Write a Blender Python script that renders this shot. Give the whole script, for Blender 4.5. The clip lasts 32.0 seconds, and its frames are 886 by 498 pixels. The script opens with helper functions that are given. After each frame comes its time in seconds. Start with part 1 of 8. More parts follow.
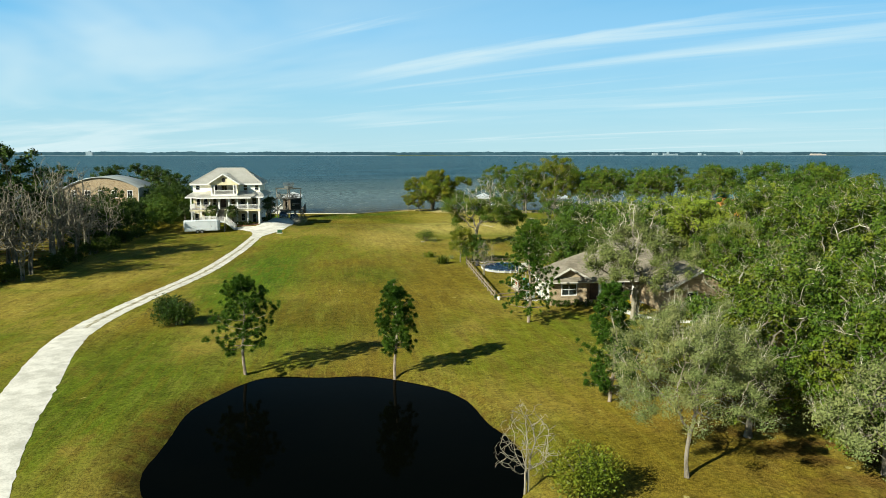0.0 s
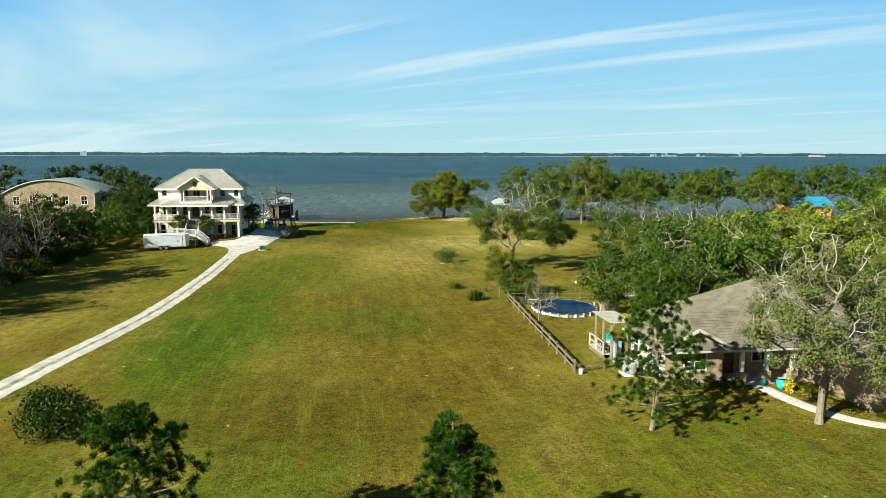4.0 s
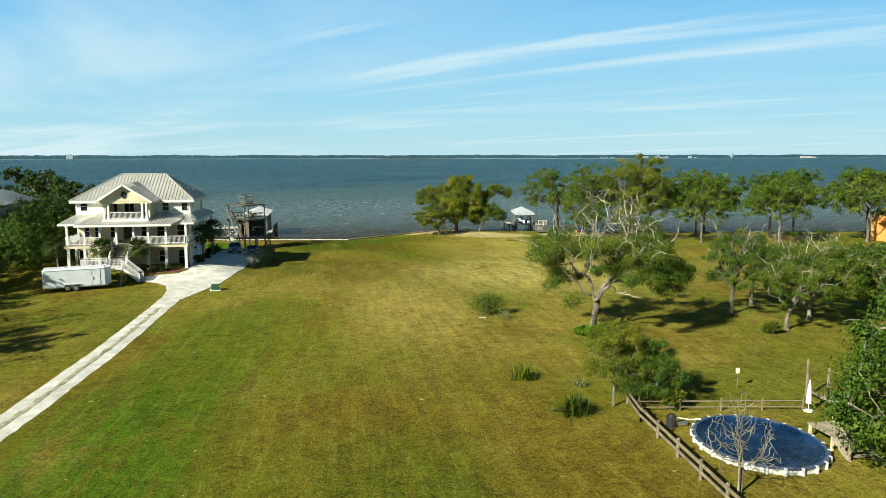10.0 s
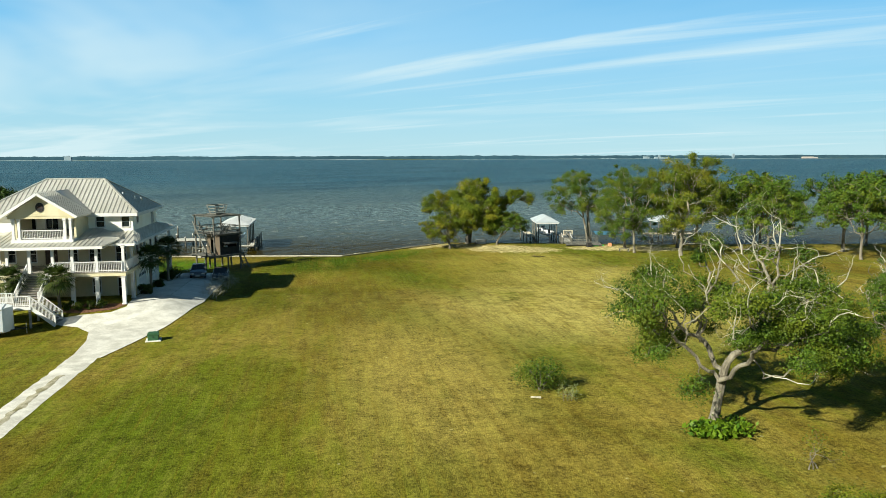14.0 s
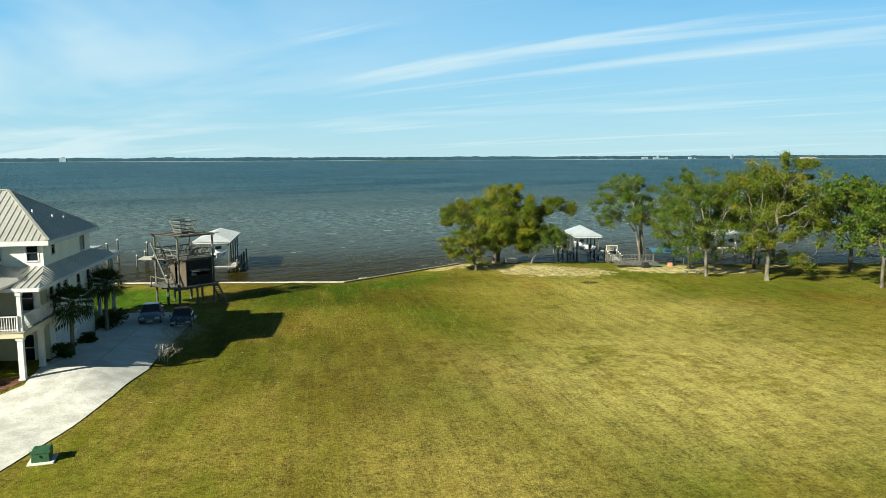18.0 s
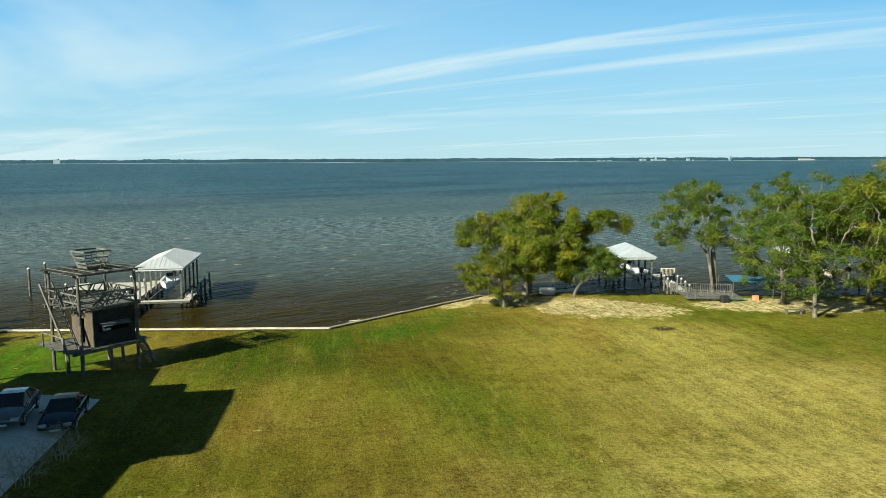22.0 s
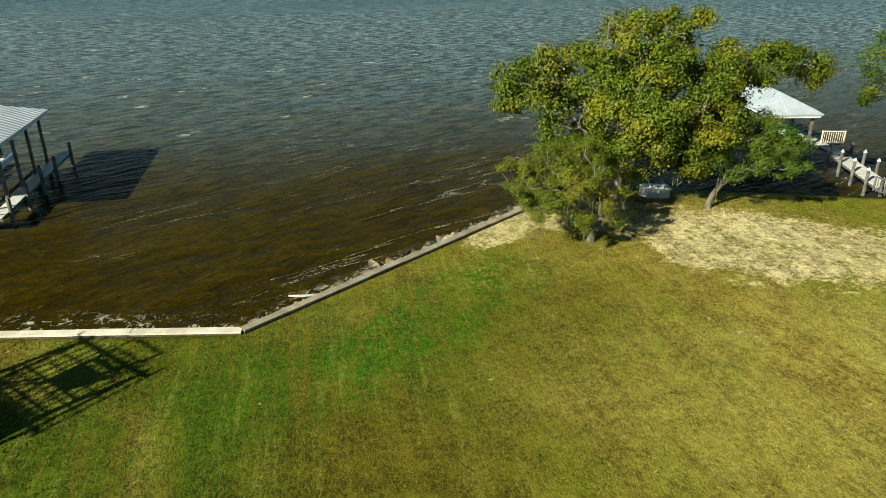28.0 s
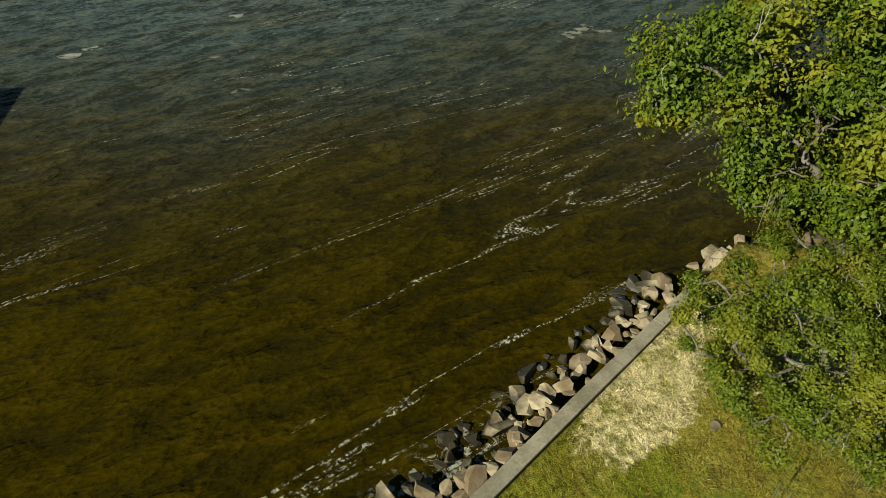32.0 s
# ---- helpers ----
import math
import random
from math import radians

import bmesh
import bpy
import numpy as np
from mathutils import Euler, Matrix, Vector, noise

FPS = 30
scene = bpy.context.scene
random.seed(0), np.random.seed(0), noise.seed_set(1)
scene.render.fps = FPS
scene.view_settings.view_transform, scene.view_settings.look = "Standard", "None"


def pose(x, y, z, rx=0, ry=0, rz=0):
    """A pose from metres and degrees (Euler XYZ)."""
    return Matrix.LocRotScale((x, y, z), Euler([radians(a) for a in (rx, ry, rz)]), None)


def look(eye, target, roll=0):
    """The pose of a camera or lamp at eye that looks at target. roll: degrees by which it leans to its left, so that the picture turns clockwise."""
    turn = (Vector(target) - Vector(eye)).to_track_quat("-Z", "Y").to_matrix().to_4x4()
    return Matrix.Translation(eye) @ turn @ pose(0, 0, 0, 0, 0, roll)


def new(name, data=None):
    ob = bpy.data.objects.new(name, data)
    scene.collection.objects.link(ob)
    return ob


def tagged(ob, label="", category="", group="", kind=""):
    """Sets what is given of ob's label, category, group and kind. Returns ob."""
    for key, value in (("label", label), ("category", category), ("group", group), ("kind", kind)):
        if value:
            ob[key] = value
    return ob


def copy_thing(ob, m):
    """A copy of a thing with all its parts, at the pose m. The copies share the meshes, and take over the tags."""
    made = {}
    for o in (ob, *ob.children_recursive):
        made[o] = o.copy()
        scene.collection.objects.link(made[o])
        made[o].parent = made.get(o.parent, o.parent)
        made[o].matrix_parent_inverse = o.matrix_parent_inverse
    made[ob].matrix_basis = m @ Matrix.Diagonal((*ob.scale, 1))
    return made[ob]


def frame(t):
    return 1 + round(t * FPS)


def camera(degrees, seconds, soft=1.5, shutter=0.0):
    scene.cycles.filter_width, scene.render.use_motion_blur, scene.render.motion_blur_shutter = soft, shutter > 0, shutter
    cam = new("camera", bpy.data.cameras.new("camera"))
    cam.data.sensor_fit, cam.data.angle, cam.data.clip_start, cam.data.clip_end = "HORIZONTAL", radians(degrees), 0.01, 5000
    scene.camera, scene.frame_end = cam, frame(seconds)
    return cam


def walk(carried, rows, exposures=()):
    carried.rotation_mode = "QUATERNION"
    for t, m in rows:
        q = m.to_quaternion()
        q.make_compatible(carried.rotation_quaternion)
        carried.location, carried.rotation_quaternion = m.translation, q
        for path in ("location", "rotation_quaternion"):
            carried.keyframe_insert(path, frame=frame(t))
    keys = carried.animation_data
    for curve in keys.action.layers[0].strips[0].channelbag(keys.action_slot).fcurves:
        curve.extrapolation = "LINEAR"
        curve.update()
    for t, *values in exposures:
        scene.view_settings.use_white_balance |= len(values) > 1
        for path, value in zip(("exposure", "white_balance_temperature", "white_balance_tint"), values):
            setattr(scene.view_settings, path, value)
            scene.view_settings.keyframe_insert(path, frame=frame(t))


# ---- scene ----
cam = camera(63.12, 32.0, 0.85)
PATH = [
    (0, (-0.764, -2.726, 13.929), (13.197, 95.407, 0.704), -0.00),
    (1, (-0.701, 4.402, 13.828), (13.349, 102.533, 0.682), 0.13),
    (2, (-0.685, 11.553, 13.732), (13.456, 109.685, 0.687), 0.21),
    (3, (-0.728, 18.434, 13.641), (13.521, 116.552, 0.614), 0.19),
    (4, (-0.790, 24.823, 13.538), (13.609, 122.907, 0.422), 0.12),
    (5, (-0.813, 30.654, 13.416), (13.789, 128.718, 0.371), -0.00),
    (6, (-0.767, 36.707, 13.320), (13.996, 134.750, 0.301), -0.05),
    (7, (-0.744, 42.832, 13.236), (14.189, 140.857, 0.267), -0.07),
    (8, (-0.767, 48.790, 13.154), (14.420, 146.780, 0.220), -0.06),
    (9, (-0.637, 54.503, 13.064), (14.826, 152.457, 0.187), -0.06),
    (10, (-0.233, 60.071, 12.962), (15.423, 158.006, 0.166), -0.06),
    (11, (0.352, 65.620, 12.866), (16.084, 163.553, 0.159), -0.06),
    (12, (0.899, 71.200, 12.808), (16.625, 169.137, 0.116), -0.06),
    (13, (1.219, 76.766, 12.794), (16.907, 174.707, 0.083), -0.08),
    (14, (1.294, 82.313, 12.802), (16.976, 180.257, 0.116), -0.14),
    (15, (1.233, 87.937, 12.815), (16.954, 185.872, 0.101), -0.22),
    (16, (1.068, 93.705, 12.843), (16.871, 191.639, 0.221), -0.28),
    (17, (1.049, 99.539, 12.870), (16.969, 197.450, 0.218), -0.27),
    (18, (1.166, 105.446, 12.851), (17.226, 203.345, 0.285), -0.23),
    (19, (1.436, 111.414, 12.782), (17.604, 209.314, 0.362), -0.20),
    (20, (1.817, 117.404, 12.751), (18.087, 215.292, 0.373), -0.22),
    (21, (2.311, 123.480, 12.765), (18.701, 221.347, 0.378), -0.25),
    (22, (2.938, 129.702, 12.786), (19.422, 227.560, 0.458), -0.24),
    (22.5, (3.278, 132.848, 12.797), (19.793, 230.671, 0.228), -0.23),
    (23, (3.622, 135.997, 12.811), (20.162, 233.734, -0.378), -0.21),
    (23.5, (3.966, 139.139, 12.831), (20.518, 236.676, -1.749), -0.18),
    (24, (4.311, 142.272, 12.859), (20.854, 239.419, -4.138), -0.16),
    (24.5, (4.659, 145.404, 12.892), (21.183, 242.043, -6.806), -0.14),
    (25, (5.006, 148.544, 12.924), (21.510, 244.578, -9.548), -0.13),
    (26, (5.685, 154.854, 12.986), (22.174, 249.392, -15.132), -0.12),
    (27, (6.367, 161.230, 13.054), (22.870, 253.795, -20.996), -0.15),
    (28, (7.121, 167.583, 13.084), (23.321, 257.617, -27.306), -0.16),
    (29, (7.863, 173.862, 13.049), (23.577, 261.131, -33.180), -0.18),
    (30, (8.445, 180.040, 12.959), (23.747, 264.478, -38.384), -0.04),
    (31, (8.740, 186.149, 12.857), (23.920, 267.055, -43.921), 0.61),
    (32, (8.664, 192.144, 12.690), (24.613, 270.301, -47.618), 2.03),
]
walk(cam, [(t, look(eye, target, roll)) for t, eye, target, roll in PATH], exposures=((0.0, 1.10, 6460, 5.5), (28.5, 1.10, 6460, 5.5), (30.0, 1.12, 6460, 5.5), (31.1, 1.05, 6460, 5.5), (32.0, 0.72, 6460, 5.5)))

# ---- light ----
SUN_DIR = Vector((-0.706, -0.502, 0.5)).normalized()
world = bpy.data.worlds.new("sky")
scene.world = world
world.use_nodes = True
wt = world.node_tree
for n in list(wt.nodes):
    wt.nodes.remove(n)


def wnode(kind, **kw):
    n = wt.nodes.new(kind)
    for k, v in kw.items():
        if k == "op":
            n.operation = v
        elif k == "blend":
            n.blend_type = v
        elif k == "dt":
            n.data_type = v
    return n


sky = wnode("ShaderNodeTexSky")
sky.sky_type, sky.sun_disc = "NISHITA", False
sky.sun_elevation = math.asin(SUN_DIR.z)
sky.sun_rotation = math.atan2(SUN_DIR.x, SUN_DIR.y)
sky.altitude, sky.air_density, sky.dust_density, sky.ozone_density = 0, 1.0, 0.6, 2.0
SKY_STRENGTH = 0.0455
geo = wnode("ShaderNodeTexCoord")
sep = wnode("ShaderNodeSeparateXYZ")
wt.links.new(geo.outputs["Generated"], sep.inputs[0])


def wmath(op, a, b=None):
    n = wnode("ShaderNodeMath", op=op)
    for i, v in enumerate((a, b)):
        if v is None:
            continue
        if isinstance(v, (int, float)):
            n.inputs[i].default_value = v
        else:
            wt.links.new(v, n.inputs[i])
    return n.outputs[0]


# high thin cirrus on a plane above the place, drawn out by the wind
up = wmath("ADD", wmath("MAXIMUM", sep.outputs["Z"], 0.0), 0.06)
px, py = wmath("DIVIDE", sep.outputs["X"], up), wmath("DIVIDE", sep.outputs["Y"], up)
ca, sa = math.cos(radians(-48)), math.sin(radians(-48))
qu = wmath("ADD", wmath("MULTIPLY", px, ca), wmath("MULTIPLY", py, sa))
qv = wmath("SUBTRACT", wmath("MULTIPLY", py, ca), wmath("MULTIPLY", px, sa))


def wnoise(su, sv, off, detail, dist):
    c = wnode("ShaderNodeCombineXYZ")
    wt.links.new(wmath("MULTIPLY", qu, su), c.inputs[0])
    wt.links.new(wmath("MULTIPLY", qv, sv), c.inputs[1])
    c.inputs[2].default_value = off
    n = wnode("ShaderNodeTexNoise")
    n.inputs["Scale"].default_value = 1.0
    n.inputs["Detail"].default_value = detail
    n.inputs["Roughness"].default_value = 0.55
    n.inputs["Distortion"].default_value = dist
    wt.links.new(c.outputs[0], n.inputs["Vector"])
    return n.outputs["Fac"]


def wrange(v, a, b, lo=0.0, hi=1.0):
    n = wnode("ShaderNodeMapRange")
    n.interpolation_type = "SMOOTHSTEP"
    wt.links.new(v, n.inputs["Value"])
    for key, val in (("From Min", a), ("From Max", b), ("To Min", lo), ("To Max", hi)):
        n.inputs[key].default_value = val
    return n.outputs["Result"]


veil = wmath("MULTIPLY", wrange(wnoise(0.16, 0.30, 3.1, 4, 0.8), 0.40, 0.66), wrange(px, -2.6, 1.6, 1.0, 0.25))
streak = wrange(wnoise(0.16, 1.1, 7.7, 7, 0.9), 0.50, 0.70)
wisp = wmath("MULTIPLY", streak, wrange(wnoise(0.14, 0.35, 1.3, 3, 0.3), 0.42, 0.60))
cover = wmath("MULTIPLY", wrange(sep.outputs["Z"], 0.25, 0.5, 1.0, 0.05), wmath("MINIMUM", wmath("ADD", wmath("MULTIPLY", veil, 0.70), wmath("MULTIPLY", wisp, 0.60)), 0.80))
ramp = wnode("ShaderNodeValToRGB")
wt.links.new(sep.outputs["Z"], ramp.inputs[0])
for k, (at, col) in enumerate(((0.0, (5.4, 8.2, 9.2)), (0.07, (3.8, 7.3, 9.4)), (0.16, (1.9, 5.9, 9.7)), (0.22, (1.1, 4.9, 8.9)), (0.34, (0.35, 1.3, 2.6)), (1.0, (0.15, 0.36, 0.68)))):
    el = ramp.color_ramp.elements[k] if k < 2 else ramp.color_ramp.elements.new(at)
    el.position, el.color = at, (*[c / 10 for c in col], 1)
gain = wnode("ShaderNodeMix", dt="RGBA", blend="MULTIPLY")
gain.inputs["Factor"].default_value = 1.0
wt.links.new(ramp.outputs["Color"], gain.inputs["A"])
gain.inputs["B"].default_value = (10, 10, 10, 1)
hz = wnode("ShaderNodeMix", dt="RGBA")
hz.inputs["Factor"].default_value = 0.90
wt.links.new(sky.outputs["Color"], hz.inputs["A"])
wt.links.new(gain.outputs["Result"], hz.inputs["B"])
cl = wnode("ShaderNodeMix", dt="RGBA")
wt.links.new(cover, cl.inputs["Factor"])
wt.links.new(hz.outputs["Result"], cl.inputs["A"])
cl.inputs["B"].default_value = (7.6, 9.2, 9.7, 1)
bg = wnode("ShaderNodeBackground")
bg.inputs["Strength"].default_value = SKY_STRENGTH
wt.links.new(cl.outputs["Result"], bg.inputs["Color"])
wo = wnode("ShaderNodeOutputWorld")
wt.links.new(bg.outputs[0], wo.inputs["Surface"])

sun_data = bpy.data.lights.new("sun", "SUN")
sun_data.energy, sun_data.angle, sun_data.color = 5.0, radians(0.53), (0.975, 0.935, 0.80)
sun = new("sun", sun_data)
sun.matrix_world = look(SUN_DIR * 300, (0, 0, 0))


# ---- materials ----
class Nodes:
    """A node material with short calls."""

    def __init__(self, name):
        self.m = bpy.data.materials.new(name)
        self.m.use_nodes = True
        self.t = self.m.node_tree
        self.b = self.t.nodes["Principled BSDF"]
        self.pos = self.t.nodes.new("ShaderNodeNewGeometry").outputs["Position"]

    def put(self, v, socket):
        if hasattr(v, "is_output"):
            self.t.links.new(v, socket)
        elif isinstance(v, (int, float)):
            socket.default_value = v
        else:
            socket.default_value = (*v, 1) if len(v) == 3 and socket.type == "RGBA" else v

    def math(self, op, a, b=0.0):
        n = self.t.nodes.new("ShaderNodeMath")
        n.operation = op
        self.put(a, n.inputs[0]), self.put(b, n.inputs[1])
        return n.outputs[0]

    def noise(self, scale, detail=3.0, stretch=(1, 1, 1), off=(0, 0, 0), dist=0.0, rough=0.55, vec=None):
        mp = self.t.nodes.new("ShaderNodeMapping")
        self.put(vec or self.pos, mp.inputs["Vector"])
        mp.inputs["Scale"].default_value, mp.inputs["Location"].default_value = stretch, off
        n = self.t.nodes.new("ShaderNodeTexNoise")
        n.inputs["Scale"].default_value, n.inputs["Detail"].default_value = scale, detail
        n.inputs["Distortion"].default_value, n.inputs["Roughness"].default_value = dist, rough
        self.t.links.new(mp.outputs[0], n.inputs["Vector"])
        return n.outputs["Fac"]

    def step(self, v, a, b, lo=0.0, hi=1.0):
        n = self.t.nodes.new("ShaderNodeMapRange")
        n.interpolation_type = "SMOOTHSTEP"
        self.put(v, n.inputs["Value"])
        for key, val in (("From Min", a), ("From Max", b), ("To Min", lo), ("To Max", hi)):
            n.inputs[key].default_value = val
        return n.outputs["Result"]

    def mix(self, f, a, b, blend="MIX"):
        n = self.t.nodes.new("ShaderNodeMix")
        n.data_type, n.blend_type = "RGBA", blend
        self.put(f, n.inputs["Factor"]), self.put(a, n.inputs["A"]), self.put(b, n.inputs["B"])
        return n.outputs["Result"]

    def spot(self, cx, cy, rx, ry, turn=0.0, inner=0.5):
        """1 inside an ellipse on the plan, 0 outside."""
        mp = self.t.nodes.new("ShaderNodeMapping")
        mp.vector_type = "TEXTURE"
        self.put(self.pos, mp.inputs["Vector"])
        mp.inputs["Location"].default_value = (cx, cy, 0)
        mp.inputs["Rotation"].default_value = (0, 0, radians(turn))
        mp.inputs["Scale"].default_value = (rx, ry, 1e6)
        ln = self.t.nodes.new("ShaderNodeVectorMath")
        ln.operation = "LENGTH"
        self.t.links.new(mp.outputs[0], ln.inputs[0])
        return self.step(ln.outputs["Value"], inner, 1.0, 1.0, 0.0)

    def rnd(self):
        return self.t.nodes.new("ShaderNodeObjectInfo").outputs["Random"]

    def island(self):
        return self.t.nodes.new("ShaderNodeNewGeometry").outputs["Random Per Island"]

    def bump(self, h, strength, dist):
        n = self.t.nodes.new("ShaderNodeBump")
        n.inputs["Strength"].default_value, n.inputs["Distance"].default_value = strength, dist
        self.put(h, n.inputs["Height"])
        prev = self.b.inputs["Normal"]
        if prev.is_linked:
            self.t.links.new(prev.links[0].from_socket, n.inputs["Normal"])
        self.t.links.new(n.outputs[0], prev)

    def done(self, color, rough=0.8, metal=0.0, spec=0.5):
        self.put(color, self.b.inputs["Base Color"])
        self.put(rough, self.b.inputs["Roughness"])
        self.put(metal, self.b.inputs["Metallic"])
        self.put(spec, self.b.inputs["Specular IOR Level"])
        return self.m


def plain(name, a, b, scale=2.0, rough=0.8, metal=0.0, bump=0.3, dist=0.01, stretch=(1, 1, 1), spec=0.4, vary=0.0):
    """Two tones mixed by noise at two scales, with a fine relief."""
    k = Nodes(name)
    n1, n2 = k.noise(scale, 4, stretch), k.noise(scale * 9, 3, stretch, off=(3, 7, 1))
    f = k.math("ADD", k.math("MULTIPLY", n1, 0.65), k.math("MULTIPLY", n2, 0.35))
    c = k.mix(k.step(f, 0.36, 0.64), a, b)
    if vary:
        c = k.mix(vary, c, k.mix(k.rnd(), (0.25, 0.25, 0.25), (1, 1, 1)), "MULTIPLY")
    if bump:
        k.bump(n2, bump, dist)
    return k.done(c, rough, metal, spec)


def leaf_mat(name, a, b, c, back=0.16):
    """Leaves: three greens by leaf, light partly passing through."""
    k = Nodes(name)
    r = k.island()
    big = k.noise(0.45, 2)
    col = k.mix(k.step(r, 0.0, 0.6), a, b)
    col = k.mix(k.math("MULTIPLY", k.step(big, 0.45, 0.68), 0.75), col, c)
    k.done(col, 0.55, 0.0, 0.16)
    tr = k.t.nodes.new("ShaderNodeBsdfTranslucent")
    k.put(k.mix(1.0, col, (1.0, 1.0, 0.45), "MULTIPLY"), tr.inputs["Color"])
    ms = k.t.nodes.new("ShaderNodeMixShader")
    ms.inputs[0].default_value = back
    k.t.links.new(k.b.outputs[0], ms.inputs[1])
    k.t.links.new(tr.outputs[0], ms.inputs[2])
    k.t.links.new(ms.outputs[0], k.t.nodes["Material Output"].inputs["Surface"])
    return k.m


def grass_material(blades=False):
    k = Nodes("grass_blades" if blades else "lawn_grass")
    broad = k.noise(0.030, 4, (1, 0.55, 1), dist=0.4)
    mid = k.noise(0.14, 5, (1, 0.6, 1), off=(11, 3, 0), dist=0.4)
    rows = k.noise(0.50, 5, (1.5, 0.30, 1), off=(5, 9, 0), rough=0.65)
    patch = k.noise(0.9, 5, off=(1, 2, 3), rough=0.65)
    tuft = k.noise(4.5, 4, off=(1, 2, 3), rough=0.7)
    fine = k.noise(17, 3, off=(8, 2, 3), rough=0.7)
    tone = k.math("ADD", k.math("MULTIPLY", broad, 0.42), k.math("ADD", k.math("MULTIPLY", mid, 0.28), k.math("MULTIPLY", rows, 0.30)))
    straw, olive, green = (0.280, 0.192, 0.046), (0.136, 0.125, 0.012), (0.082, 0.106, 0.008)
    brown = (0.165, 0.100, 0.016)
    c = k.mix(k.step(tone, 0.42, 0.56), straw, olive)
    c = k.mix(k.math("MULTIPLY", k.step(k.noise(0.045, 5, off=(40, 0, 0), dist=0.6), 0.48, 0.62), 0.62), c, green)
    c = k.mix(k.math("MULTIPLY", k.step(k.noise(0.09, 5, (1, 0.45, 1), off=(0, 60, 0), dist=0.4), 0.50, 0.64), 0.7), c, brown)
    # the pale mown middle, the lush strips and the greener verges
    for spot, amount, col in (
        (k.spot(3, 156, 16, 26, 20, 0.2), 0.80, (0.150, 0.098, 0.018)),
        (k.spot(20, 172, 26, 14, 0, 0.2), 0.55, (0.235, 0.172, 0.034)),
        (k.spot(50, 160, 26, 20, 0, 0.2), 0.50, straw),
        (k.spot(27, 150, 26, 24, 0, 0.2), 0.95, (0.430, 0.310, 0.110)),
        (k.spot(33, 172, 18, 15, 0, 0.2), 0.90, (0.385, 0.285, 0.095)),
        (k.spot(7, 86, 17, 34, 0, 0.2), 0.95, (0.168, 0.108, 0.015)),
        (k.spot(-12, 92, 9, 30, -4, 0.3), 0.95, (0.062, 0.105, 0.006)),
        (k.spot(-17, 46, 11, 22, 0, 0.3), 0.9, (0.080, 0.102, 0.008)),
        (k.spot(-9, 118, 6, 26, 0, 0.3), 0.60, (0.080, 0.105, 0.006)),
        (k.spot(-27, 188, 17, 10, 0, 0.6), 0.95, (0.060, 0.125, 0.004)),
        (k.spot(-7, 60, 18, 11, 0, 0.2), 0.60, green),
        (k.spot(10, 138, 6, 26, 10, 0.2), 0.55, green),
        (k.spot(13, 170, 4, 22, 14, 0.2), 0.50, green),
        (k.spot(46, 182, 24, 7, 0, 0.2), 0.60, green),
        (k.spot(8, 190, 20, 12, 25, 0.2), 0.8, (0.108, 0.104, 0.012)),
        (k.spot(1, 188, 15, 10, 20, 0.3), 0.95, (0.062, 0.082, 0.006)),
        (k.spot(9, 184, 6, 10, 20, 0.2), 0.9, (0.128, 0.088, 0.012)),
        (k.spot(-4, 162, 9, 14, 0, 0.3), 0.9, (0.108, 0.098, 0.010)),
        (k.spot(11, 176, 6, 18, 16, 0.0), 0.5, (0.080, 0.100, 0.008)),
        (k.spot(31, 186, 13, 11, 0, 0.3), 0.95, (0.360, 0.270, 0.080)),
        (k.spot(22, 184, 7, 12, 10, 0.2), 0.8, (0.270, 0.200, 0.045)),
        (k.spot(-2, 68, 13, 12, 0, 0.2), 0.9, (0.118, 0.082, 0.011)),
        (k.spot(3, 90, 9, 12, 0, 0.2), 0.85, (0.088, 0.096, 0.009)),
        (k.spot(8, 130, 10, 24, 0, 0.2), 0.85, (0.340, 0.230, 0.070)),
        (k.spot(18, 30, 12, 22, 0, 0.2), 0.60, (0.20, 0.105, 0.018)),
    ):
        c = k.mix(k.math("MULTIPLY", spot, k.math("MULTIPLY", k.step(k.math("ADD", mid, k.math("MULTIPLY", patch, 0.4)), 0.46, 0.70), amount)), c, col)
    weed = k.math("MULTIPLY", k.math("MAXIMUM", k.spot(10.5, 195.0, 14, 4.2, 36, 0.4), k.math("MULTIPLY", k.spot(21, 193, 4, 9, 20, 0.3), 0.35)), k.step(k.math("ADD", k.noise(0.32, 5, off=(2, 0, 0), rough=0.7), k.math("MULTIPLY", tuft, 0.30)), 0.52, 0.70))
    weed = k.math("MULTIPLY", weed, k.step(k.noise(2.6, 4, off=(6, 1, 0), rough=0.7), 0.40, 0.58))
    c = k.mix(k.math("MULTIPLY", weed, 0.95), c, (0.026, 0.100, 0.003))
    # two faint wheel tracks toward the shore
    for x0 in (9.5, 11.3):
        tr_ = k.spot(x0 + 3.8, 172, 0.30, 13, -16, 0.2)
        c = k.mix(k.math("MULTIPLY", k.math("MULTIPLY", tr_, k.step(patch, 0.35, 0.6)), 0.40), c, (0.30, 0.21, 0.04))
    # bare sandy soil under the shore oaks
    sand = (0.84, 0.60, 0.42)
    soil = k.math("MAXIMUM", k.spot(31.5, 200.0, 13.5, 8.0, -24, 0.35), k.math("MAXIMUM", k.spot(17.4, 204.6, 5.0, 2.0, 37, 0.45), k.math("MULTIPLY", k.spot(51, 197.5, 16, 6.0, -14, 0.35), 1.0)))
    soil = k.math("MAXIMUM", soil, k.math("MULTIPLY", k.spot(24, 206, 9, 4, -10, 0.5), 0.9))
    soil = k.math("MAXIMUM", soil, k.math("MULTIPLY", k.spot(27, 192, 16, 6, -10, 0.2), 0.35))
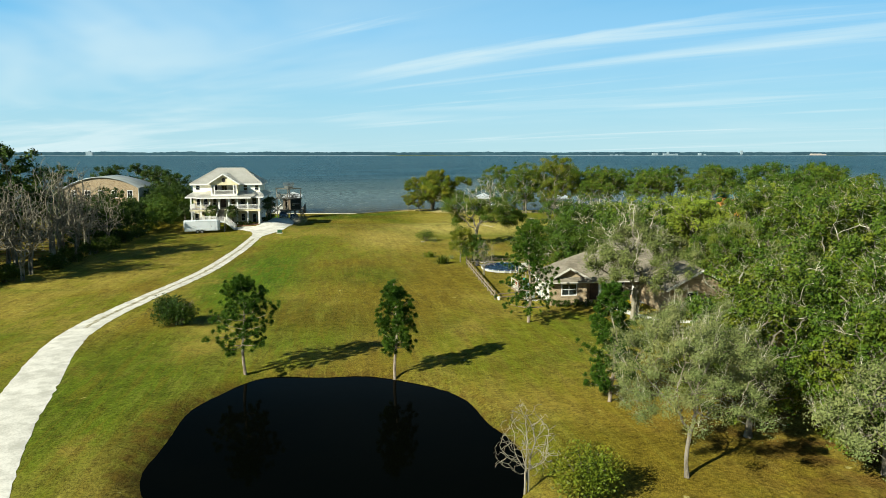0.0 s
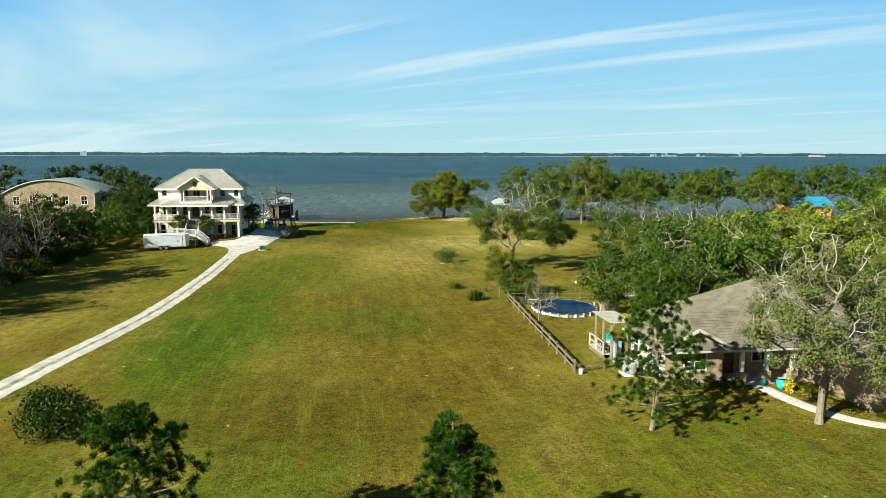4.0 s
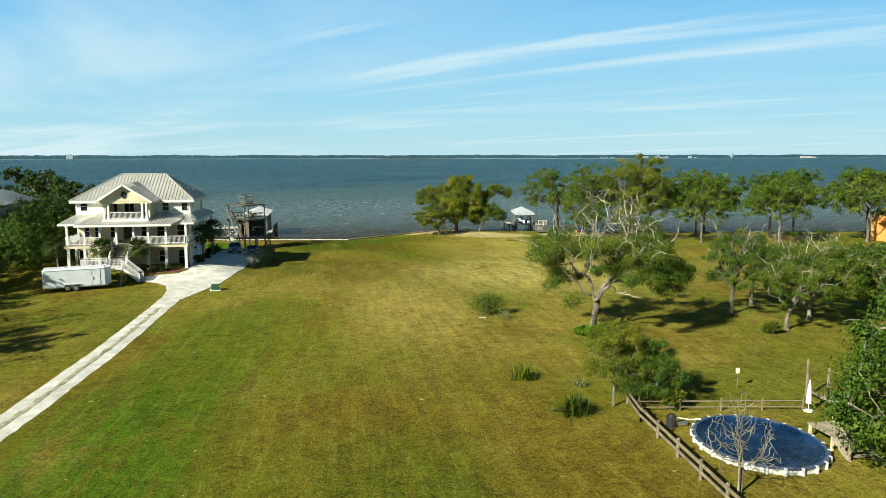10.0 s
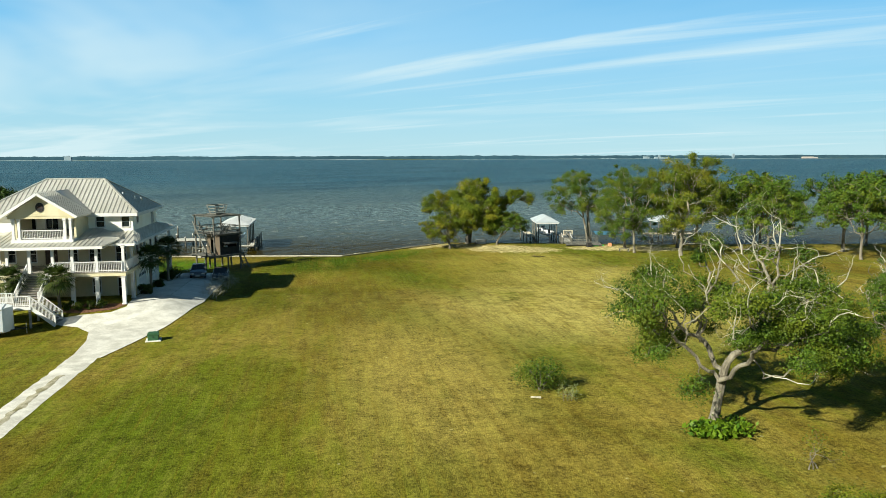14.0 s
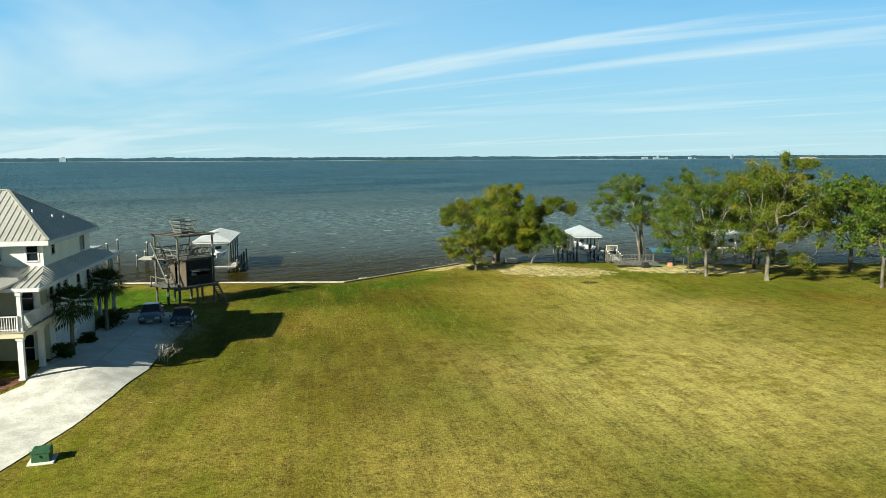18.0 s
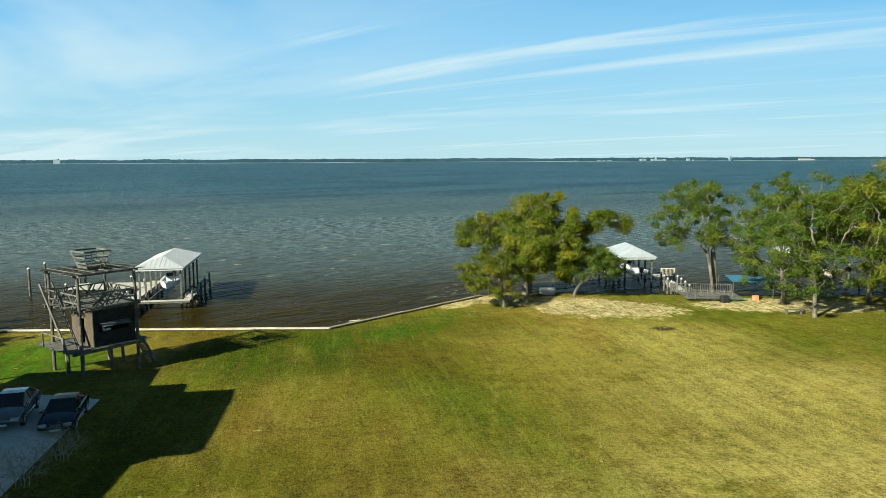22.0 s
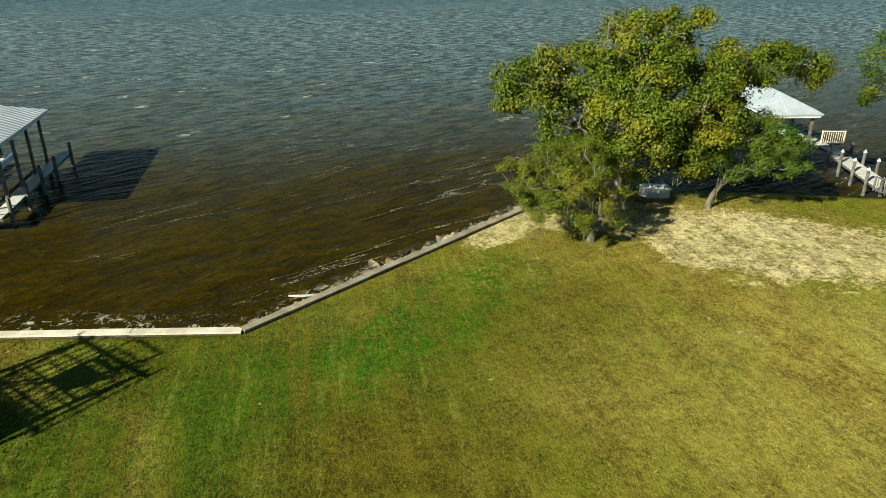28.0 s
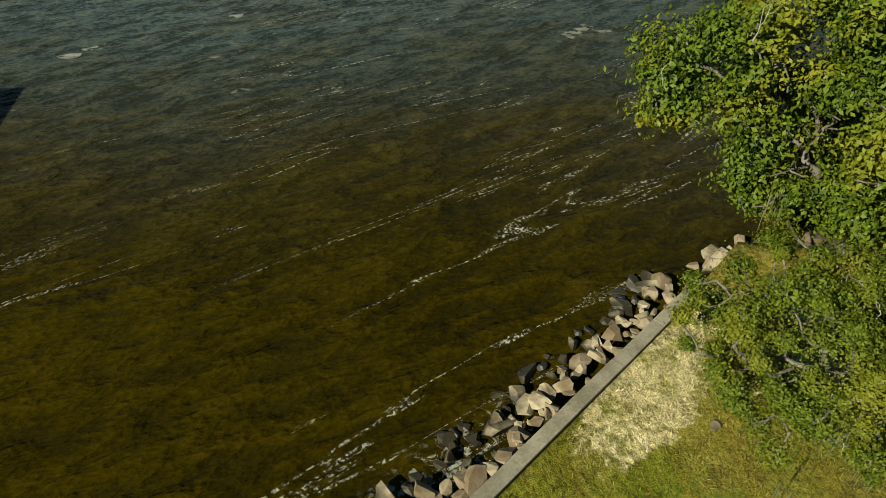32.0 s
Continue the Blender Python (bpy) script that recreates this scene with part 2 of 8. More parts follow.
    worn = k.step(k.math("ADD", k.math("MULTIPLY", k.math("ADD", k.noise(0.55, 6, (1, 1.4, 1), off=(9, 9, 0), dist=0.8, rough=0.7), k.math("MULTIPLY", tuft, 0.3)), 0.75), k.math("MULTIPLY", soil, 0.36)), 0.68, 0.80)
    worn = k.math("MULTIPLY", worn, k.step(soil, 0.02, 0.2))
    worn = k.math("MULTIPLY", worn, k.step(k.noise(1.7, 5, off=(4, 8, 0), rough=0.75), 0.36, 0.54, 0.15, 1.0))
    c = k.mix(worn, c, k.mix(k.noise(0.8, 5), sand, (0.38, 0.28, 0.15)))
    # leaf litter of the grove and the wooded sides
    litter = k.math("MAXIMUM", k.spot(34, 34, 20, 30, 0, 0.45), k.spot(-62, 120, 24, 70, 0, 0.75))
    c = k.mix(k.math("MULTIPLY", litter, k.step(k.noise(0.5, 4, off=(0, 4, 4)), 0.38, 0.6)), c, (0.14, 0.072, 0.020))
    # mud round the pond
    mud = k.spot(-1.9, 36.8, 12.4, 14.6, 0, 0.84)
    c = k.mix(k.math("MULTIPLY", mud, k.step(patch, 0.35, 0.6)), c, (0.085, 0.050, 0.012))
    # fire ring
    c = k.mix(k.math("MULTIPLY", k.spot(33.7, 190.2, 1.7, 1.2, 0, 0.35), k.step(k.noise(1.6, 4), 0.36, 0.52)), c, (0.05, 0.032, 0.02))
    # small pale flecks of dry thatch
    c = k.mix(k.math("MULTIPLY", k.step(k.noise(1.15, 2, off=(70, 3, 0)), 0.735, 0.76), 0.7), c, (0.48, 0.38, 0.20))
    mown = k.noise(1.0, 5, (2.2, 0.16, 1), off=(2, 5, 0), rough=0.62, dist=0.5)
    sweep = k.noise(0.8, 5, (0.35, 1.9, 1), off=(12, 5, 0), rough=0.7, dist=0.8)
    c = k.mix(k.math("MULTIPLY", k.step(mown, 0.50, 0.62), 0.75), c, k.mix(0.5, c, brown))
    c = k.mix(k.math("MULTIPLY", k.step(mown, 0.48, 0.36), 0.35), c, k.mix(0.5, c, (0.33, 0.25, 0.06)))
    c = k.mix(k.math("MULTIPLY", k.step(sweep, 0.54, 0.68), 0.40), c, k.mix(0.5, c, (0.070, 0.075, 0.008)))
    grain = k.noise(9.0, 5, (1.3, 0.6, 1), off=(3, 3, 3), rough=0.75)
    shade = k.math("ADD", 0.15, k.math("ADD", k.math("MULTIPLY", k.step(k.math("ADD", k.math("MULTIPLY", patch, 0.5), k.math("MULTIPLY", rows, 0.5)), 0.38, 0.60), 0.50), k.math("ADD", k.math("MULTIPLY", k.step(tuft, 0.36, 0.64), 0.55), k.math("ADD", k.math("MULTIPLY", k.step(fine, 0.38, 0.62), 0.40), k.math("MULTIPLY", k.step(grain, 0.42, 0.58), 0.45)))))
    if blades:
        shade = k.math("ADD", 0.45, k.math("MULTIPLY", k.island(), 1.0))
    sc = k.t.nodes.new("ShaderNodeCombineXYZ")
    for i in range(3):
        k.t.links.new(shade, sc.inputs[i])
    c = k.mix(1.0, c, sc.outputs[0], "MULTIPLY")
    c = k.mix(1.0, c, (0.755, 0.875, 0.66), "MULTIPLY")
    if not blades:
        k.bump(tuft, 0.8, 0.10)
        k.bump(grain, 0.8, 0.08)
        k.bump(fine, 0.8, 0.05)
    return k.done(c, 0.95, 0, 0.05)


def bay_material():
    k = Nodes("bay_water")
    sx = k.t.nodes.new("ShaderNodeSeparateXYZ")
    k.t.links.new(k.pos, sx.inputs[0])
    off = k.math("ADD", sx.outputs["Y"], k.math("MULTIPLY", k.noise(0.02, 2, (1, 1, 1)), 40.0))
    # offshore grey and blue also carry the reflected sky as base colour
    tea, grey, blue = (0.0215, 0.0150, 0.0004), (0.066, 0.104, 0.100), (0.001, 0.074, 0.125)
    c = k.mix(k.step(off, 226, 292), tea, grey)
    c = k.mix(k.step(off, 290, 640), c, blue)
    turn = k.t.nodes.new("ShaderNodeVectorRotate")
    turn.rotation_type = "Z_AXIS"
    turn.inputs["Angle"].default_value = radians(-27)
    k.t.links.new(k.pos, turn.inputs["Vector"])
    q = turn.outputs[0]
    swell = k.noise(0.22, 3, (0.45, 1.6, 1), vec=q, dist=0.5)
    chop = k.noise(0.85, 3, (0.5, 1.4, 1), off=(4, 4, 0), vec=q, dist=0.4)
    ripple = k.noise(4.0, 3, (0.7, 1.3, 1), off=(9, 1, 0), vec=q)
    # highlights on swells and crests and dark troughs are painted into the colour
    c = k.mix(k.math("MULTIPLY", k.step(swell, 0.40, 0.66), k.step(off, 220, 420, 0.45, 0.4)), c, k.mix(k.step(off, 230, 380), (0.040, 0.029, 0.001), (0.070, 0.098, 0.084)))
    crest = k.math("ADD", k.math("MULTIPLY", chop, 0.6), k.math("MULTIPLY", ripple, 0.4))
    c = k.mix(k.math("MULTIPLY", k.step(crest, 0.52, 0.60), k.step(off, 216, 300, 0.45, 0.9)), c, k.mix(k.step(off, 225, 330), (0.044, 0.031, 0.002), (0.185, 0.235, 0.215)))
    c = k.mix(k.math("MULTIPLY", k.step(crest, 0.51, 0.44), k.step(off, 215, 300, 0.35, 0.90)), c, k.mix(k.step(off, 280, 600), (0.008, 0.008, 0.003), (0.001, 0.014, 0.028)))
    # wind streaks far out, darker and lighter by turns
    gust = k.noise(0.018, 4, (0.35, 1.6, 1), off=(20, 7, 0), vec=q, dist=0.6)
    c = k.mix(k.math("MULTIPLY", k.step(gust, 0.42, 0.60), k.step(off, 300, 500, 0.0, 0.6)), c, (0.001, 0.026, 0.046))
    # thin foam lines drifting along the crests, thickest near the bulkhead
    lines = k.noise(0.11, 5, (0.30, 2.8, 1), off=(7, 0, 0), vec=q, dist=0.8)
    ridge = k.step(k.math("ABSOLUTE", k.math("SUBTRACT", lines, 0.5)), 0.0, 0.010, 1.0, 0.0)
    gate = k.step(k.noise(0.10, 3, (0.6, 1.3, 1), off=(3, 30, 0), vec=q), 0.47, 0.60)
    fleck = k.step(k.noise(7.0, 5, off=(5, 5, 0), vec=q, rough=0.75), 0.50, 0.60)
    near = k.step(off, 225, 330, 1.0, 0.10)
    foam = k.math("MULTIPLY", k.math("MULTIPLY", ridge, gate), k.math("MULTIPLY", fleck, near))
    caps = k.math("MULTIPLY", k.step(k.noise(0.26, 3, (0.7, 1.4, 1), off=(50, 3, 0), vec=q), 0.655, 0.70), k.step(off, 230, 280))
    caps = k.math("MULTIPLY", caps, k.step(k.noise(1.2, 2, vec=q), 0.52, 0.6))
    foam = k.math("MAXIMUM", foam, k.math("MULTIPLY", caps, 0.8))
    # froth washing along the straight bulkhead and the rocks
    wash = k.math("MAXIMUM", k.spot(-6, 199.2, 15, 1.9, -8.4, 0.3), k.spot(8.6, 201.6, 9.5, 1.3, 37, 0.3))
    froth = k.step(k.noise(1.5, 6, off=(2, 7, 0), rough=0.75, dist=1.2), 0.53, 0.60)
    foam = k.math("MAXIMUM", foam, k.math("MULTIPLY", k.math("MULTIPLY", wash, froth), 0.75))
    c = k.mix(foam, c, (0.42, 0.40, 0.30))
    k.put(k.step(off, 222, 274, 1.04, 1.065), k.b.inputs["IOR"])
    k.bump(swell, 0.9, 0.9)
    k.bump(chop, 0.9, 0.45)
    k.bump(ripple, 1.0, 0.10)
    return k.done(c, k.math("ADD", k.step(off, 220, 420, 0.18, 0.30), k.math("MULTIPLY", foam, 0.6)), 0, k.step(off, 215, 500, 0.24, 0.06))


M = {}
M["grass"] = grass_material()
M["blades"] = grass_material(True)
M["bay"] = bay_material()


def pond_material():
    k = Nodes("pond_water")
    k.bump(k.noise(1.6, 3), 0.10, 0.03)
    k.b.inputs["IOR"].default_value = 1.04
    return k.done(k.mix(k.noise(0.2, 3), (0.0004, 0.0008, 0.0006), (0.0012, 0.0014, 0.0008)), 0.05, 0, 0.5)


M["pond"] = pond_material()
M["bark"] = plain("grey_bark", (0.075, 0.064, 0.045), (0.19, 0.165, 0.125), 3.0, 0.95, 0, 0.8, 0.04, (1, 1, 0.3))
M["pale_bark"] = plain("pale_lichened_bark", (0.075, 0.064, 0.044), (0.235, 0.21, 0.155), 1.6, 0.95, 0, 0.7, 0.04, (1, 1, 0.5))
M["pine_bark"] = plain("pine_bark", (0.13, 0.10, 0.07), (0.29, 0.24, 0.18), 4.0, 0.95, 0, 0.8, 0.03, (1, 1, 0.5))
M["dead_wood"] = plain("bleached_dead_wood", (0.20, 0.185, 0.13), (0.45, 0.42, 0.32), 3.0, 0.9, 0, 0.5, 0.02, (1, 1, 0.4))
M["oak_leaf"] = leaf_mat("oak_leaves", (0.015, 0.037, 0.003), (0.064, 0.110, 0.008), (0.130, 0.148, 0.011))
M["oak_leaf_dark"] = leaf_mat("dark_oak_leaves", (0.014, 0.036, 0.003), (0.050, 0.096, 0.008), (0.085, 0.125, 0.010))
# darker copy of the oak leaves, with the wood's shade in its colour
M["wood_leaf"] = leaf_mat("shade_toned_evergreen_leaves", (0.009, 0.022, 0.002), (0.030, 0.060, 0.006), (0.058, 0.085, 0.008))
# lime and fresh leaves: brighter greens that hold the sunlight in their colour
M["lime_leaf"] = leaf_mat("sun_toned_yellow_green_leaves", (0.028, 0.050, 0.003), (0.100, 0.132, 0.009), (0.170, 0.158, 0.012))
M["fresh_leaf"] = leaf_mat("sun_toned_green_leaves", (0.045, 0.080, 0.005), (0.150, 0.200, 0.018), (0.195, 0.220, 0.024))
M["olive_leaf"] = leaf_mat("olive_green_leaves", (0.026, 0.044, 0.002), (0.105, 0.132, 0.008), (0.175, 0.162, 0.011))
M["golden_leaf"] = leaf_mat("golden_green_leaves", (0.022, 0.042, 0.002), (0.095, 0.130, 0.007), (0.195, 0.180, 0.010))
M["grey_leaf"] = leaf_mat("grey_green_leaves", (0.060, 0.085, 0.022), (0.150, 0.178, 0.058), (0.205, 0.210, 0.078))
M["needle"] = leaf_mat("pine_needles", (0.011, 0.034, 0.003), (0.040, 0.090, 0.006), (0.072, 0.122, 0.008))
M["moss"] = leaf_mat("hanging_moss", (0.09, 0.085, 0.05), (0.15, 0.14, 0.085), (0.12, 0.115, 0.07))
M["shrub"] = leaf_mat("shrub_leaves", (0.014, 0.032, 0.003), (0.045, 0.070, 0.006), (0.065, 0.085, 0.008))
M["palmetto"] = leaf_mat("palmetto_fans", (0.035, 0.085, 0.004), (0.100, 0.165, 0.008), (0.130, 0.180, 0.010))
M["palm"] = leaf_mat("palm_fronds", (0.012, 0.029, 0.005), (0.036, 0.060, 0.010), (0.056, 0.072, 0.013))
M["gravel"] = plain("white_shell_gravel", (0.39, 0.375, 0.325), (0.60, 0.58, 0.52), 0.9, 0.95, 0, 0.6, 0.03)
M["concrete"] = plain("pale_concrete", (0.50, 0.49, 0.44), (0.62, 0.61, 0.56), 0.6, 0.9, 0, 0.2, 0.005)

M["wheel_strip"] = plain("dull_gravel_and_grass", (0.15, 0.135, 0.055), (0.40, 0.37, 0.28), 1.2, 0.97, 0, 0.5, 0.03)
M["grey_green"] = leaf_mat("mossy_grey_green_leaves", (0.055, 0.075, 0.018), (0.125, 0.150, 0.040), (0.185, 0.190, 0.070))


# ---- shapes ----
def link(name, verts, faces, mat, parent=None, label="", smooth=False):
    me = bpy.data.meshes.new(name)
    me.from_pydata(verts, [], faces)
    me.update()
    if mat:
        me.materials.append(mat)
    if smooth:
        me.shade_smooth()
    ob = new(name, me)
    if parent:
        ob.parent = parent
    return tagged(ob, label)


def quads(name, v, mat, parent=None, label="", sides=4):
    """One mesh from an array of loose faces, (n, sides, 3)."""
    v = np.asarray(v, np.float32)
    n = len(v)
    me = bpy.data.meshes.new(name)
    me.vertices.add(n * sides)
    me.vertices.foreach_set("co", v.reshape(-1))
    me.loops.add(n * sides)
    me.loops.foreach_set("vertex_index", np.arange(n * sides, dtype=np.int32))
    me.polygons.add(n)
    me.polygons.foreach_set("loop_start", np.arange(0, n * sides, sides, dtype=np.int32))
    me.update()
    me.validate()
    me.materials.append(mat)
    ob = new(name, me)
    if parent:
        ob.parent = parent
    return tagged(ob, label)


class Solid:
    """Collects boxes, prisms and tubes into one mesh."""

    def __init__(self):
        self.v, self.f = [], []

    def add(self, verts, faces):
        o = len(self.v)
        self.v += [tuple(p) for p in verts]
        self.f += [tuple(i + o for i in f) for f in faces]
        return self

    def box(self, x0, x1, y0, y1, z0, z1, ch=0.0):
        if ch:
            return self.soft(x0, x1, y0, y1, z0, z1, ch)
        p = [(x, y, z) for z in (z0, z1) for y in (y0, y1) for x in (x0, x1)]
        return self.add(p, [(0, 2, 3, 1), (4, 5, 7, 6), (0, 1, 5, 4), (2, 6, 7, 3), (0, 4, 6, 2), (1, 3, 7, 5)])

    def soft(self, x0, x1, y0, y1, z0, z1, c):
        """A box with chamfered upright and top edges."""
        def ring(d, z):
            return [(x0 + c + 0 * d, y0 + d, z), (x1 - c, y0 + d, z), (x1 - d, y0 + c, z), (x1 - d, y1 - c, z), (x1 - c, y1 - d, z), (x0 + c, y1 - d, z), (x0 + d, y1 - c, z), (x0 + d, y0 + c, z)]
        a, b = ring(0, z0), ring(0, z1 - c)
        t = [(min(max(x, x0 + c), x1 - c), min(max(y, y0 + c), y1 - c), z1) for x, y, _ in ring(0, z1)]
        f = [tuple(range(7, -1, -1)), tuple(range(16, 24))]
        for k in range(2):
            f += [(k * 8 + i, k * 8 + (i + 1) % 8, k * 8 + 8 + (i + 1) % 8, k * 8 + 8 + i) for i in range(8)]
        return self.add(a + b + t, f)

    def bar(self, a, b, w, h=None):
        """A square bar from a to b."""
        a, b = Vector(a), Vector(b)
        h = h or w
        d = (b - a).normalized()
        s = d.cross(Vector((0, 0, 1)))
        s = s.normalized() if s.length > 1e-3 else Vector((1, 0, 0))
        u = s.cross(d)
        p = [q + s * i * w / 2 + u * j * h / 2 for q in (a, b) for i, j in ((-1, -1), (1, -1), (1, 1), (-1, 1))]
        return self.add(p, [(3, 2, 1, 0), (4, 5, 6, 7)] + [(i, (i + 1) % 4, (i + 1) % 4 + 4, i + 4) for i in range(4)])

    def tube(self, pts, radii, n=7, caps=True):
        rings = []
        for i, p in enumerate(pts):
            d = (Vector(pts[min(i + 1, len(pts) - 1)]) - Vector(pts[max(i - 1, 0)])).normalized()
            s = d.cross(Vector((0.13, 0.97, 0.2))).normalized()
            u = d.cross(s)
            rings.append([Vector(p) + (s * math.cos(a) + u * math.sin(a)) * radii[i] for a in (2 * math.pi * k / n for k in range(n))])
        f = [(i * n + k, i * n + (k + 1) % n, (i + 1) * n + (k + 1) % n, (i + 1) * n + k) for i in range(len(pts) - 1) for k in range(n)]
        if caps:
            f += [tuple(range(n - 1, -1, -1)), tuple(range((len(pts) - 1) * n, len(pts) * n))]
        return self.add([v for r in rings for v in r], f)

    def cyl(self, x, y, z0, z1, r0, r1=None, n=12):
        return self.tube([(x, y, z0), (x, y, z1)], [r0, r1 if r1 is not None else r0], n)

    def slab(self, poly, z0, z1):
        n = len(poly)
        zs = z1 if isinstance(z1, (list, tuple)) else [z1] * n
        p = [(x, y, z0) for x, y in poly] + [(x, y, z) for (x, y), z in zip(poly, zs)]
        return self.add(p, [tuple(range(n - 1, -1, -1)), tuple(range(n, 2 * n))] + [(i, (i + 1) % n, (i + 1) % n + n, i + n) for i in range(n)])

    def turned(self, m):
        self.v = [tuple(m @ Vector(p)) for p in self.v]
        return self

    def out(self, name, mat, parent=None, label="", smooth=False):
        return link(name, self.v, self.f, mat, parent, label, smooth)


def thing(name, at, label, category, group="", turn=0.0):
    """An empty at the base of a thing, which parents its parts."""
    e = new(name)
    e.empty_display_size = 0.3
    e.matrix_world = pose(*at, 0, 0, turn)
    return tagged(e, label, category, group)


# ---- ground, bay, pond ----
COAST_X = (-4000, -400, -60, 3.4, 20.5, 23.5, 31, 43, 57, 90, 400, 4000)
COAST_Y = (700, 256, 205.0, 195.6, 208.5, 211.0, 209.2, 205.7, 201.7, 197, 150, 100)
SEA, POND = -3.6, -2.25


def coast(x):
    return float(np.interp(x, COAST_X, COAST_Y))


def pond_depth(x, y):
    """Below 1 inside the pond's outline."""
    dx = (x + 1.0 + (0.13 * (y - 36) if y > 36 else 0)) / 9.3
    dy = (y - 36) / 12.7
    a = math.atan2(dy, dx)
    return (abs(dx) ** 2.25 + abs(dy) ** 2.25) ** (1 / 2.25) + 0.03 * math.sin(5 * a + 1) + 0.02 * math.sin(9 * a)


def ease(v):
    v = min(1.0, max(0.0, v))
    return v * v * (3 - 2 * v)


def gz(x, y):
    z = -1.8 - 0.9 * ease((y - 140) / 45)
    # the low rise on which the tall house stands
    z += 1.1 * ease((-9 - x) / 6) * ease((x + 52) / 12) * ease((y - 146) / 8) * ease((190 - y) / 20)
    if -16 < x < 14 and 18 < y < 54:
        d = pond_depth(x, y)
        if d < 1.16:
            q = min(1.0, (1.16 - d) / 0.28)
            z -= 1.1 * q * q * (3 - 2 * q)
    if y < 195 and (x < -26 or y < 150):
        z += 0.10 * noise.noise((x * 0.06, y * 0.06, 0))
    return z


def spread(a, b, step, far, grow=1.35):
    xs = list(np.arange(a, b + step / 2, step))
    s, lo, hi = step, a, b
    while lo > -far or hi < far:
        s *= grow
        lo, hi = lo - s, hi + s
        xs = [max(lo, -far)] + xs + [min(hi, far)]
    return sorted(set(round(x, 3) for x in xs))


xs = sorted(set(spread(-56, 76, 1.0, 4000) + [3.4, 20.5, 23.5, 31, 43, 57]))
C0 = 200.0
ys = [y for y in spread(14, 194, 1.0, 3000) if y <= 194] + [196, 198, 199.2, 199.98, 200.06, 202, 206, 215, 240, 320, 600, 1200, 2400, 4420, 4520, 4700]
verts, faces = [], []
for y in ys:
    w = min(1.0, max(0.0, (y - 60) / 130.0)) if y <= 206 else max(0.0, 1 - (y - 206) / 400)
    for x in xs:
        yy = y + (coast(x) - C0) * w
        if y <= C0:
            z = gz(x, yy)
        elif y < 4420:
            z = -4.3 if y < 203 else -6.0
        else:
            z = -2.0 if y > 4500 else -4.2
        verts.append((x, yy, z))
nx = len(xs)
faces = [(j * nx + i, j * nx + i + 1, (j + 1) * nx + i + 1, (j + 1) * nx + i) for j in range(len(ys) - 1) for i in range(nx - 1)]
tagged(link("ground", verts, faces, M["grass"], smooth=True), "sunlit winter lawn of straw and olive grass", "ground", kind="structure")

sea_v, sea_f = [], []
sx = spread(-120, 140, 20, 4800, 1.5)
sy = [186, 190, 196, 200, 205, 210, 215, 220, 240, 260, 300, 380, 500, 700, 1000, 1500, 2200, 3000, 4000, 4900]
for y in sy:
    for x in sx:
        sea_v.append((x, y if y > 260 or abs(x) < 70 else y + (coast(x) - C0), SEA))
n = len(sx)
sea_f = [(j * n + i, j * n + i + 1, (j + 1) * n + i + 1, (j + 1) * n + i) for j in range(len(sy) - 1) for i in range(n - 1)]
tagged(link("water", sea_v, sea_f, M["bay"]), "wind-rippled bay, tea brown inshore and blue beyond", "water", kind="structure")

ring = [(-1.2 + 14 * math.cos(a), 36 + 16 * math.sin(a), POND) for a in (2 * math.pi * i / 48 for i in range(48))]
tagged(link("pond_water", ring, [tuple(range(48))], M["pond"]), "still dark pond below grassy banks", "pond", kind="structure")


# ---- plants ----
def leaf_quads(rng, centres, size, up=0.35, slim=0.55, face=None, tri=False):
    """A leaf at each centre, turned at random, facing the sky, or outward, by preference."""
    n = len(centres)
    nor = rng.normal(size=(n, 3)) * (0.75 if face is None else 0.7) + np.array((0, 0, up * 1.5))
    if face is not None:
        nor += face * 1.15
    nor /= np.linalg.norm(nor, axis=1)[:, None]
    a = np.cross(nor, rng.normal(size=(n, 3)))
    a /= np.linalg.norm(a, axis=1)[:, None] + 1e-9
    b = np.cross(nor, a)
    s = (size * rng.uniform(0.6, 1.35, n))[:, None]
    if tri:
        return np.stack([centres - a * s - b * s * 0.5, centres + a * s - b * s * 0.5, centres + b * s], 1)
    return np.stack([centres - a * s, centres + b * s * slim, centres + a * s, centres - b * s * slim], 1)


def ball(rng, n, hollow=0.35):
    d = rng.normal(size=(n, 3))
    d /= np.linalg.norm(d, axis=1)[:, None]
    return d * (hollow + (1 - hollow) * rng.uniform(0, 1, n) ** 0.6)[:, None]


def curve3(a, b, c, n):
    t = np.linspace(0, 1, n)[:, None]
    return (1 - t) ** 2 * a + 2 * t * (1 - t) * b + t * t * c


def fork(S, rng, p, d, length, r, depth, wig=0.35, n=5):
    """A bare branch that divides; its ends are returned."""
    ends, pts, rad, q = [], [Vector(p)], [r], Vector(d).normalized()
    for i in range(3):
        q = (q + Vector(rng.normal(size=3)) * wig * 0.45).normalized()
        pts.append(pts[-1] + q * length / 3)
        rad.append(r * (1 - 0.18 * (i + 1)))
    S.tube(pts, rad, n, False)
    if depth == 0:
        return [pts[-1]]
    for k in range(2 + (rng.random() < 0.5)):
        at = pts[3] if k < 2 else pts[2]
        dd = (q + Vector(rng.normal(size=3)) * (0.55 + wig * 0.5)).normalized()
        dd.z += 0.12
        ends += fork(S, rng, at, dd, length * rng.uniform(0.55, 0.8), rad[-1] * 0.72, depth - 1, wig, max(3, n - 1))
    return ends


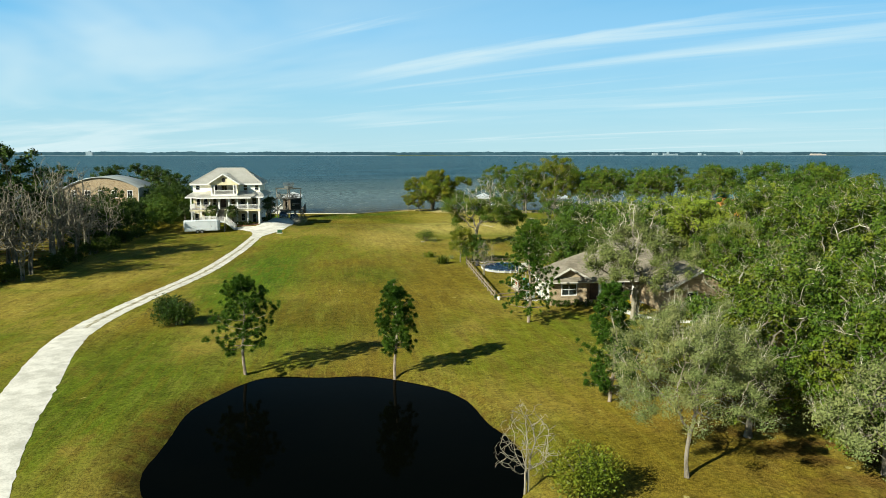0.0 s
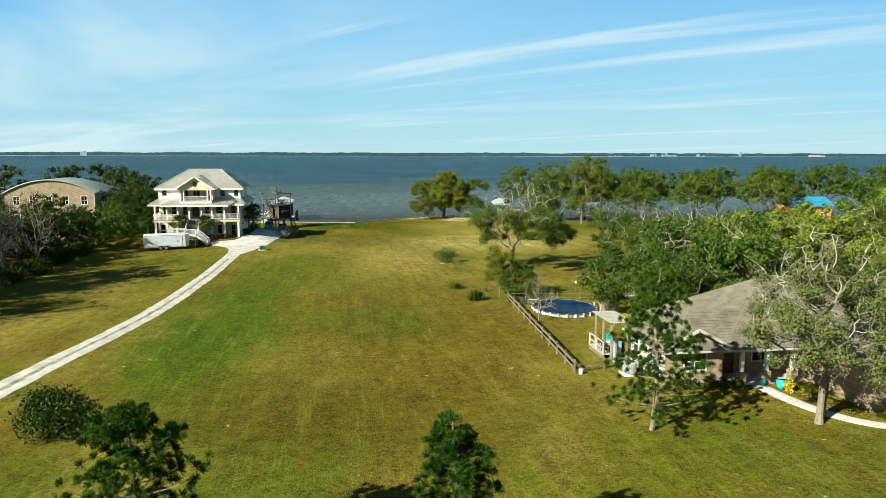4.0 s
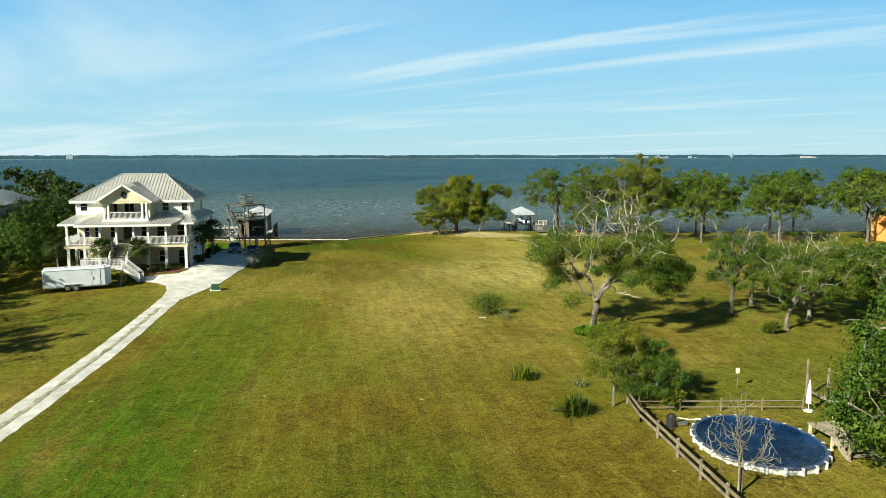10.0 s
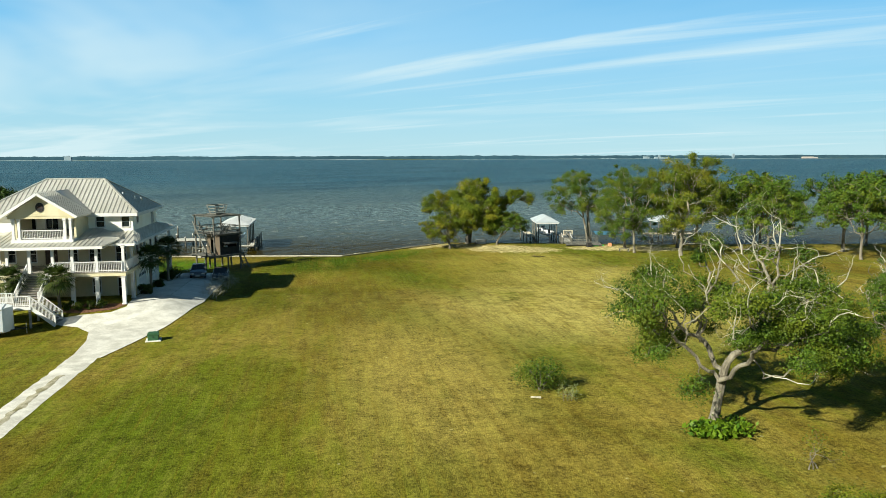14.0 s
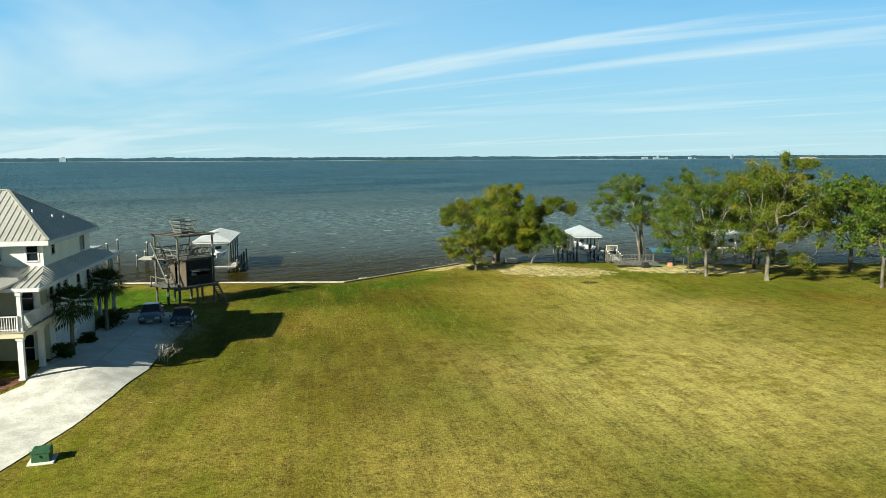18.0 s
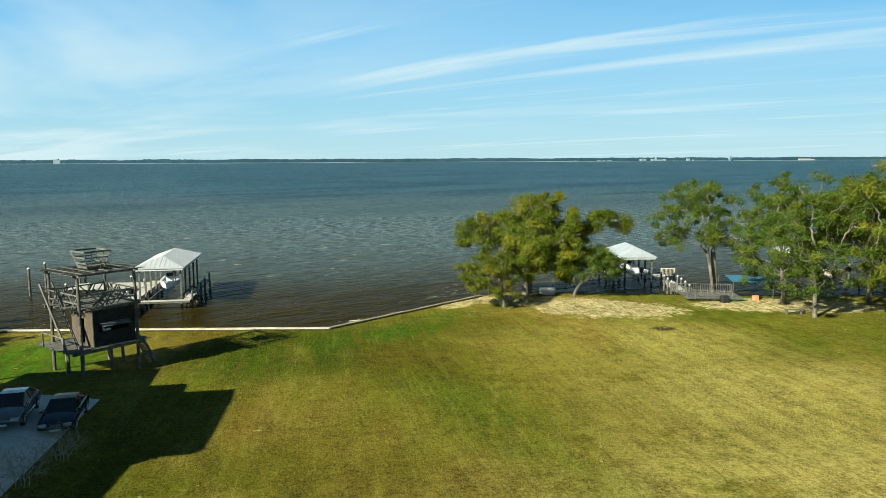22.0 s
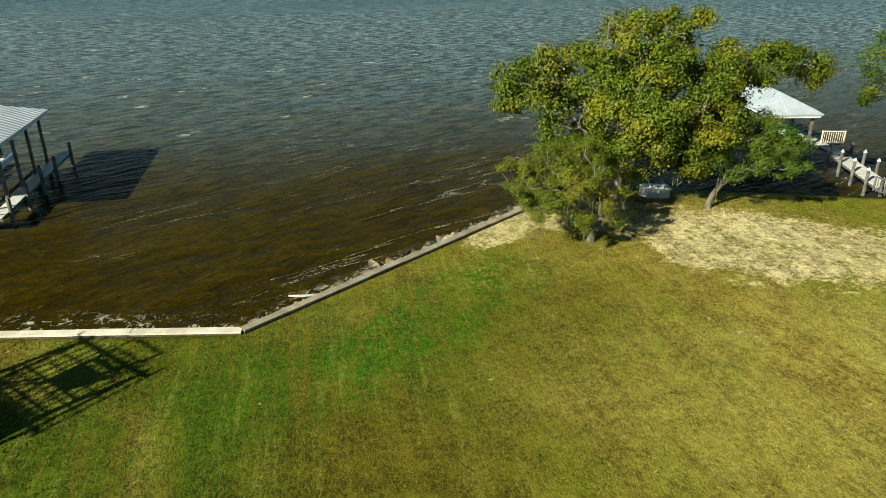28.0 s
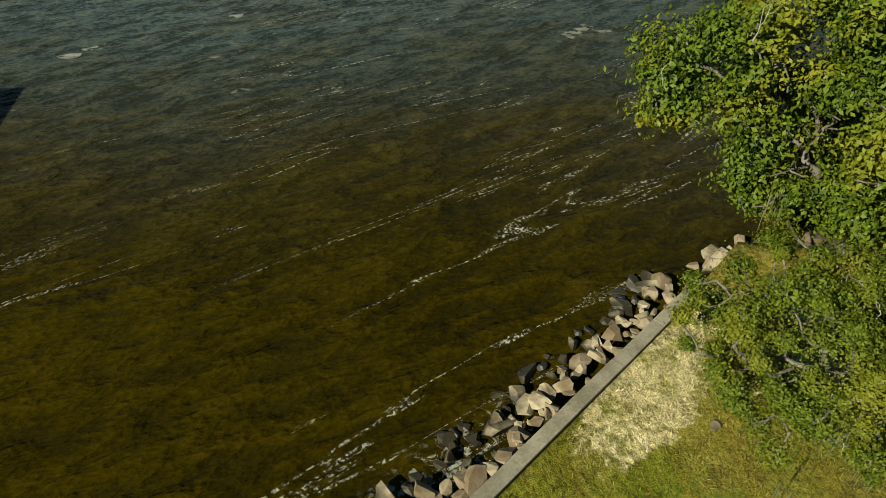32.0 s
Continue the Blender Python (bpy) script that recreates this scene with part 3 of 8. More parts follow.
def grow(rng, seeds, goals, step=0.42, reach=9.0, kill=0.75, turns=70, wig=0.28, sag=0.0):
    """A branching skeleton that grows from the seed nodes toward the goals: nodes, parents and radii."""
    P, par = [np.array(q, float) for q in seeds], [max(-1, i - 1) for i in range(len(seeds))]
    G, last = np.array(goals, float), -1
    for _ in range(turns):
        if not len(G) or len(P) == last:
            break
        last, N = len(P), np.array(P)
        d2 = ((G[:, None] - N[None]) ** 2).sum(2)
        near = d2.argmin(1)
        ok = d2[np.arange(len(G)), near] < reach * reach
        for i in set(near[ok].tolist()):
            v = G[ok & (near == i)] - N[i]
            v = (v / (np.linalg.norm(v, axis=1)[:, None] + 1e-9)).sum(0)
            v /= np.linalg.norm(v) + 1e-9
            v = v + rng.normal(size=3) * wig + np.array((0, 0, sag))
            P.append(N[i] + v / np.linalg.norm(v) * step)
            par.append(i)
        d2 = ((G[:, None] - np.array(P[last:])[None]) ** 2).sum(2).min(1)
        G = G[d2 > kill * kill]
    return np.array(P), par


def girth(par, tip, power=2.35):
    w = np.zeros(len(par))
    kids = [[] for _ in par]
    for i in range(len(par) - 1, -1, -1):
        w[i] = max(w[i], tip ** power)
        if par[i] >= 0:
            w[par[i]] += w[i]
            kids[par[i]].append(i)
    return w ** (1 / power), kids


def limbs_of(S, P, par, R, kids, pick, thin=0.0):
    """Tubes along every chain of the skeleton whose first node is picked."""
    stack = [(0, kids[0][0])]
    while stack:
        at, i = stack.pop()
        pts, rad = ([P[at]], [R[0] if at == 0 else R[i]]) if pick(i) or pick(at) else ([], [])
        while True:
            if pick(i):
                if not pts:
                    pts, rad = [P[par[i]]], [R[i]]
                pts.append(P[i]), rad.append(R[i])
            if not kids[i]:
                break
            order = sorted(kids[i], key=lambda k: -R[k])
            stack += [(i, k) for k in order[1:]]
            i = order[0]
        if len(pts) > 1 and rad[0] > thin:
            S.tube(pts, rad, 9 if rad[0] > 0.13 else 5 if rad[0] > 0.05 else 3, False)


def oak(at, h, r, seed, leaf="oak_leaf", clumps=60, per=220, size=0.16, fork_h=0.28, tr=None, lean=(0, 0), dead=6, moss=0, low=-0.35,
        extra=(), limbs=6, antlers=0, ant_len=1.2, cover_=0.62, bald=2.0, twigs=0, label="", name="oak_tree", group="", gap=0.0, twin=False, dead_len=1.0, fine=False, cz=0.60, bark="bark", spread_=1.0):
    """A spreading tree grown branch by branch: trunk, crooked limbs, leaf sprays on the twigs, and bare bleached ends."""
    rng = np.random.default_rng(seed)
    tr = tr or 0.035 * h
    x, y = at
    root = thing(name, (x, y, gz(x, y) - 0.05), label or "spreading live oak with grey bark on the lawn", "tree", group)
    cz, sz = h * cz, h * (1 - cz) * 0.97
    mid_c = np.array((lean[0], lean[1], cz))
    goals, tries, want = [], 0, int(clumps * 4.6)
    while len(goals) < want and tries < want * 40:
        tries += 1
        d = rng.normal(size=3)
        d /= np.linalg.norm(d)
        if d[2] < low:
            continue
        k = rng.uniform(0.30, 1.0) ** 0.55
        edge = 1 + 0.20 * noise.noise((d[0] * 1.6 + seed, d[1] * 1.6, d[2] * 1.6)) + 0.08 * rng.normal()
        c = mid_c + d * k * edge * np.array((r, r, sz))
        if noise.noise((c[0] * 2.6 / r + seed, c[1] * 2.6 / r, c[2] * 3.2 / r)) < gap * 0.9 - 0.12:
            continue
        goals.append(c)
    for ex, ey, ez, er in extra:
        goals += [np.array((ex, ey, ez)) + ball(rng, 1)[0] * er for _ in range(30)]
    top = np.array((lean[0] * 0.4, lean[1] * 0.4, h * fork_h))
    bend = np.array((rng.normal() * 0.15, rng.normal() * 0.15, h * fork_h * 0.5))
    step = max(0.30, r * 0.085)
    P, par = grow(rng, curve3(np.zeros(3), bend, top, max(4, int(h * fork_h / step))), goals, step, max(6.0, r * 1.6), step * 1.25, 80, 0.30)
    R, kids = girth(par, max(0.010, 0.0022 * r))
    R = R * min(2.2, tr * 0.85 / R[0]) if R[0] > 0 else R
    R[0] *= 1.5
    R[1] *= 1.12
    # twigs that have lost their leaves
    n = len(P)
    gone = np.zeros(n, bool)
    cand = [i for i in range(n) if 0.045 < R[i] / R[0] < (0.10 if dead < 40 else 0.20) and P[i][2] > cz - sz * 0.5]
    if dead and cand:
        for i in rng.choice(cand, min(len(cand), max(1, dead // 5)), replace=False):
            gone[i] = True
    for i in range(n):
        if par[i] >= 0 and gone[par[i]]:
            gone[i] = True
    tips = [i for i in range(n) if not kids[i]]
    S = Solid()
    limbs_of(S, P, par, R, kids, lambda i: not gone[i])
    if twin:
        o = np.array((0.5, 0.6, 0))
        S.tube(curve3(o, o * 1.6 + bend, top + np.array((0.9, 0.5, h * 0.2)), 6), list(np.linspace(tr * 0.9, tr * 0.4, 6)), 8, False)
    S.out("trunk", M[bark], root)
    live = [i for i in range(n) if not gone[i] and (not kids[i] or R[i] < R[0] * 0.075)]
    e = P[np.array(live)]
    total = int(clumps * per * (0.55 if fine else 0.52))
    bare_top = (e[:, 2] > cz + sz * bald) & (rng.random(len(e)) < 0.88)
    if bare_top.sum() < len(e) - 20:
        e = e[~bare_top]
    hubs = e[rng.choice(len(e), min(len(e), int(clumps * 1.7)), replace=False)]
    k = rng.integers(0, len(hubs), total)
    wide = max(0.42, r * 0.125) * spread_
    rad = wide * rng.uniform(0.5, 1.45, len(hubs))[k]
    off = rng.normal(size=(total, 3))
    off /= np.linalg.norm(off, axis=1)[:, None]
    lump = 1 + 0.38 * np.sin(off[:, 0] * 5 + k) * np.cos(off[:, 1] * 4 + off[:, 2] * 5 + k * 1.7)
    depth = np.where(rng.random(total) < 0.14, rng.uniform(1.0, 1.6, total), rng.uniform(0.35, 1.0, total) ** 0.7)
    pos = hubs[k] + off * (rad * depth * lump)[:, None] * np.array((1.12, 1.12, 0.86))
    out = (hubs[k] - mid_c) / np.array((r, r, sz))
    # leaf sprays just large enough to close each clump
    each = math.sqrt(cover_ * 4 * math.pi * wide ** 2 * len(hubs) / (total * (1.1 if fine else 1.5)))
    quads("crown", leaf_quads(rng, pos, each * np.where(depth < 0.6, 1.25, 0.8), 0.24, 0.55, off * 0.9 + out * 0.4, not fine), M[leaf], root, sides=4 if fine else 3)
    if antlers:
        A = Solid()
        stout = [i for i in range(n) if 0.06 < R[i] / R[0] < 0.40 and P[i][2] > cz + sz * min(0.0, bald - 0.4)]
        for i in rng.choice(stout, min(antlers, len(stout)), replace=False):
            away = Vector((P[i] - mid_c) / r)
            away.z = abs(away.z) + 0.6
            d = Vector(P[i] - P[max(0, par[i])]).normalized() * 0.5 + away
            fork(A, rng, P[i], d, ant_len * rng.uniform(0.7, 1.3), min(0.12, max(0.007 * h ** 0.8, R[i] * 0.8)), 3, 0.8, 5)
        tagged(A.out("bare_wood", M["dead_wood"], root), "bleached leafless antler-like limbs", kind="stuff")
    if twigs:
        T = Solid()
        for i in rng.choice(tips, twigs):
            d = Vector((P[i] - mid_c) / r) * 0.7 + Vector((0.1, 0, 0.9))
            fork(T, rng, P[i], d, r * rng.uniform(0.10, 0.20), 0.010, 2, 0.35, 3)
        tagged(T.out("twig", M["dead_wood"], root), "fine bare grey twigs", kind="stuff")
    if dead:
        D = Solid()
        limbs_of(D, P, par, R * 0.9, kids, lambda i: gone[i])
        ends = [i for i in tips if gone[i]] + [tips[j] for j in rng.integers(0, len(tips), dead)]
        for i in ends[:dead * 2]:
            d = Vector(P[i] - P[max(0, par[i])]) + Vector((P[i] - mid_c) / r) * 0.12 + Vector((0, 0, 0.08 * dead_len ** 2))
            fork(D, rng, P[i], d, r * rng.uniform(0.08, 0.17) * dead_len, max(0.012, R[i] * 0.9), 1, 0.7, 4)
        tagged(D.out("dead_wood", M["dead_wood"], root), "bleached bare dead branches", kind="stuff")
    if moss:
        cs = e
        hang = cs[rng.integers(0, len(cs), moss)] + rng.normal(size=(moss, 3)) * np.array((0.3, 0.3, 0.2)) - np.array((0, 0, 0.3))
        strips = []
        for p in hang:
            for _ in range(8):
                q = p + rng.normal(size=3) * 0.15
                w, ln, a = 0.018, rng.uniform(0.35, 0.9), rng.uniform(0, 3.14)
                dx, dy = math.cos(a) * w, math.sin(a) * w
                strips.append([(q[0] - dx, q[1] - dy, q[2]), (q[0] + dx, q[1] + dy, q[2]), (q[0] + dx * 0.3, q[1] + dy * 0.3, q[2] - ln), (q[0] - dx * 0.3, q[1] - dy * 0.3, q[2] - ln)])
        tagged(quads("moss", strips, M["moss"], root), "hanging grey moss", kind="stuff")
    return root


def pine(at, h, r, seed, bare=0.35, label="young pine with open tufted crown on the lawn"):
    rng = np.random.default_rng(seed)
    x, y = at
    root = thing("pine_tree", (x, y, gz(x, y) - 0.05), label, "tree", "young pines")
    S, needles = Solid(), []
    n = 9
    line = [np.array((0.10 * math.sin(i * 0.9 + seed), 0.08 * math.cos(i * 1.1), h * i / (n - 1))) for i in range(n)]
    S.tube(line, list(np.linspace(0.017 * h, 0.004 * h, n)), 8)

    def tuft(p, d, ln, k):
        d = np.asarray(d) / (np.linalg.norm(d) + 1e-9)
        dirs = rng.normal(size=(k, 3)) * 0.75 + d * 0.7 + np.array((0, 0, 0.15))
        dirs /= np.linalg.norm(dirs, axis=1)[:, None]
        side = np.cross(dirs, rng.normal(size=(k, 3)))
        side *= (0.0100 / (np.linalg.norm(side, axis=1) + 1e-9))[:, None]
        tip = p + dirs * ln * rng.uniform(0.7, 1.2, k)[:, None]
        needles.append(np.stack([p - side * 0.6 + 0 * tip, p + side * 0.6 + 0 * tip, tip + side, tip - side], 1))

    z, k = bare * h, 0
    while z < h * 0.97:
        f = (z - bare * h) / (h * (1 - bare))
        reach = r * (1 - f) ** 0.7 * (0.75 + 0.25 * min(1, f * 5)) + 0.25
        base = np.array([np.interp(z, [p[2] for p in line], [p[c] for p in line]) for c in range(3)])
        for b in range(4 + (k % 2)):
            a = 2.4 * k + 2 * math.pi * b / 4.5 + rng.uniform(-0.3, 0.3)
            ln = reach * rng.uniform(0.55, 1.1)
            tip = base + np.array((math.cos(a) * ln, math.sin(a) * ln, ln * (0.10 + 0.6 * f)))
            pts = curve3(base, (base + tip) / 2 - np.array((0, 0, 0.12 * ln)), tip, 5)
            S.tube(pts, list(np.linspace(0.006 * h * (1.1 - f), 0.008, 5)), 4, False)
            for t in (2, 3, 4):
                spots = 2 if t < 4 else 3
                for _ in range(spots + 1):
                    off = rng.normal(size=3) * (0.10 * ln + 0.07)
                    tuft(pts[t] + off, pts[t] - pts[t - 1] + np.array((0, 0, 0.2)), 0.22, 110)
        z += h * (0.055 + 0.035 * rng.random())
        k += 1
    tuft(line[-1], np.array((0, 0, 1.0)), 0.35, 90)
    S.out("trunk", M["pine_bark"], root)
    quads("crown", np.concatenate(needles), M["needle"], root)
    return root


def bare_tree(at, h, seed, depth=5, label="leafless grey winter tree", stems=1, mat="dead_wood", leaf=None, per=0, size=0.1, wig=0.5, tr=None, group=""):
    rng = np.random.default_rng(seed)
    x, y = at
    root = thing("bare_tree", (x, y, gz(x, y) - 0.05), label, "tree", group)
    S, ends = Solid(), []
    for s in range(stems):
        d = Vector((rng.normal() * 0.25 * (stems > 1), rng.normal() * 0.25 * (stems > 1), 1))
        ends += fork(S, rng, (0.25 * (s - stems / 2 + 0.5), 0, 0), d, h * 0.36, tr or h * 0.016, depth, wig, 6)
    S.out("trunk", M[mat], root)
    if leaf:
        e = np.array([tuple(p) for p in ends])
        pos = np.repeat(e, per, 0) + rng.normal(size=(len(e) * per, 3)) * 0.045 * h
        quads("crown", leaf_quads(rng, pos, size), M[leaf], root)
    return root


def twiggy(at, h, r, seed, label, trunk=0.22, tr=0.06, mat="dead_wood", stems=1, goals=130, group="", name="bare_tree", category="tree"):
    """A small leafless tree: a short stem and many fine upswept twigs."""
    rng = np.random.default_rng(seed)
    x, y = at
    root = thing(name, (x, y, gz(x, y) - 0.05), label, category, group)
    S = Solid()
    for s in range(stems):
        o = np.array((0.18 * (s - (stems - 1) / 2), 0.1 * (s % 2), 0))
        d = ball(rng, goals, 0.5)
        d[:, 2] = np.abs(d[:, 2])
        gl = o + d * np.array((r, r, h * 0.72)) + np.array((0, 0, h * 0.27))
        P, par = grow(rng, curve3(o, o + np.array((0.03, 0, h * trunk / 2)), o + np.array((0.02, 0.03, h * trunk)), 4), gl, h * 0.045, h, h * 0.055, 60, 0.22, 0.10)
        R, kids = girth(par, 0.0018 * h)
        limbs_of(S, P, par, R * min(1.0, tr / R[0]) + 0.0006 * h, kids, lambda i: True)
    S.out("trunk", M[mat], root)
    return root


def shrub(at, rx, ry, h, seed, leaf="shrub", n=2600, size=0.10, label="dense dark evergreen shrub", name="shrub", stems=True, group="", wild=0.22):
    rng = np.random.default_rng(seed)
    x, y = at
    root = thing(name, (x, y, gz(x, y) - 0.03), label, "shrub", group)
    S = Solid()
    for i in range(7):
        a = i * 0.9 + seed
        e = (math.cos(a) * rx * 0.6, math.sin(a) * ry * 0.6, h * 0.75)
        S.tube([(0.1 * math.cos(a), 0.1 * math.sin(a), 0), (e[0] * 0.4, e[1] * 0.4, h * 0.4), e], [0.04 * h, 0.025 * h, 0.008 * h], 4, False)
    S.out("stem", M["bark"], root)
    k = max(8, int(10 * rx))
    cs = ball(rng, k, 0.4) * np.array((rx, ry, h * 0.5)) * 0.8 + np.array((0, 0, h * 0.52))
    cs[:, 2] = np.maximum(cs[:, 2], h * 0.22)
    pos = cs[rng.integers(0, k, n)] + ball(rng, n, 0.2) * (wild + 0.32) * np.array((rx, ry, h * 0.5))
    pos[:, 2] = np.maximum(pos[:, 2], 0.03)
    quads("foliage", leaf_quads(rng, pos, size, 0.5), M[leaf], root)
    return root


def palm(at, h, seed, fronds=26, reach=1.25, lean=(0, 0), label="cabbage palm with fan fronds beside the house", z=None):
    rng = np.random.default_rng(seed)
    x, y = at
    root = thing("palm_tree", (x, y, gz(x, y) - 0.03 if z is None else z), label, "palm", "palms by the house")
    S = Solid()
    top = np.array((lean[0], lean[1], h))
    S.tube(curve3(np.zeros(3), np.array((0, 0, h * 0.5)), top, 8), [0.19, 0.16, 0.14, 0.14, 0.14, 0.15, 0.17, 0.20], 9)
    for i in range(14):
        a, zz = i * 2.4, h * (0.55 + 0.03 * i)
        c, s = math.cos(a), math.sin(a)
        px, py = top[0] * (zz / h) ** 2, top[1] * (zz / h) ** 2
        S.bar((px + c * 0.12, py + s * 0.12, zz - 0.1), (px + c * 0.30, py + s * 0.30, zz + 0.12), 0.07, 0.03)
    S.out("trunk", M["bark"], root)
    T, fans = Solid(), []
    for i in range(fronds):
        a = i * 2.399
        el = 1.25 - 1.9 * (i / fronds)
        d = np.array((math.cos(a) * math.cos(el), math.sin(a) * math.cos(el), math.sin(el)))
        s = np.array((-math.sin(a), math.cos(a), 0))
        u = np.cross(d, s)
        hub = top + d * reach * 0.45
        T.tube([top, (top + hub) / 2, hub], [0.02, 0.016, 0.012], 3, False)
        for k in range(13):
            t = (k - 6) / 6 * 1.25
            e = d * math.cos(t) + s * math.sin(t)
            ln = reach * 0.62 * (1 - 0.25 * abs(t) / 1.25) * rng.uniform(0.85, 1.1)
            w = u * 0.0 + np.cross(e, u) * 0.045
            m = hub + e * ln * 0.55 - np.array((0, 0, 0.03))
            tip = hub + e * ln - np.array((0, 0, 0.16 + 0.12 * rng.random())) * reach
            fans += [[hub - w * 0.3, hub + w * 0.3, m + w, m - w], [m - w, m + w, tip + w * 0.1, tip - w * 0.1]]
    T.out("frond_stem", M["palm"], root)
    quads("fronds", fans, M["palm"], root)
    return root


# shore oaks
shore = "oaks along the shore"
oak((21.7, 202.3), 5.8, 2.9, 11, "olive_leaf", 110, 1400, 0.036, 0.28, 0.24, (-1.5, 0.4), 6, 40, group=shore, gap=-0.1, extra=((-4.2, 1.0, 3.9, 1.2), (-3.2, 0.8, 3.0, 1.1)), label="leaning live oak with moss at the end of the bulkhead", low=-0.7, fine=True, cz=0.56, cover_=0.85)
oak((26.0, 209.0), 11.6, 5.2, 113, "golden_leaf", 230, 1250, 0.040, 0.24, 0.42, (1.2, -0.6), 8, 50, group=shore, gap=-0.1, twin=True, extra=((-6.2, 1.0, 7.6, 1.8), (-5.4, 0.9, 8.2, 1.6), (-5.0, 0.6, 6.6, 1.5), (-7.0, 1.2, 6.6, 1.3), (-4.4, -0.8, 4.6, 1.5), (8.0, -2.0, 8.4, 1.5), (9.6, -2.2, 8.8, 1.5), (10.8, -2.3, 8.0, 1.1), (6.0, -1.2, 7.4, 1.5)), label="large golden green live oak with bare top branches", fine=True, low=-0.85, cz=0.53, antlers=9, ant_len=0.8, cover_=0.9)
oak((30.7, 205.9), 6.0, 3.3, 13, "oak_leaf", 70, 1300, 0.036, 0.30, 0.26, (2.1, -0.2), 2, 16, group=shore, low=-0.5, gap=-0.1, label="small live oak on bare sandy soil", fine=True, cover_=0.9)
oak((47.3, 205.5), 13.4, 4.8, 14, "oak_leaf", 90, 900, 0.060, 0.36, 0.46, (-2.2, 0), 14, 14, group=shore, gap=0.2, twin=True, low=-0.5, cz=0.60, bark="pale_bark")
oak((51.4, 198.5), 13.6, 5.0, 15, "oak_leaf", 90, 900, 0.060, 0.30, 0.30, (-0.6, 0.5), 16, 10, group=shore, gap=0.15, low=-0.85, cz=0.53, bark="pale_bark")
oak((50.2, 191.8), 14.6, 4.8, 16, "oak_leaf", 90, 850, 0.060, 0.32, 0.30, (-1.0, 0), 14, 4, group=shore, gap=0.3, low=-0.85, cz=0.53, bark="pale_bark")
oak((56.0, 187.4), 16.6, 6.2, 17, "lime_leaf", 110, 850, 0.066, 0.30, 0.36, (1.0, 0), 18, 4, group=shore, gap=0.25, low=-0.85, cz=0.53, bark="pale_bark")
oak((59.9, 196.3), 14.4, 6.0, 18, "oak_leaf", 100, 700, 0.072, 0.30, 0.34, (0, 0), 12, 0, group=shore, gap=0.15, low=-0.5)
w1 = oak((71.4, 191.9), 12.8, 6.2, 19, "oak_leaf", 80, 230, 0.13, 0.30, 0.36, (0, 0), 10, 0, group=shore, gap=0.1, low=-0.5, label="broad live oak on the shore")
w2 = oak((84, 187.0), 13.4, 6.6, 20, "oak_leaf_dark", 80, 230, 0.13, 0.30, 0.36, (0, 0), 8, 0, group=shore, low=-0.5, label="dense dark live oak on the shore")

# oaks on the lawn
lawn = "oaks on the lawn"
oak((21.7, 117.2), 10.6, 6.0, 31, "oak_leaf", 130, 1400, 0.056, 0.30, 0.56, (1.3, 0), 30, 0, group=lawn, gap=0.12, bald=0.50, low=-0.55, dead_len=1.2, cz=0.56, bark="pale_bark", extra=((6.6, 0.3, 4.8, 1.3), (8.0, 0.2, 5.0, 1.0)), antlers=34, ant_len=1.35, label="old live oak with many bleached dead limbs")
oak((36.9, 121.2), 8.6, 3.3, 32, "oak_leaf_dark", 74, 620, 0.056, 0.34, 0.26, (0.4, 0), 20, 0, group=lawn, gap=0.1, low=-0.7, cz=0.58, bald=0.7, antlers=12, ant_len=0.8)
oak((41.1, 124.8), 7.8, 3.2, 33, "oak_leaf_dark", 60, 560, 0.060, 0.34, 0.24, (0.5, 0), 12, 0, group=lawn, gap=0.1, low=-0.6, cz=0.58, bald=0.7, antlers=8, ant_len=0.8)
oak((38.3, 114.9), 7.2, 3.2, 34, "oak_leaf", 66, 620, 0.056, 0.30, 0.24, (1.0, 0), 14, 0, group=lawn, gap=0.15, low=-0.6, cz=0.58, bald=0.7, bark="pale_bark", antlers=12, ant_len=0.9)
oak((42.6, 118.0), 8.2, 4.2, 35, "oak_leaf", 80, 620, 0.058, 0.30, 0.26, (0.6, 0), 16, 0, group=lawn, gap=0.15, low=-0.6, cz=0.58, bald=0.7, bark="pale_bark", antlers=12, ant_len=1.0)
oak((26.6, 86.4), 7.8, 5.4, 36, "oak_leaf_dark", 100, 700, 0.060, 0.28, 0.34, (0.4, 0), 24, 0, group=lawn, gap=0.0, low=-0.8, cz=0.54, antlers=10, ant_len=0.8, label="dense live oak shading the yard beside the house", dead_len=0.8)
oak((26.5, 61.2), 10.4, 4.8, 37, "grey_green", 90, 700, 0.056, 0.28, 0.30, (0.3, 0), 80, 0, group=lawn, gap=0.08, twin=True, bark="pale_bark", antlers=26, ant_len=1.0, bald=0.7, label="mossy grey live oak before the brick house", low=-0.7, dead_len=1.2)
oak((16.3, 99.3), 5.4, 1.9, 38, "olive_leaf", 60, 1000, 0.036, 0.24, 0.08, (0.1, 0.2), 4, 0, group=lawn, gap=-0.1, label="slender young tree at the fence end", fine=True, low=-0.6, cz=0.56, bark="pale_bark")
oak((18.0, 99.5), 4.0, 2.0, 39, "oak_leaf_dark", 60, 1000, 0.036, 0.22, 0.08, (0.5, 0), 0, 0, group=lawn, gap=-0.1, label="small dark tree at the fence end", fine=True, low=-0.7, cz=0.54)
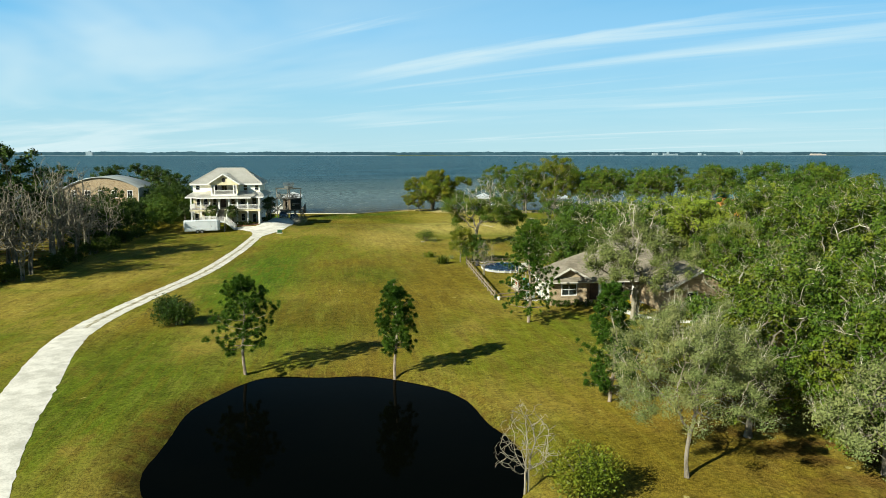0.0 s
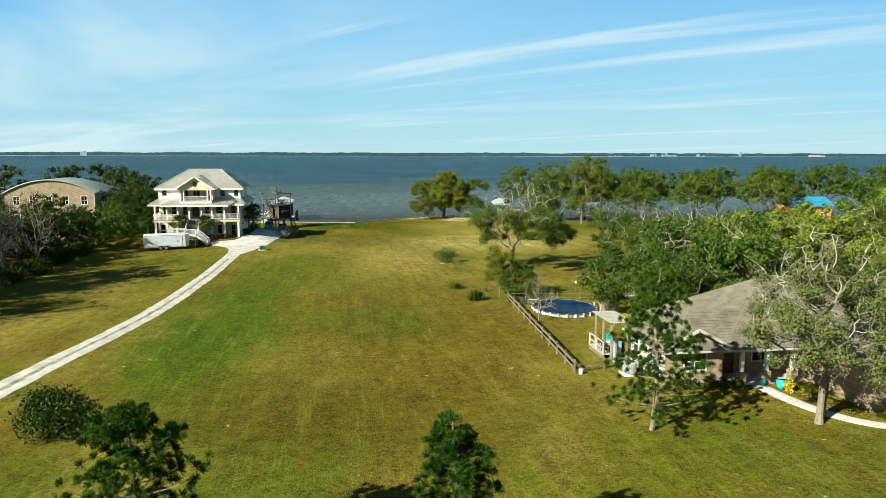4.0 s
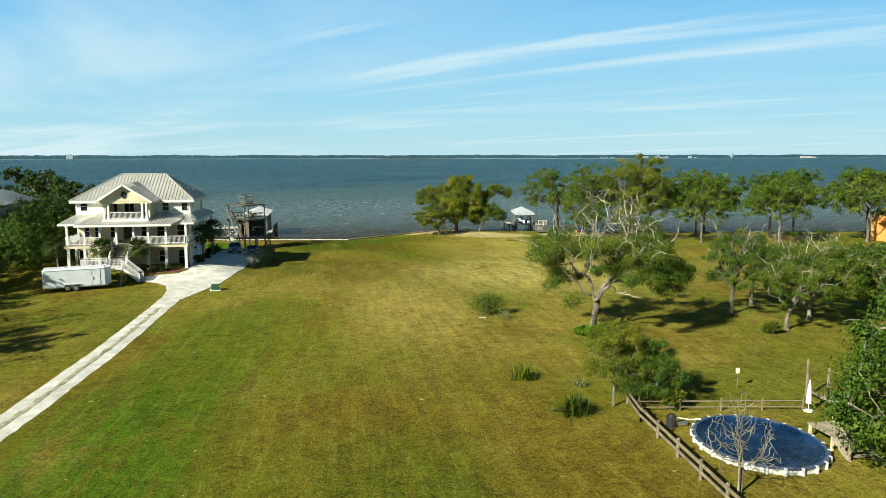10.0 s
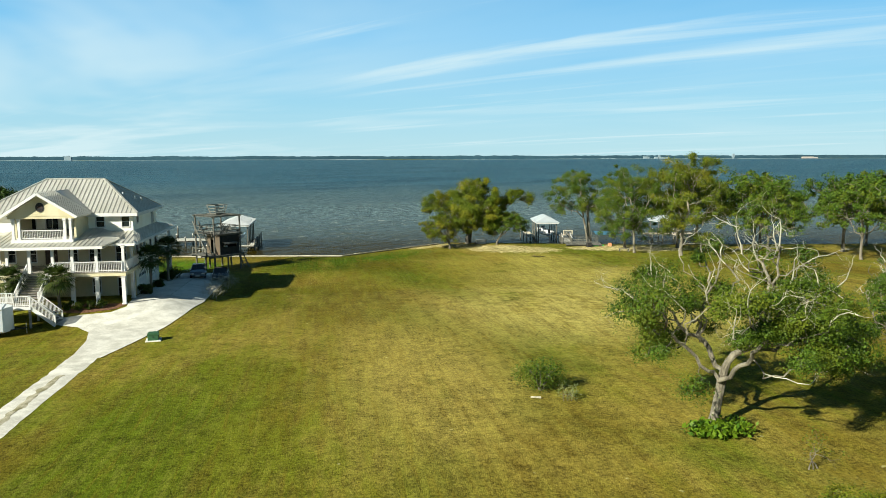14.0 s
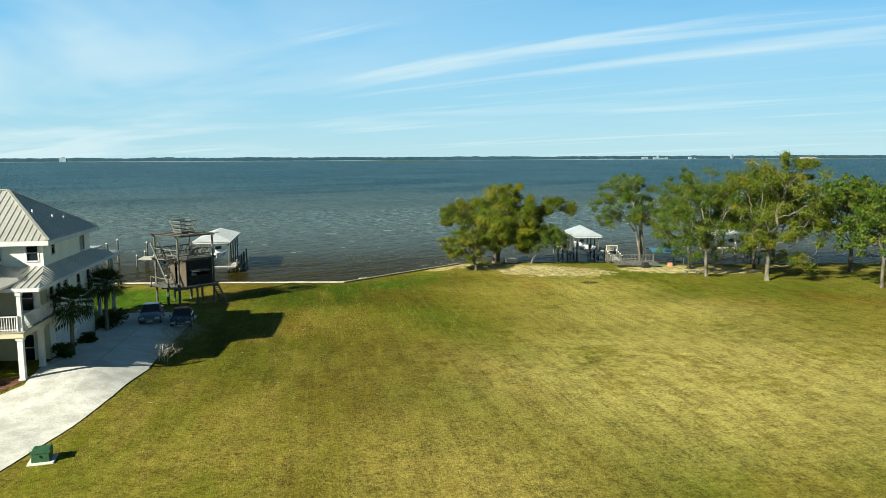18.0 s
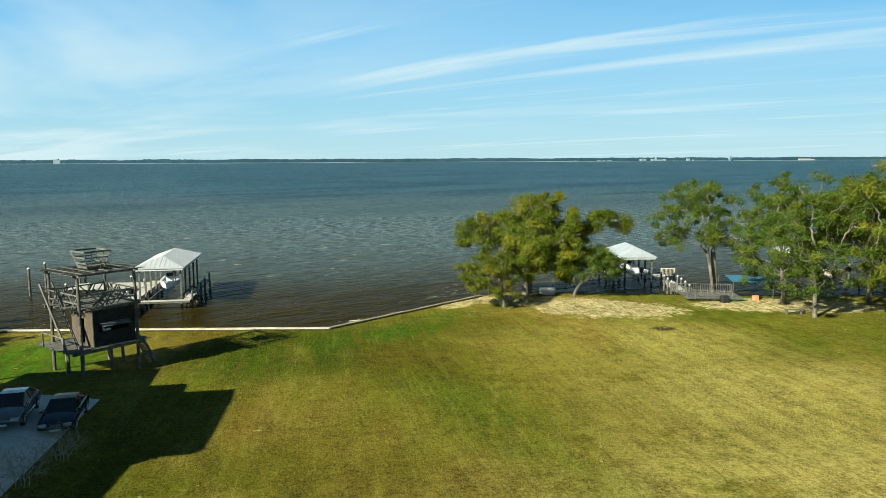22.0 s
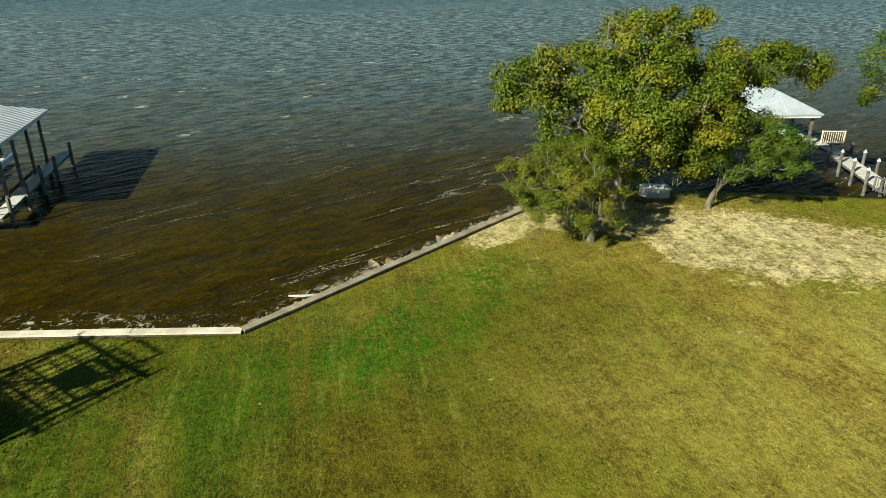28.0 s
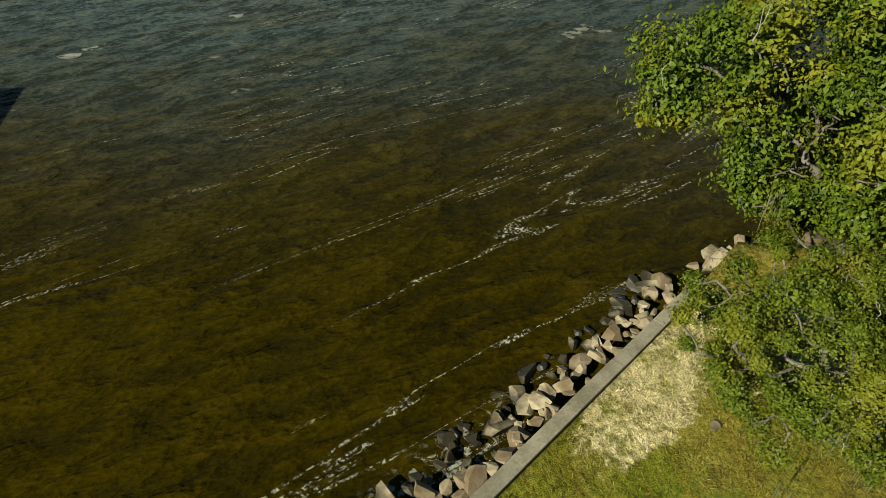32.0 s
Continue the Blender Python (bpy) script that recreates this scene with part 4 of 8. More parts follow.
for k, (px, py, ph) in enumerate(((33.5, 92, 9.8), (36, 84.5, 9.4), (41, 97, 10), (47, 90, 10.4), (45, 106, 8.4), (53, 100, 9), (57, 110, 9.4), (62, 98, 10.8), (72, 108, 11.0), (39, 90, 9.2), (50, 118, 7.6), (46, 98, 8.6))):
    if k in (0, 3):
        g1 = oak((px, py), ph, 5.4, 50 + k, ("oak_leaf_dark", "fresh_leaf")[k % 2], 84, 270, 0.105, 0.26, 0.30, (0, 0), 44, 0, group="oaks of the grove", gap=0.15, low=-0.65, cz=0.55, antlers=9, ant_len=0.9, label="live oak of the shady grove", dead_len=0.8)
        base_trees = [g1] if k == 0 else base_trees + [g1]
    else:
        copy_thing(base_trees[k % 2 if k > 3 else 0], pose(px, py, gz(px, py) - 0.05, 0, 0, 67 * k) @ Matrix.Scale(ph / 9.8, 4))
for k, (px, py, s) in enumerate(((66, 201, 1.0), (77, 199, 0.95), (93, 193, 1.0), (104, 186, 1.05), (80, 178, 0.9), (116, 184, 1.1), (96, 176, 1.0), (130, 178, 1.1), (66, 180, 0.8), (97, 142, 0.95), (108, 150, 1.0), (86, 126, 0.8), (98, 122, 0.9))):
    copy_thing((w1, w2)[k % 2], pose(px, py, gz(px, py) - 0.05, 0, 0, 81 * k + 20) @ Matrix.Scale(s, 4))

# grove beside the pond
oak((15.8, 28.8), 9.0, 3.6, 71, "grey_leaf", 110, 1500, 0.026, 0.22, 0.12, (0, 0), 10, 0, twigs=260, cover_=0.5, group="trees beside the pond", gap=0.2, low=-0.6, label="feathery grey green tree at the edge of the grove")
n1 = oak((21.5, 33.0), 9.0, 4.4, 72, "oak_leaf", 90, 600, 0.042, 0.22, 0.2, (0, 0), 20, 0, twigs=90, group="trees beside the pond", low=-0.8, cz=0.52, label="dense evergreen oak of the grove")
n2 = oak((37.5, 40.5), 10.5, 5.2, 73, "oak_leaf", 90, 400, 0.074, 0.24, 0.26, (0, 0), 60, 0, group="trees beside the pond", gap=0.2, low=-0.7, cz=0.54, antlers=15, ant_len=1.2, label="sunlit live oak with pale bare twigs", bark="pale_bark")
n3 = oak((23.5, 24.0), 7.0, 3.6, 74, "grey_leaf", 90, 700, 0.036, 0.2, 0.14, (0, 0), 10, 0, twigs=200, cover_=0.5, group="trees beside the pond", gap=0.15, low=-0.8, label="thin grey green tree of the grove")
for k, (px, py, s) in enumerate(((31.5, 34.5, 0.9), (44, 50, 1.2), (44, 44, 1.15), (45, 63, 1.0), (47, 57, 1.2), (46, 70, 1.1), (53, 61, 1.2), (42, 54, 0.8), (50, 66, 1.2), (42, 74, 0.9), (52, 52, 1.3), (48, 80, 1.05), (60, 72, 1.2), (32, 22, 1.1), (38, 30, 1.1), (45, 36, 1.2), (56, 90, 1.1), (25.6, 27.6, 1.0), (28.4, 24.5, 1.0), (34.5, 27.5, 1.0), (27.5, 40.0, 0.95), (33.0, 46.5, 0.85))):
    copy_thing((n2, n1, n2, n3)[k % 4], pose(px, py, gz(px, py) - 0.05, 0, 0, 53 * k + 9) @ Matrix.Scale(s, 4))

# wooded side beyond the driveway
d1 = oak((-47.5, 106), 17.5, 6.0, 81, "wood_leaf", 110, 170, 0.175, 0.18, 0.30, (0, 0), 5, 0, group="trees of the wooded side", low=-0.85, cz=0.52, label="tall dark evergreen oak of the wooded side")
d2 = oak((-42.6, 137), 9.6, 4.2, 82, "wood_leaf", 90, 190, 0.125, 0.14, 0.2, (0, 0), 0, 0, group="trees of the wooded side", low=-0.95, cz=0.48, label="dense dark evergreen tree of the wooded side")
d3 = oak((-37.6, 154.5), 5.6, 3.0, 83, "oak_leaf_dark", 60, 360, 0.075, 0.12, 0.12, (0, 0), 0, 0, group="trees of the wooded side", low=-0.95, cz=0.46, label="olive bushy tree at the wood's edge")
for k, (px, py, s) in enumerate(((-53, 98, 0.95), (-58, 114, 0.95), (-66, 104, 1.05), (-55, 126, 0.72), (-62, 136, 0.7), (-54, 86, 1.0), (-62, 90, 1.0), (-76, 140, 0.9), (-46, 190, 0.76), (-51, 194, 0.82), (-41, 186, 0.68), (-60, 196, 0.8), (-72, 192, 0.8))):
    copy_thing(d1, pose(px, py, gz(px, py) - 0.05, 0, 0, 71 * k) @ Matrix.Scale(s, 4))
for k, (px, py, s) in enumerate(((-41.5, 130, 0.8), (-41.5, 144, 0.75), (-44.5, 127, 0.9), (-46, 142, 0.85), (-43, 152, 0.62), (-40.5, 163, 0.85), (-42.5, 171, 0.9), (-40, 174, 0.95), (-38.5, 182, 0.9), (-45.5, 161, 0.6), (-41.5, 178, 0.95), (-37, 190, 0.75), (-50, 136, 0.9), (-42.8, 186, 0.95), (-35.8, 196, 0.6))):
    copy_thing(d2, pose(px, py, gz(px, py) - 0.05, 0, 0, 61 * k) @ Matrix.Scale(s, 4))
for k, (px, py, s) in enumerate(((-39.2, 158, 1.1), (-38.2, 166, 1.2), (-37.5, 161, 0.8), (-36.6, 172, 1.0), (-39.2, 149, 0.75), (-35.6, 180, 0.9))):
    copy_thing(d3, pose(px, py, gz(px, py) - 0.05, 0, 0, 77 * k) @ Matrix.Scale(s, 4))
b1 = twiggy((-40.5, 103.5), 15.0, 4.4, 91, "tall leafless grey tree at the wood's edge", 0.25, 0.16, "pale_bark", 2, 120, "bare trees of the wooded side")
b2 = twiggy((-40.0, 111.0), 12.5, 4.0, 92, "leafless grey thicket tree", 0.15, 0.15, "pale_bark", 3, 85, "bare trees of the wooded side")
for k, (px, py, s) in enumerate(((-41, 97, 1.0), (-41, 118, 1.0), (-44, 100, 1.05), (-43, 114, 1.0), (-39.5, 124, 0.85), (-44, 92, 0.95), (-46, 121, 1.0), (-38.8, 107, 0.7), (-40, 92, 1.0), (-42, 107, 1.05), (-39.5, 115, 0.9), (-43, 88, 1.0))):
    copy_thing((b2, b1)[k % 2], pose(px, py, gz(px, py) - 0.05, 0, 0, 97 * k) @ Matrix.Scale(s, 4))
for k, (px, py) in enumerate(((-42, 92), (-40, 101), (-39.5, 108), (-39.0, 116), (-39, 122), (-39, 131), (-38.6, 138), (-44, 86))):
    shrub((px, py), 2.2, 2.4, 2.2, 130 + k, "shrub", 2600, 0.13, "dark understorey shrub at the wood's edge", group="understorey shrubs")

# pines by the pond and house
pine((-7.8, 49.1), 7.1, 2.5, 3, 0.32)
pine((2.95, 47.4), 7.1, 1.5, 4, 0.34)
pine((16.05, 39.5), 7.4, 1.9, 5, 0.15)
pine((16.45, 61.35), 9.3, 2.9, 6, 0.16)

# low plants
shrub((-15.6, 65.1), 2.3, 1.9, 2.9, 7, "wood_leaf", 7000, 0.10, "rounded dark evergreen shrub on the lawn")
shrub((10.3, 27.6), 1.9, 1.7, 2.4, 8, "lime_leaf", 6000, 0.07, "bright olive shrub on the pond bank")
twiggy((7.75, 28.9), 4.9, 1.7, 29, "small bare white-barked tree on the pond bank", stems=2, goals=180, tr=0.05, mat="pale_bark")
twiggy((17.45, 87.8), 4.8, 1.8, 24, "small bare crape myrtle beside the fence", stems=2, goals=180, tr=0.05, mat="pale_bark")
shrub((14.3, 124.6), 1.5, 1.1, 1.9, 25, "oak_leaf", 3000, 0.07, "ragged green shrub on the open lawn", wild=0.5)
bare_tree((15.4, 122.4), 1.5, 26, 4, "low twiggy grey bush on the open lawn", 4, "bark", "grey_leaf", 2, 0.06, wig=0.7)
shrub((21.4, 116.0), 1.5, 0.9, 0.8, 27, "palmetto", 900, 0.16, "clump of green palmetto at the oak's foot", name="palmetto", wild=0.5)
shrub((36.2, 113.9), 0.7, 0.6, 1.0, 28, "shrub", 700, 0.09, "small ragged shrub at the oak's foot", wild=0.4)
for k, (px, py, ph) in enumerate(((-10.3, 167.2, 2.2), (-10.9, 163.9, 2.4), (-10.8, 159.6, 2.0))):
    twiggy((px, py), ph, 0.62 * ph, 140 + k, "bare tan twiggy bush beside the concrete", 0.10, 0.065, "dead_wood", 4, 110, "bare bushes at the drive's edge", "bare_bush", "shrub")


# ---- tall white house on the rise ----
def siding(name, a, b, pitch=0.16):
    """Painted lap boards: two tones and fine level laps."""
    k = Nodes(name)
    w = k.t.nodes.new("ShaderNodeTexWave")
    w.wave_type, w.bands_direction, w.wave_profile = "BANDS", "Z", "SAW"
    w.inputs["Scale"].default_value = 0.314 / pitch
    k.t.links.new(k.pos, w.inputs["Vector"])
    dirt = k.noise(0.7, 4, (1, 1, 0.35))
    k.bump(w.outputs["Fac"], 0.35, 0.02)
    return k.done(k.mix(k.step(dirt, 0.35, 0.68), a, b), 0.6, 0, 0.35)


def glass_mat():
    k = Nodes("window_glass")
    k.bump(k.noise(1.2, 2), 0.05, 0.02)
    k.b.inputs["Transmission Weight"].default_value = 0.35
    return k.done((0.02, 0.03, 0.035), 0.06, 0, 0.5)


def brick_mat():
    k = Nodes("weathered_brick")
    t = k.t.nodes.new("ShaderNodeTexBrick")
    mp = k.t.nodes.new("ShaderNodeMapping")
    mp.inputs["Rotation"].default_value = (radians(90), 0, 0)
    k.put(k.pos, mp.inputs["Vector"])
    k.t.links.new(mp.outputs[0], t.inputs["Vector"])
    t.inputs["Scale"].default_value, t.inputs["Brick Width"].default_value, t.inputs["Row Height"].default_value = 1.0, 0.21, 0.075
    t.inputs["Mortar Size"].default_value = 0.008
    t.inputs["Color1"].default_value, t.inputs["Color2"].default_value, t.inputs["Mortar"].default_value = (0.15, 0.095, 0.050, 1), (0.28, 0.205, 0.120, 1), (0.35, 0.315, 0.235, 1)
    c = k.mix(k.math("MULTIPLY", k.step(k.noise(1.4, 4), 0.4, 0.65), 0.4), t.outputs["Color"], (0.40, 0.315, 0.20))
    k.bump(t.outputs["Fac"], -0.4, 0.01)
    return k.done(c, 0.9, 0, 0.2)


M["cream"] = siding("cream_lap_siding", (0.50, 0.445, 0.275), (0.57, 0.515, 0.35))
M["cream_white"] = siding("off_white_lap_siding", (0.74, 0.71, 0.60), (0.81, 0.785, 0.68))
M["white"] = plain("white_trim_paint", (0.54, 0.53, 0.50), (0.63, 0.62, 0.59), 1.2, 0.5, 0, 0.05, 0.004)
M["roof_metal"] = plain("pale_standing_seam_metal", (0.44, 0.425, 0.37), (0.53, 0.515, 0.46), 0.5, 0.34, 0.35, 0.03, 0.004)
M["glass"] = glass_mat()
M["brick"] = brick_mat()
M["black_louvre"] = plain("black_louvre_paint", (0.010, 0.010, 0.011), (0.022, 0.022, 0.024), 3, 0.6, 0, 0.2, 0.004)
M["dark_door"] = plain("dark_stained_door", (0.05, 0.025, 0.015), (0.09, 0.05, 0.03), 3, 0.5, 0, 0.2, 0.004)
M["mulch"] = plain("pine_bark_mulch", (0.09, 0.04, 0.02), (0.20, 0.09, 0.045), 5, 0.98, 0, 1.0, 0.05)
M["step_wood"] = plain("grey_step_boards", (0.20, 0.18, 0.15), (0.34, 0.31, 0.27), 2, 0.9, 0, 0.3, 0.006)


def wall_x(x0, x1, y, z0, z1, holes, thick=0.2, S=None):
    """A wall along x whose outer face lies at y, with holes (x0, x1, z0, z1) through it."""
    S = S or Solid()
    cuts = sorted({x0, x1, *[h[0] for h in holes], *[h[1] for h in holes]})
    for a, b in zip(cuts, cuts[1:]):
        z = z0
        for h in sorted((h for h in holes if h[0] <= a and h[1] >= b), key=lambda h: h[2]):
            if h[2] > z:
                S.box(a, b, y, y + thick, z, h[2])
            z = h[3]
        if z < z1:
            S.box(a, b, y, y + thick, z, z1)
    return S


def wall_y(y0, y1, x, z0, z1, holes, thick=0.2):
    """The same along y, its outer face at x and its body on the lower side of x."""
    S = wall_x(y0, y1, 0, z0, z1, holes, thick)
    S.v = [(x - p[1], p[0], p[2]) for p in S.v]
    S.f = [f for f in S.f]
    return S


def window(parent, a, b, z0, z1, at, along="x", panes=(1, 2), name="window", casing="white", trim=0.10, mat="glass", label="", out=0.04):
    """Casing, sash bars and panes in a hole of a wall; at is the wall's outer face."""
    def put(S):
        if along == "y":
            S.v = [(at - p[1], p[0], p[2]) for p in S.v]
        else:
            S.v = [(p[0], at + p[1], p[2]) for p in S.v]
        return S
    S = Solid()
    S.box(a - trim, a, -out, 0.10, z0 - trim, z1 + trim).box(b, b + trim, -out, 0.10, z0 - trim, z1 + trim)
    S.box(a, b, -out, 0.10, z1, z1 + trim).box(a, b, -out - 0.03, 0.10, z0 - trim, z0)
    win = put(S).out(name, M[casing], parent, label)
    nx, nz = panes
    bars = Solid()
    for i in range(1, nx):
        u = a + (b - a) * i / nx
        bars.box(u - 0.02, u + 0.02, 0.02, 0.07, z0, z1)
    for i in range(1, nz):
        v = z0 + (z1 - z0) * i / nz
        bars.box(a, b, 0.015, 0.065, v - 0.025, v + 0.025)
    if bars.v:
        put(bars).out("sash_bar", M[casing], win)
    for i in range(nx):
        for j in range(nz):
            P = Solid().box(a + (b - a) * i / nx, a + (b - a) * (i + 1) / nx, 0.075, 0.085, z0 + (z1 - z0) * j / nz, z0 + (z1 - z0) * (j + 1) / nz)
            put(P).out("pane", M[mat], win)
    return win


def sheet(polys, t=0.14):
    """Roof planes with a thickness below them."""
    S = Solid()
    for poly in polys:
        n = len(poly)
        S.add(list(poly) + [(x, y, z - t) for x, y, z in poly], [tuple(range(n)), tuple(range(2 * n - 1, n - 1, -1))] + [(i, i + n, (i + 1) % n + n, (i + 1) % n) for i in range(n)])
    return S


def seams(parent, poly, pitch=0.42, h=0.05, w=0.045, mat="roof_metal"):
    """Standing seams up a plane whose first two corners are its eave."""
    p = [Vector(q) for q in poly]
    e = (p[1] - p[0]).normalized()
    nrm = (p[1] - p[0]).cross(p[2] - p[1]).normalized()
    if nrm.z < 0:
        nrm = -nrm
    s = nrm.cross(e).normalized()
    if s.z < 0:
        s = -s
    flat = [((q - p[0]).dot(e), (q - p[0]).dot(s)) for q in p]
    u = pitch / 2
    while u < flat[1][0]:
        hits = []
        for (ua, va), (ub, vb) in zip(flat, flat[1:] + flat[:1]):
            if (ua - u) * (ub - u) < 0:
                hits.append(va + (vb - va) * (u - ua) / (ub - ua))
        if len(hits) >= 2 and max(hits) - min(hits) > 0.3:
            a, b = p[0] + e * u + s * min(hits) + nrm * h / 2, p[0] + e * u + s * max(hits) + nrm * h / 2
            Solid().bar(a, b, w, h).out("roof_seam", M[mat], parent)
        u += pitch


def column(parent, x, y, z0, z1, w=0.26):
    S = Solid().box(x - w / 2, x + w / 2, y - w / 2, y + w / 2, z0, z1)
    S.soft(x - w * 0.68, x + w * 0.68, y - w * 0.68, y + w * 0.68, z0, z0 + 0.22, 0.03)
    S.box(x - w * 0.68, x + w * 0.68, y - w * 0.68, y + w * 0.68, z1 - 0.18, z1)
    S.out("column", M["white"], parent)


def railing(parent, a, b, h=0.95, pitch=0.14, mat="white", name="railing", post=True):
    """Top and bottom rails with upright balusters from a to b (at floor level)."""
    a, b = Vector(a), Vector(b)
    d = b - a
    up = Vector((0, 0, 1))
    S = Solid().bar(a + up * h, b + up * h, 0.09, 0.06).bar(a + up * 0.12, b + up * 0.12, 0.05, 0.05)
    rail = S.out(name, M[mat], parent)
    n = max(2, int(d.length / pitch))
    for i in range(n + 1):
        q = a + d * i / n
        w = 0.09 if post and i in (0, n) else 0.032
        Solid().bar(q + up * 0.02, q + up * (h + (0.05 if w > 0.05 else 0)), w).out("baluster", M[mat], rail)
    return rail


house = thing("house", (-25, 158.4, gz(-25, 158.4)), "three-storey cream beach house with porches and metal roof", "house")
house.matrix_world = Matrix.Identity(4)
HX0, HX1, HY0, HY1, G0 = -32.05, -18.0, 158.4, 168.2, -1.5
F1, F2, EAVE = 2.2, 5.25, 7.35
ground_holes = [(-31.9, -31.1, -1.1, 0.9), (-29.8, -29.0, -0.6, 0.8), (-22.1, -21.4, -0.7, 0.75), (-19.7, -19.0, -1.1, 0.75)]
first_holes = [(x - 0.38, x + 0.38, 2.55, 4.15) for x in (-30.95, -29.5, -27.6, -23.8)] + [(-26.45, -25.25, 2.25, 4.3), (-22.25, -21.25, 2.5, 4.15), (-19.75, -18.85, 2.5, 4.15)]
second_holes = [(-31.4, -30.65, 6.05, 7.1), (-28.0, -27.05, 5.3, 7.0), (-26.1, -25.0, 5.3, 7.0), (-21.45, -20.7, 5.95, 7.0), (-19.05, -18.35, 5.95, 7.0)]
wall_x(HX0, HX1, HY0, G0, F1 - 0.4, ground_holes).out("wall", M["cream"], house)
wall_x(HX0, HX1, HY0, F1, 4.9, first_holes).out("wall", M["cream"], house)
wall_x(HX0, HX1, HY0, 4.9, EAVE, second_holes).out("wall", M["cream_white"], house)
for h in ground_holes:
    window(house, *h, HY0, panes=(1, 2))
for h in first_holes[:4] + first_holes[5:]:
    window(house, *h, HY0, panes=(1, 2))
for h in second_holes:
    window(house, *h, HY0, panes=(1, 2) if h[2] > 5.5 else (2, 1), name="window" if h[2] > 5.5 else "balcony_door")
S = Solid().box(-26.4, -25.3, HY0 + 0.06, HY0 + 0.12, 2.25, 4.25)
S.box(-26.3, -25.9, HY0 + 0.03, HY0 + 0.06, 2.4, 3.2).box(-25.8, -25.4, HY0 + 0.03, HY0 + 0.06, 2.4, 3.2).box(-26.3, -25.4, HY0 + 0.03, HY0 + 0.06, 3.35, 4.1)
door = S.out("front_door", M["dark_door"], house, "dark stained panelled front door")
Solid().bar((-25.42, HY0 - 0.03, 3.1), (-25.42, HY0 - 0.03, 3.35), 0.03).out("handle", M["roof_metal"], door)
side_first = [(159.0, 159.7, 2.6, 4.1), (160.5, 161.1, 2.6, 4.1), (161.9, 162.6, 3.5, 4.1), (164.7, 165.4, 2.4, 4.0), (167.1, 167.7, 2.4, 4.0)]
side_second = [(159.9, 160.5, 6.2, 7.1), (166.0, 166.45, 5.7, 7.0), (166.5, 166.95, 5.7, 7.0)]
garage = [(159.6, 162.6, G0, 1.0), (164.0, 167.4, G0, 1.0)]
wall_y(HY0 + 0.2, HY1, HX1, G0, F1 - 0.4, garage).out("wall", M["cream_white"], house)
wall_y(HY0 + 0.2, HY1, HX1, F1 - 0.4, 4.9, side_first).out("wall", M["cream_white"], house)
wall_y(HY0 + 0.2, HY1, HX1, 4.9, EAVE, side_second).out("wall", M["cream_white"], house)
for h in side_first + side_second:
    window(house, *h, HX1, "y", panes=(1, 2))
for a, b, z0, z1 in garage:
    z0 = gz(-17.5, (a + b) / 2) - 0.15
    S = Solid().box(HX1 - 0.12, HX1 - 0.06, a, b, z0, z1)
    gd = S.out("garage_door", M["white"], house, "white sectional garage door")
    for i in range(1, 4):
        Solid().box(HX1 - 0.06, HX1 - 0.045, a, b, z0 + (z1 - z0) * i / 4 - 0.02, z0 + (z1 - z0) * i / 4 + 0.02).out("door_rib", M["cream_white"], gd)
    for i in range(5):
        u = a + (b - a) * (i + 0.5) / 5
        Solid().box(HX1 - 0.06, HX1 - 0.048, u - 0.2, u + 0.2, z1 - 0.42, z1 - 0.16).out("door_light", M["glass"], gd)
S = Solid().box(HX0, HX0 + 0.2, HY0 + 0.2, HY1, G0, EAVE)
S.out("wall", M["cream_white"], house)
Solid().box(HX0, HX1, HY1, HY1 + 0.2, G0, EAVE).out("wall", M["cream_white"], house)
for z in (F1 - 0.2, 4.95):
    Solid().box(HX0 + 0.2, HX1 - 0.2, HY0 + 0.2, HY1, z - 0.1, z).out("floor", M["white"], house)

# porch decks and columns
Solid().box(-31.9, -17.5, 152.9, HY0, F1 - 0.38, F1 - 0.04).out("porch_deck", M["cream"], house, "cream boxed porch deck edge")
Solid().box(-31.95, -17.45, 152.84, HY0, F1 - 0.04, F1).out("porch_floor", M["step_wood"], house)
Solid().box(-31.9, -17.5, HY1 + 0.2, 173.0, F1 - 0.38, F1).out("porch_deck", M["cream"], house)
for x, y in ((-31.5, 153.2), (-29.6, 153.2), (-22.3, 153.2), (-20.15, 153.2), (-17.8, 153.2), (-17.8, 156.4), (-31.6, 156.4), (-28.0, 153.2)):
    column(house, x, y, gz(x, y) - 0.1, F1 - 0.38, 0.32)
for x, y in ((-31.55, 153.2), (-29.6, 153.2), (-27.8, 153.2), (-25.9, 153.2), (-23.9, 153.2), (-22.2, 153.2), (-20.1, 153.2), (-17.75, 153.3), (-17.75, 156.2)):
    column(house, x, y, F1, 4.62, 0.24)
for x in (-31.3, -17.6):
    column(house, x, 172.7, gz(x, 172.7) - 0.1, 4.62, 0.28)
for x0, x1 in ((-31.55, -29.6), (-29.6, -27.8), (-23.9, -22.2), (-22.2, -20.1), (-20.1, -17.75)):
    railing(house, (x0 + 0.13, 153.1, F1), (x1 - 0.13, 153.1, F1))
railing(house, (-17.65, 153.4, F1), (-17.65, 156.1, F1))
railing(house, (-17.65, 156.4, F1), (-17.65, 158.3, F1))
railing(house, (-31.8, 153.4, F1), (-31.8, 158.3, F1))

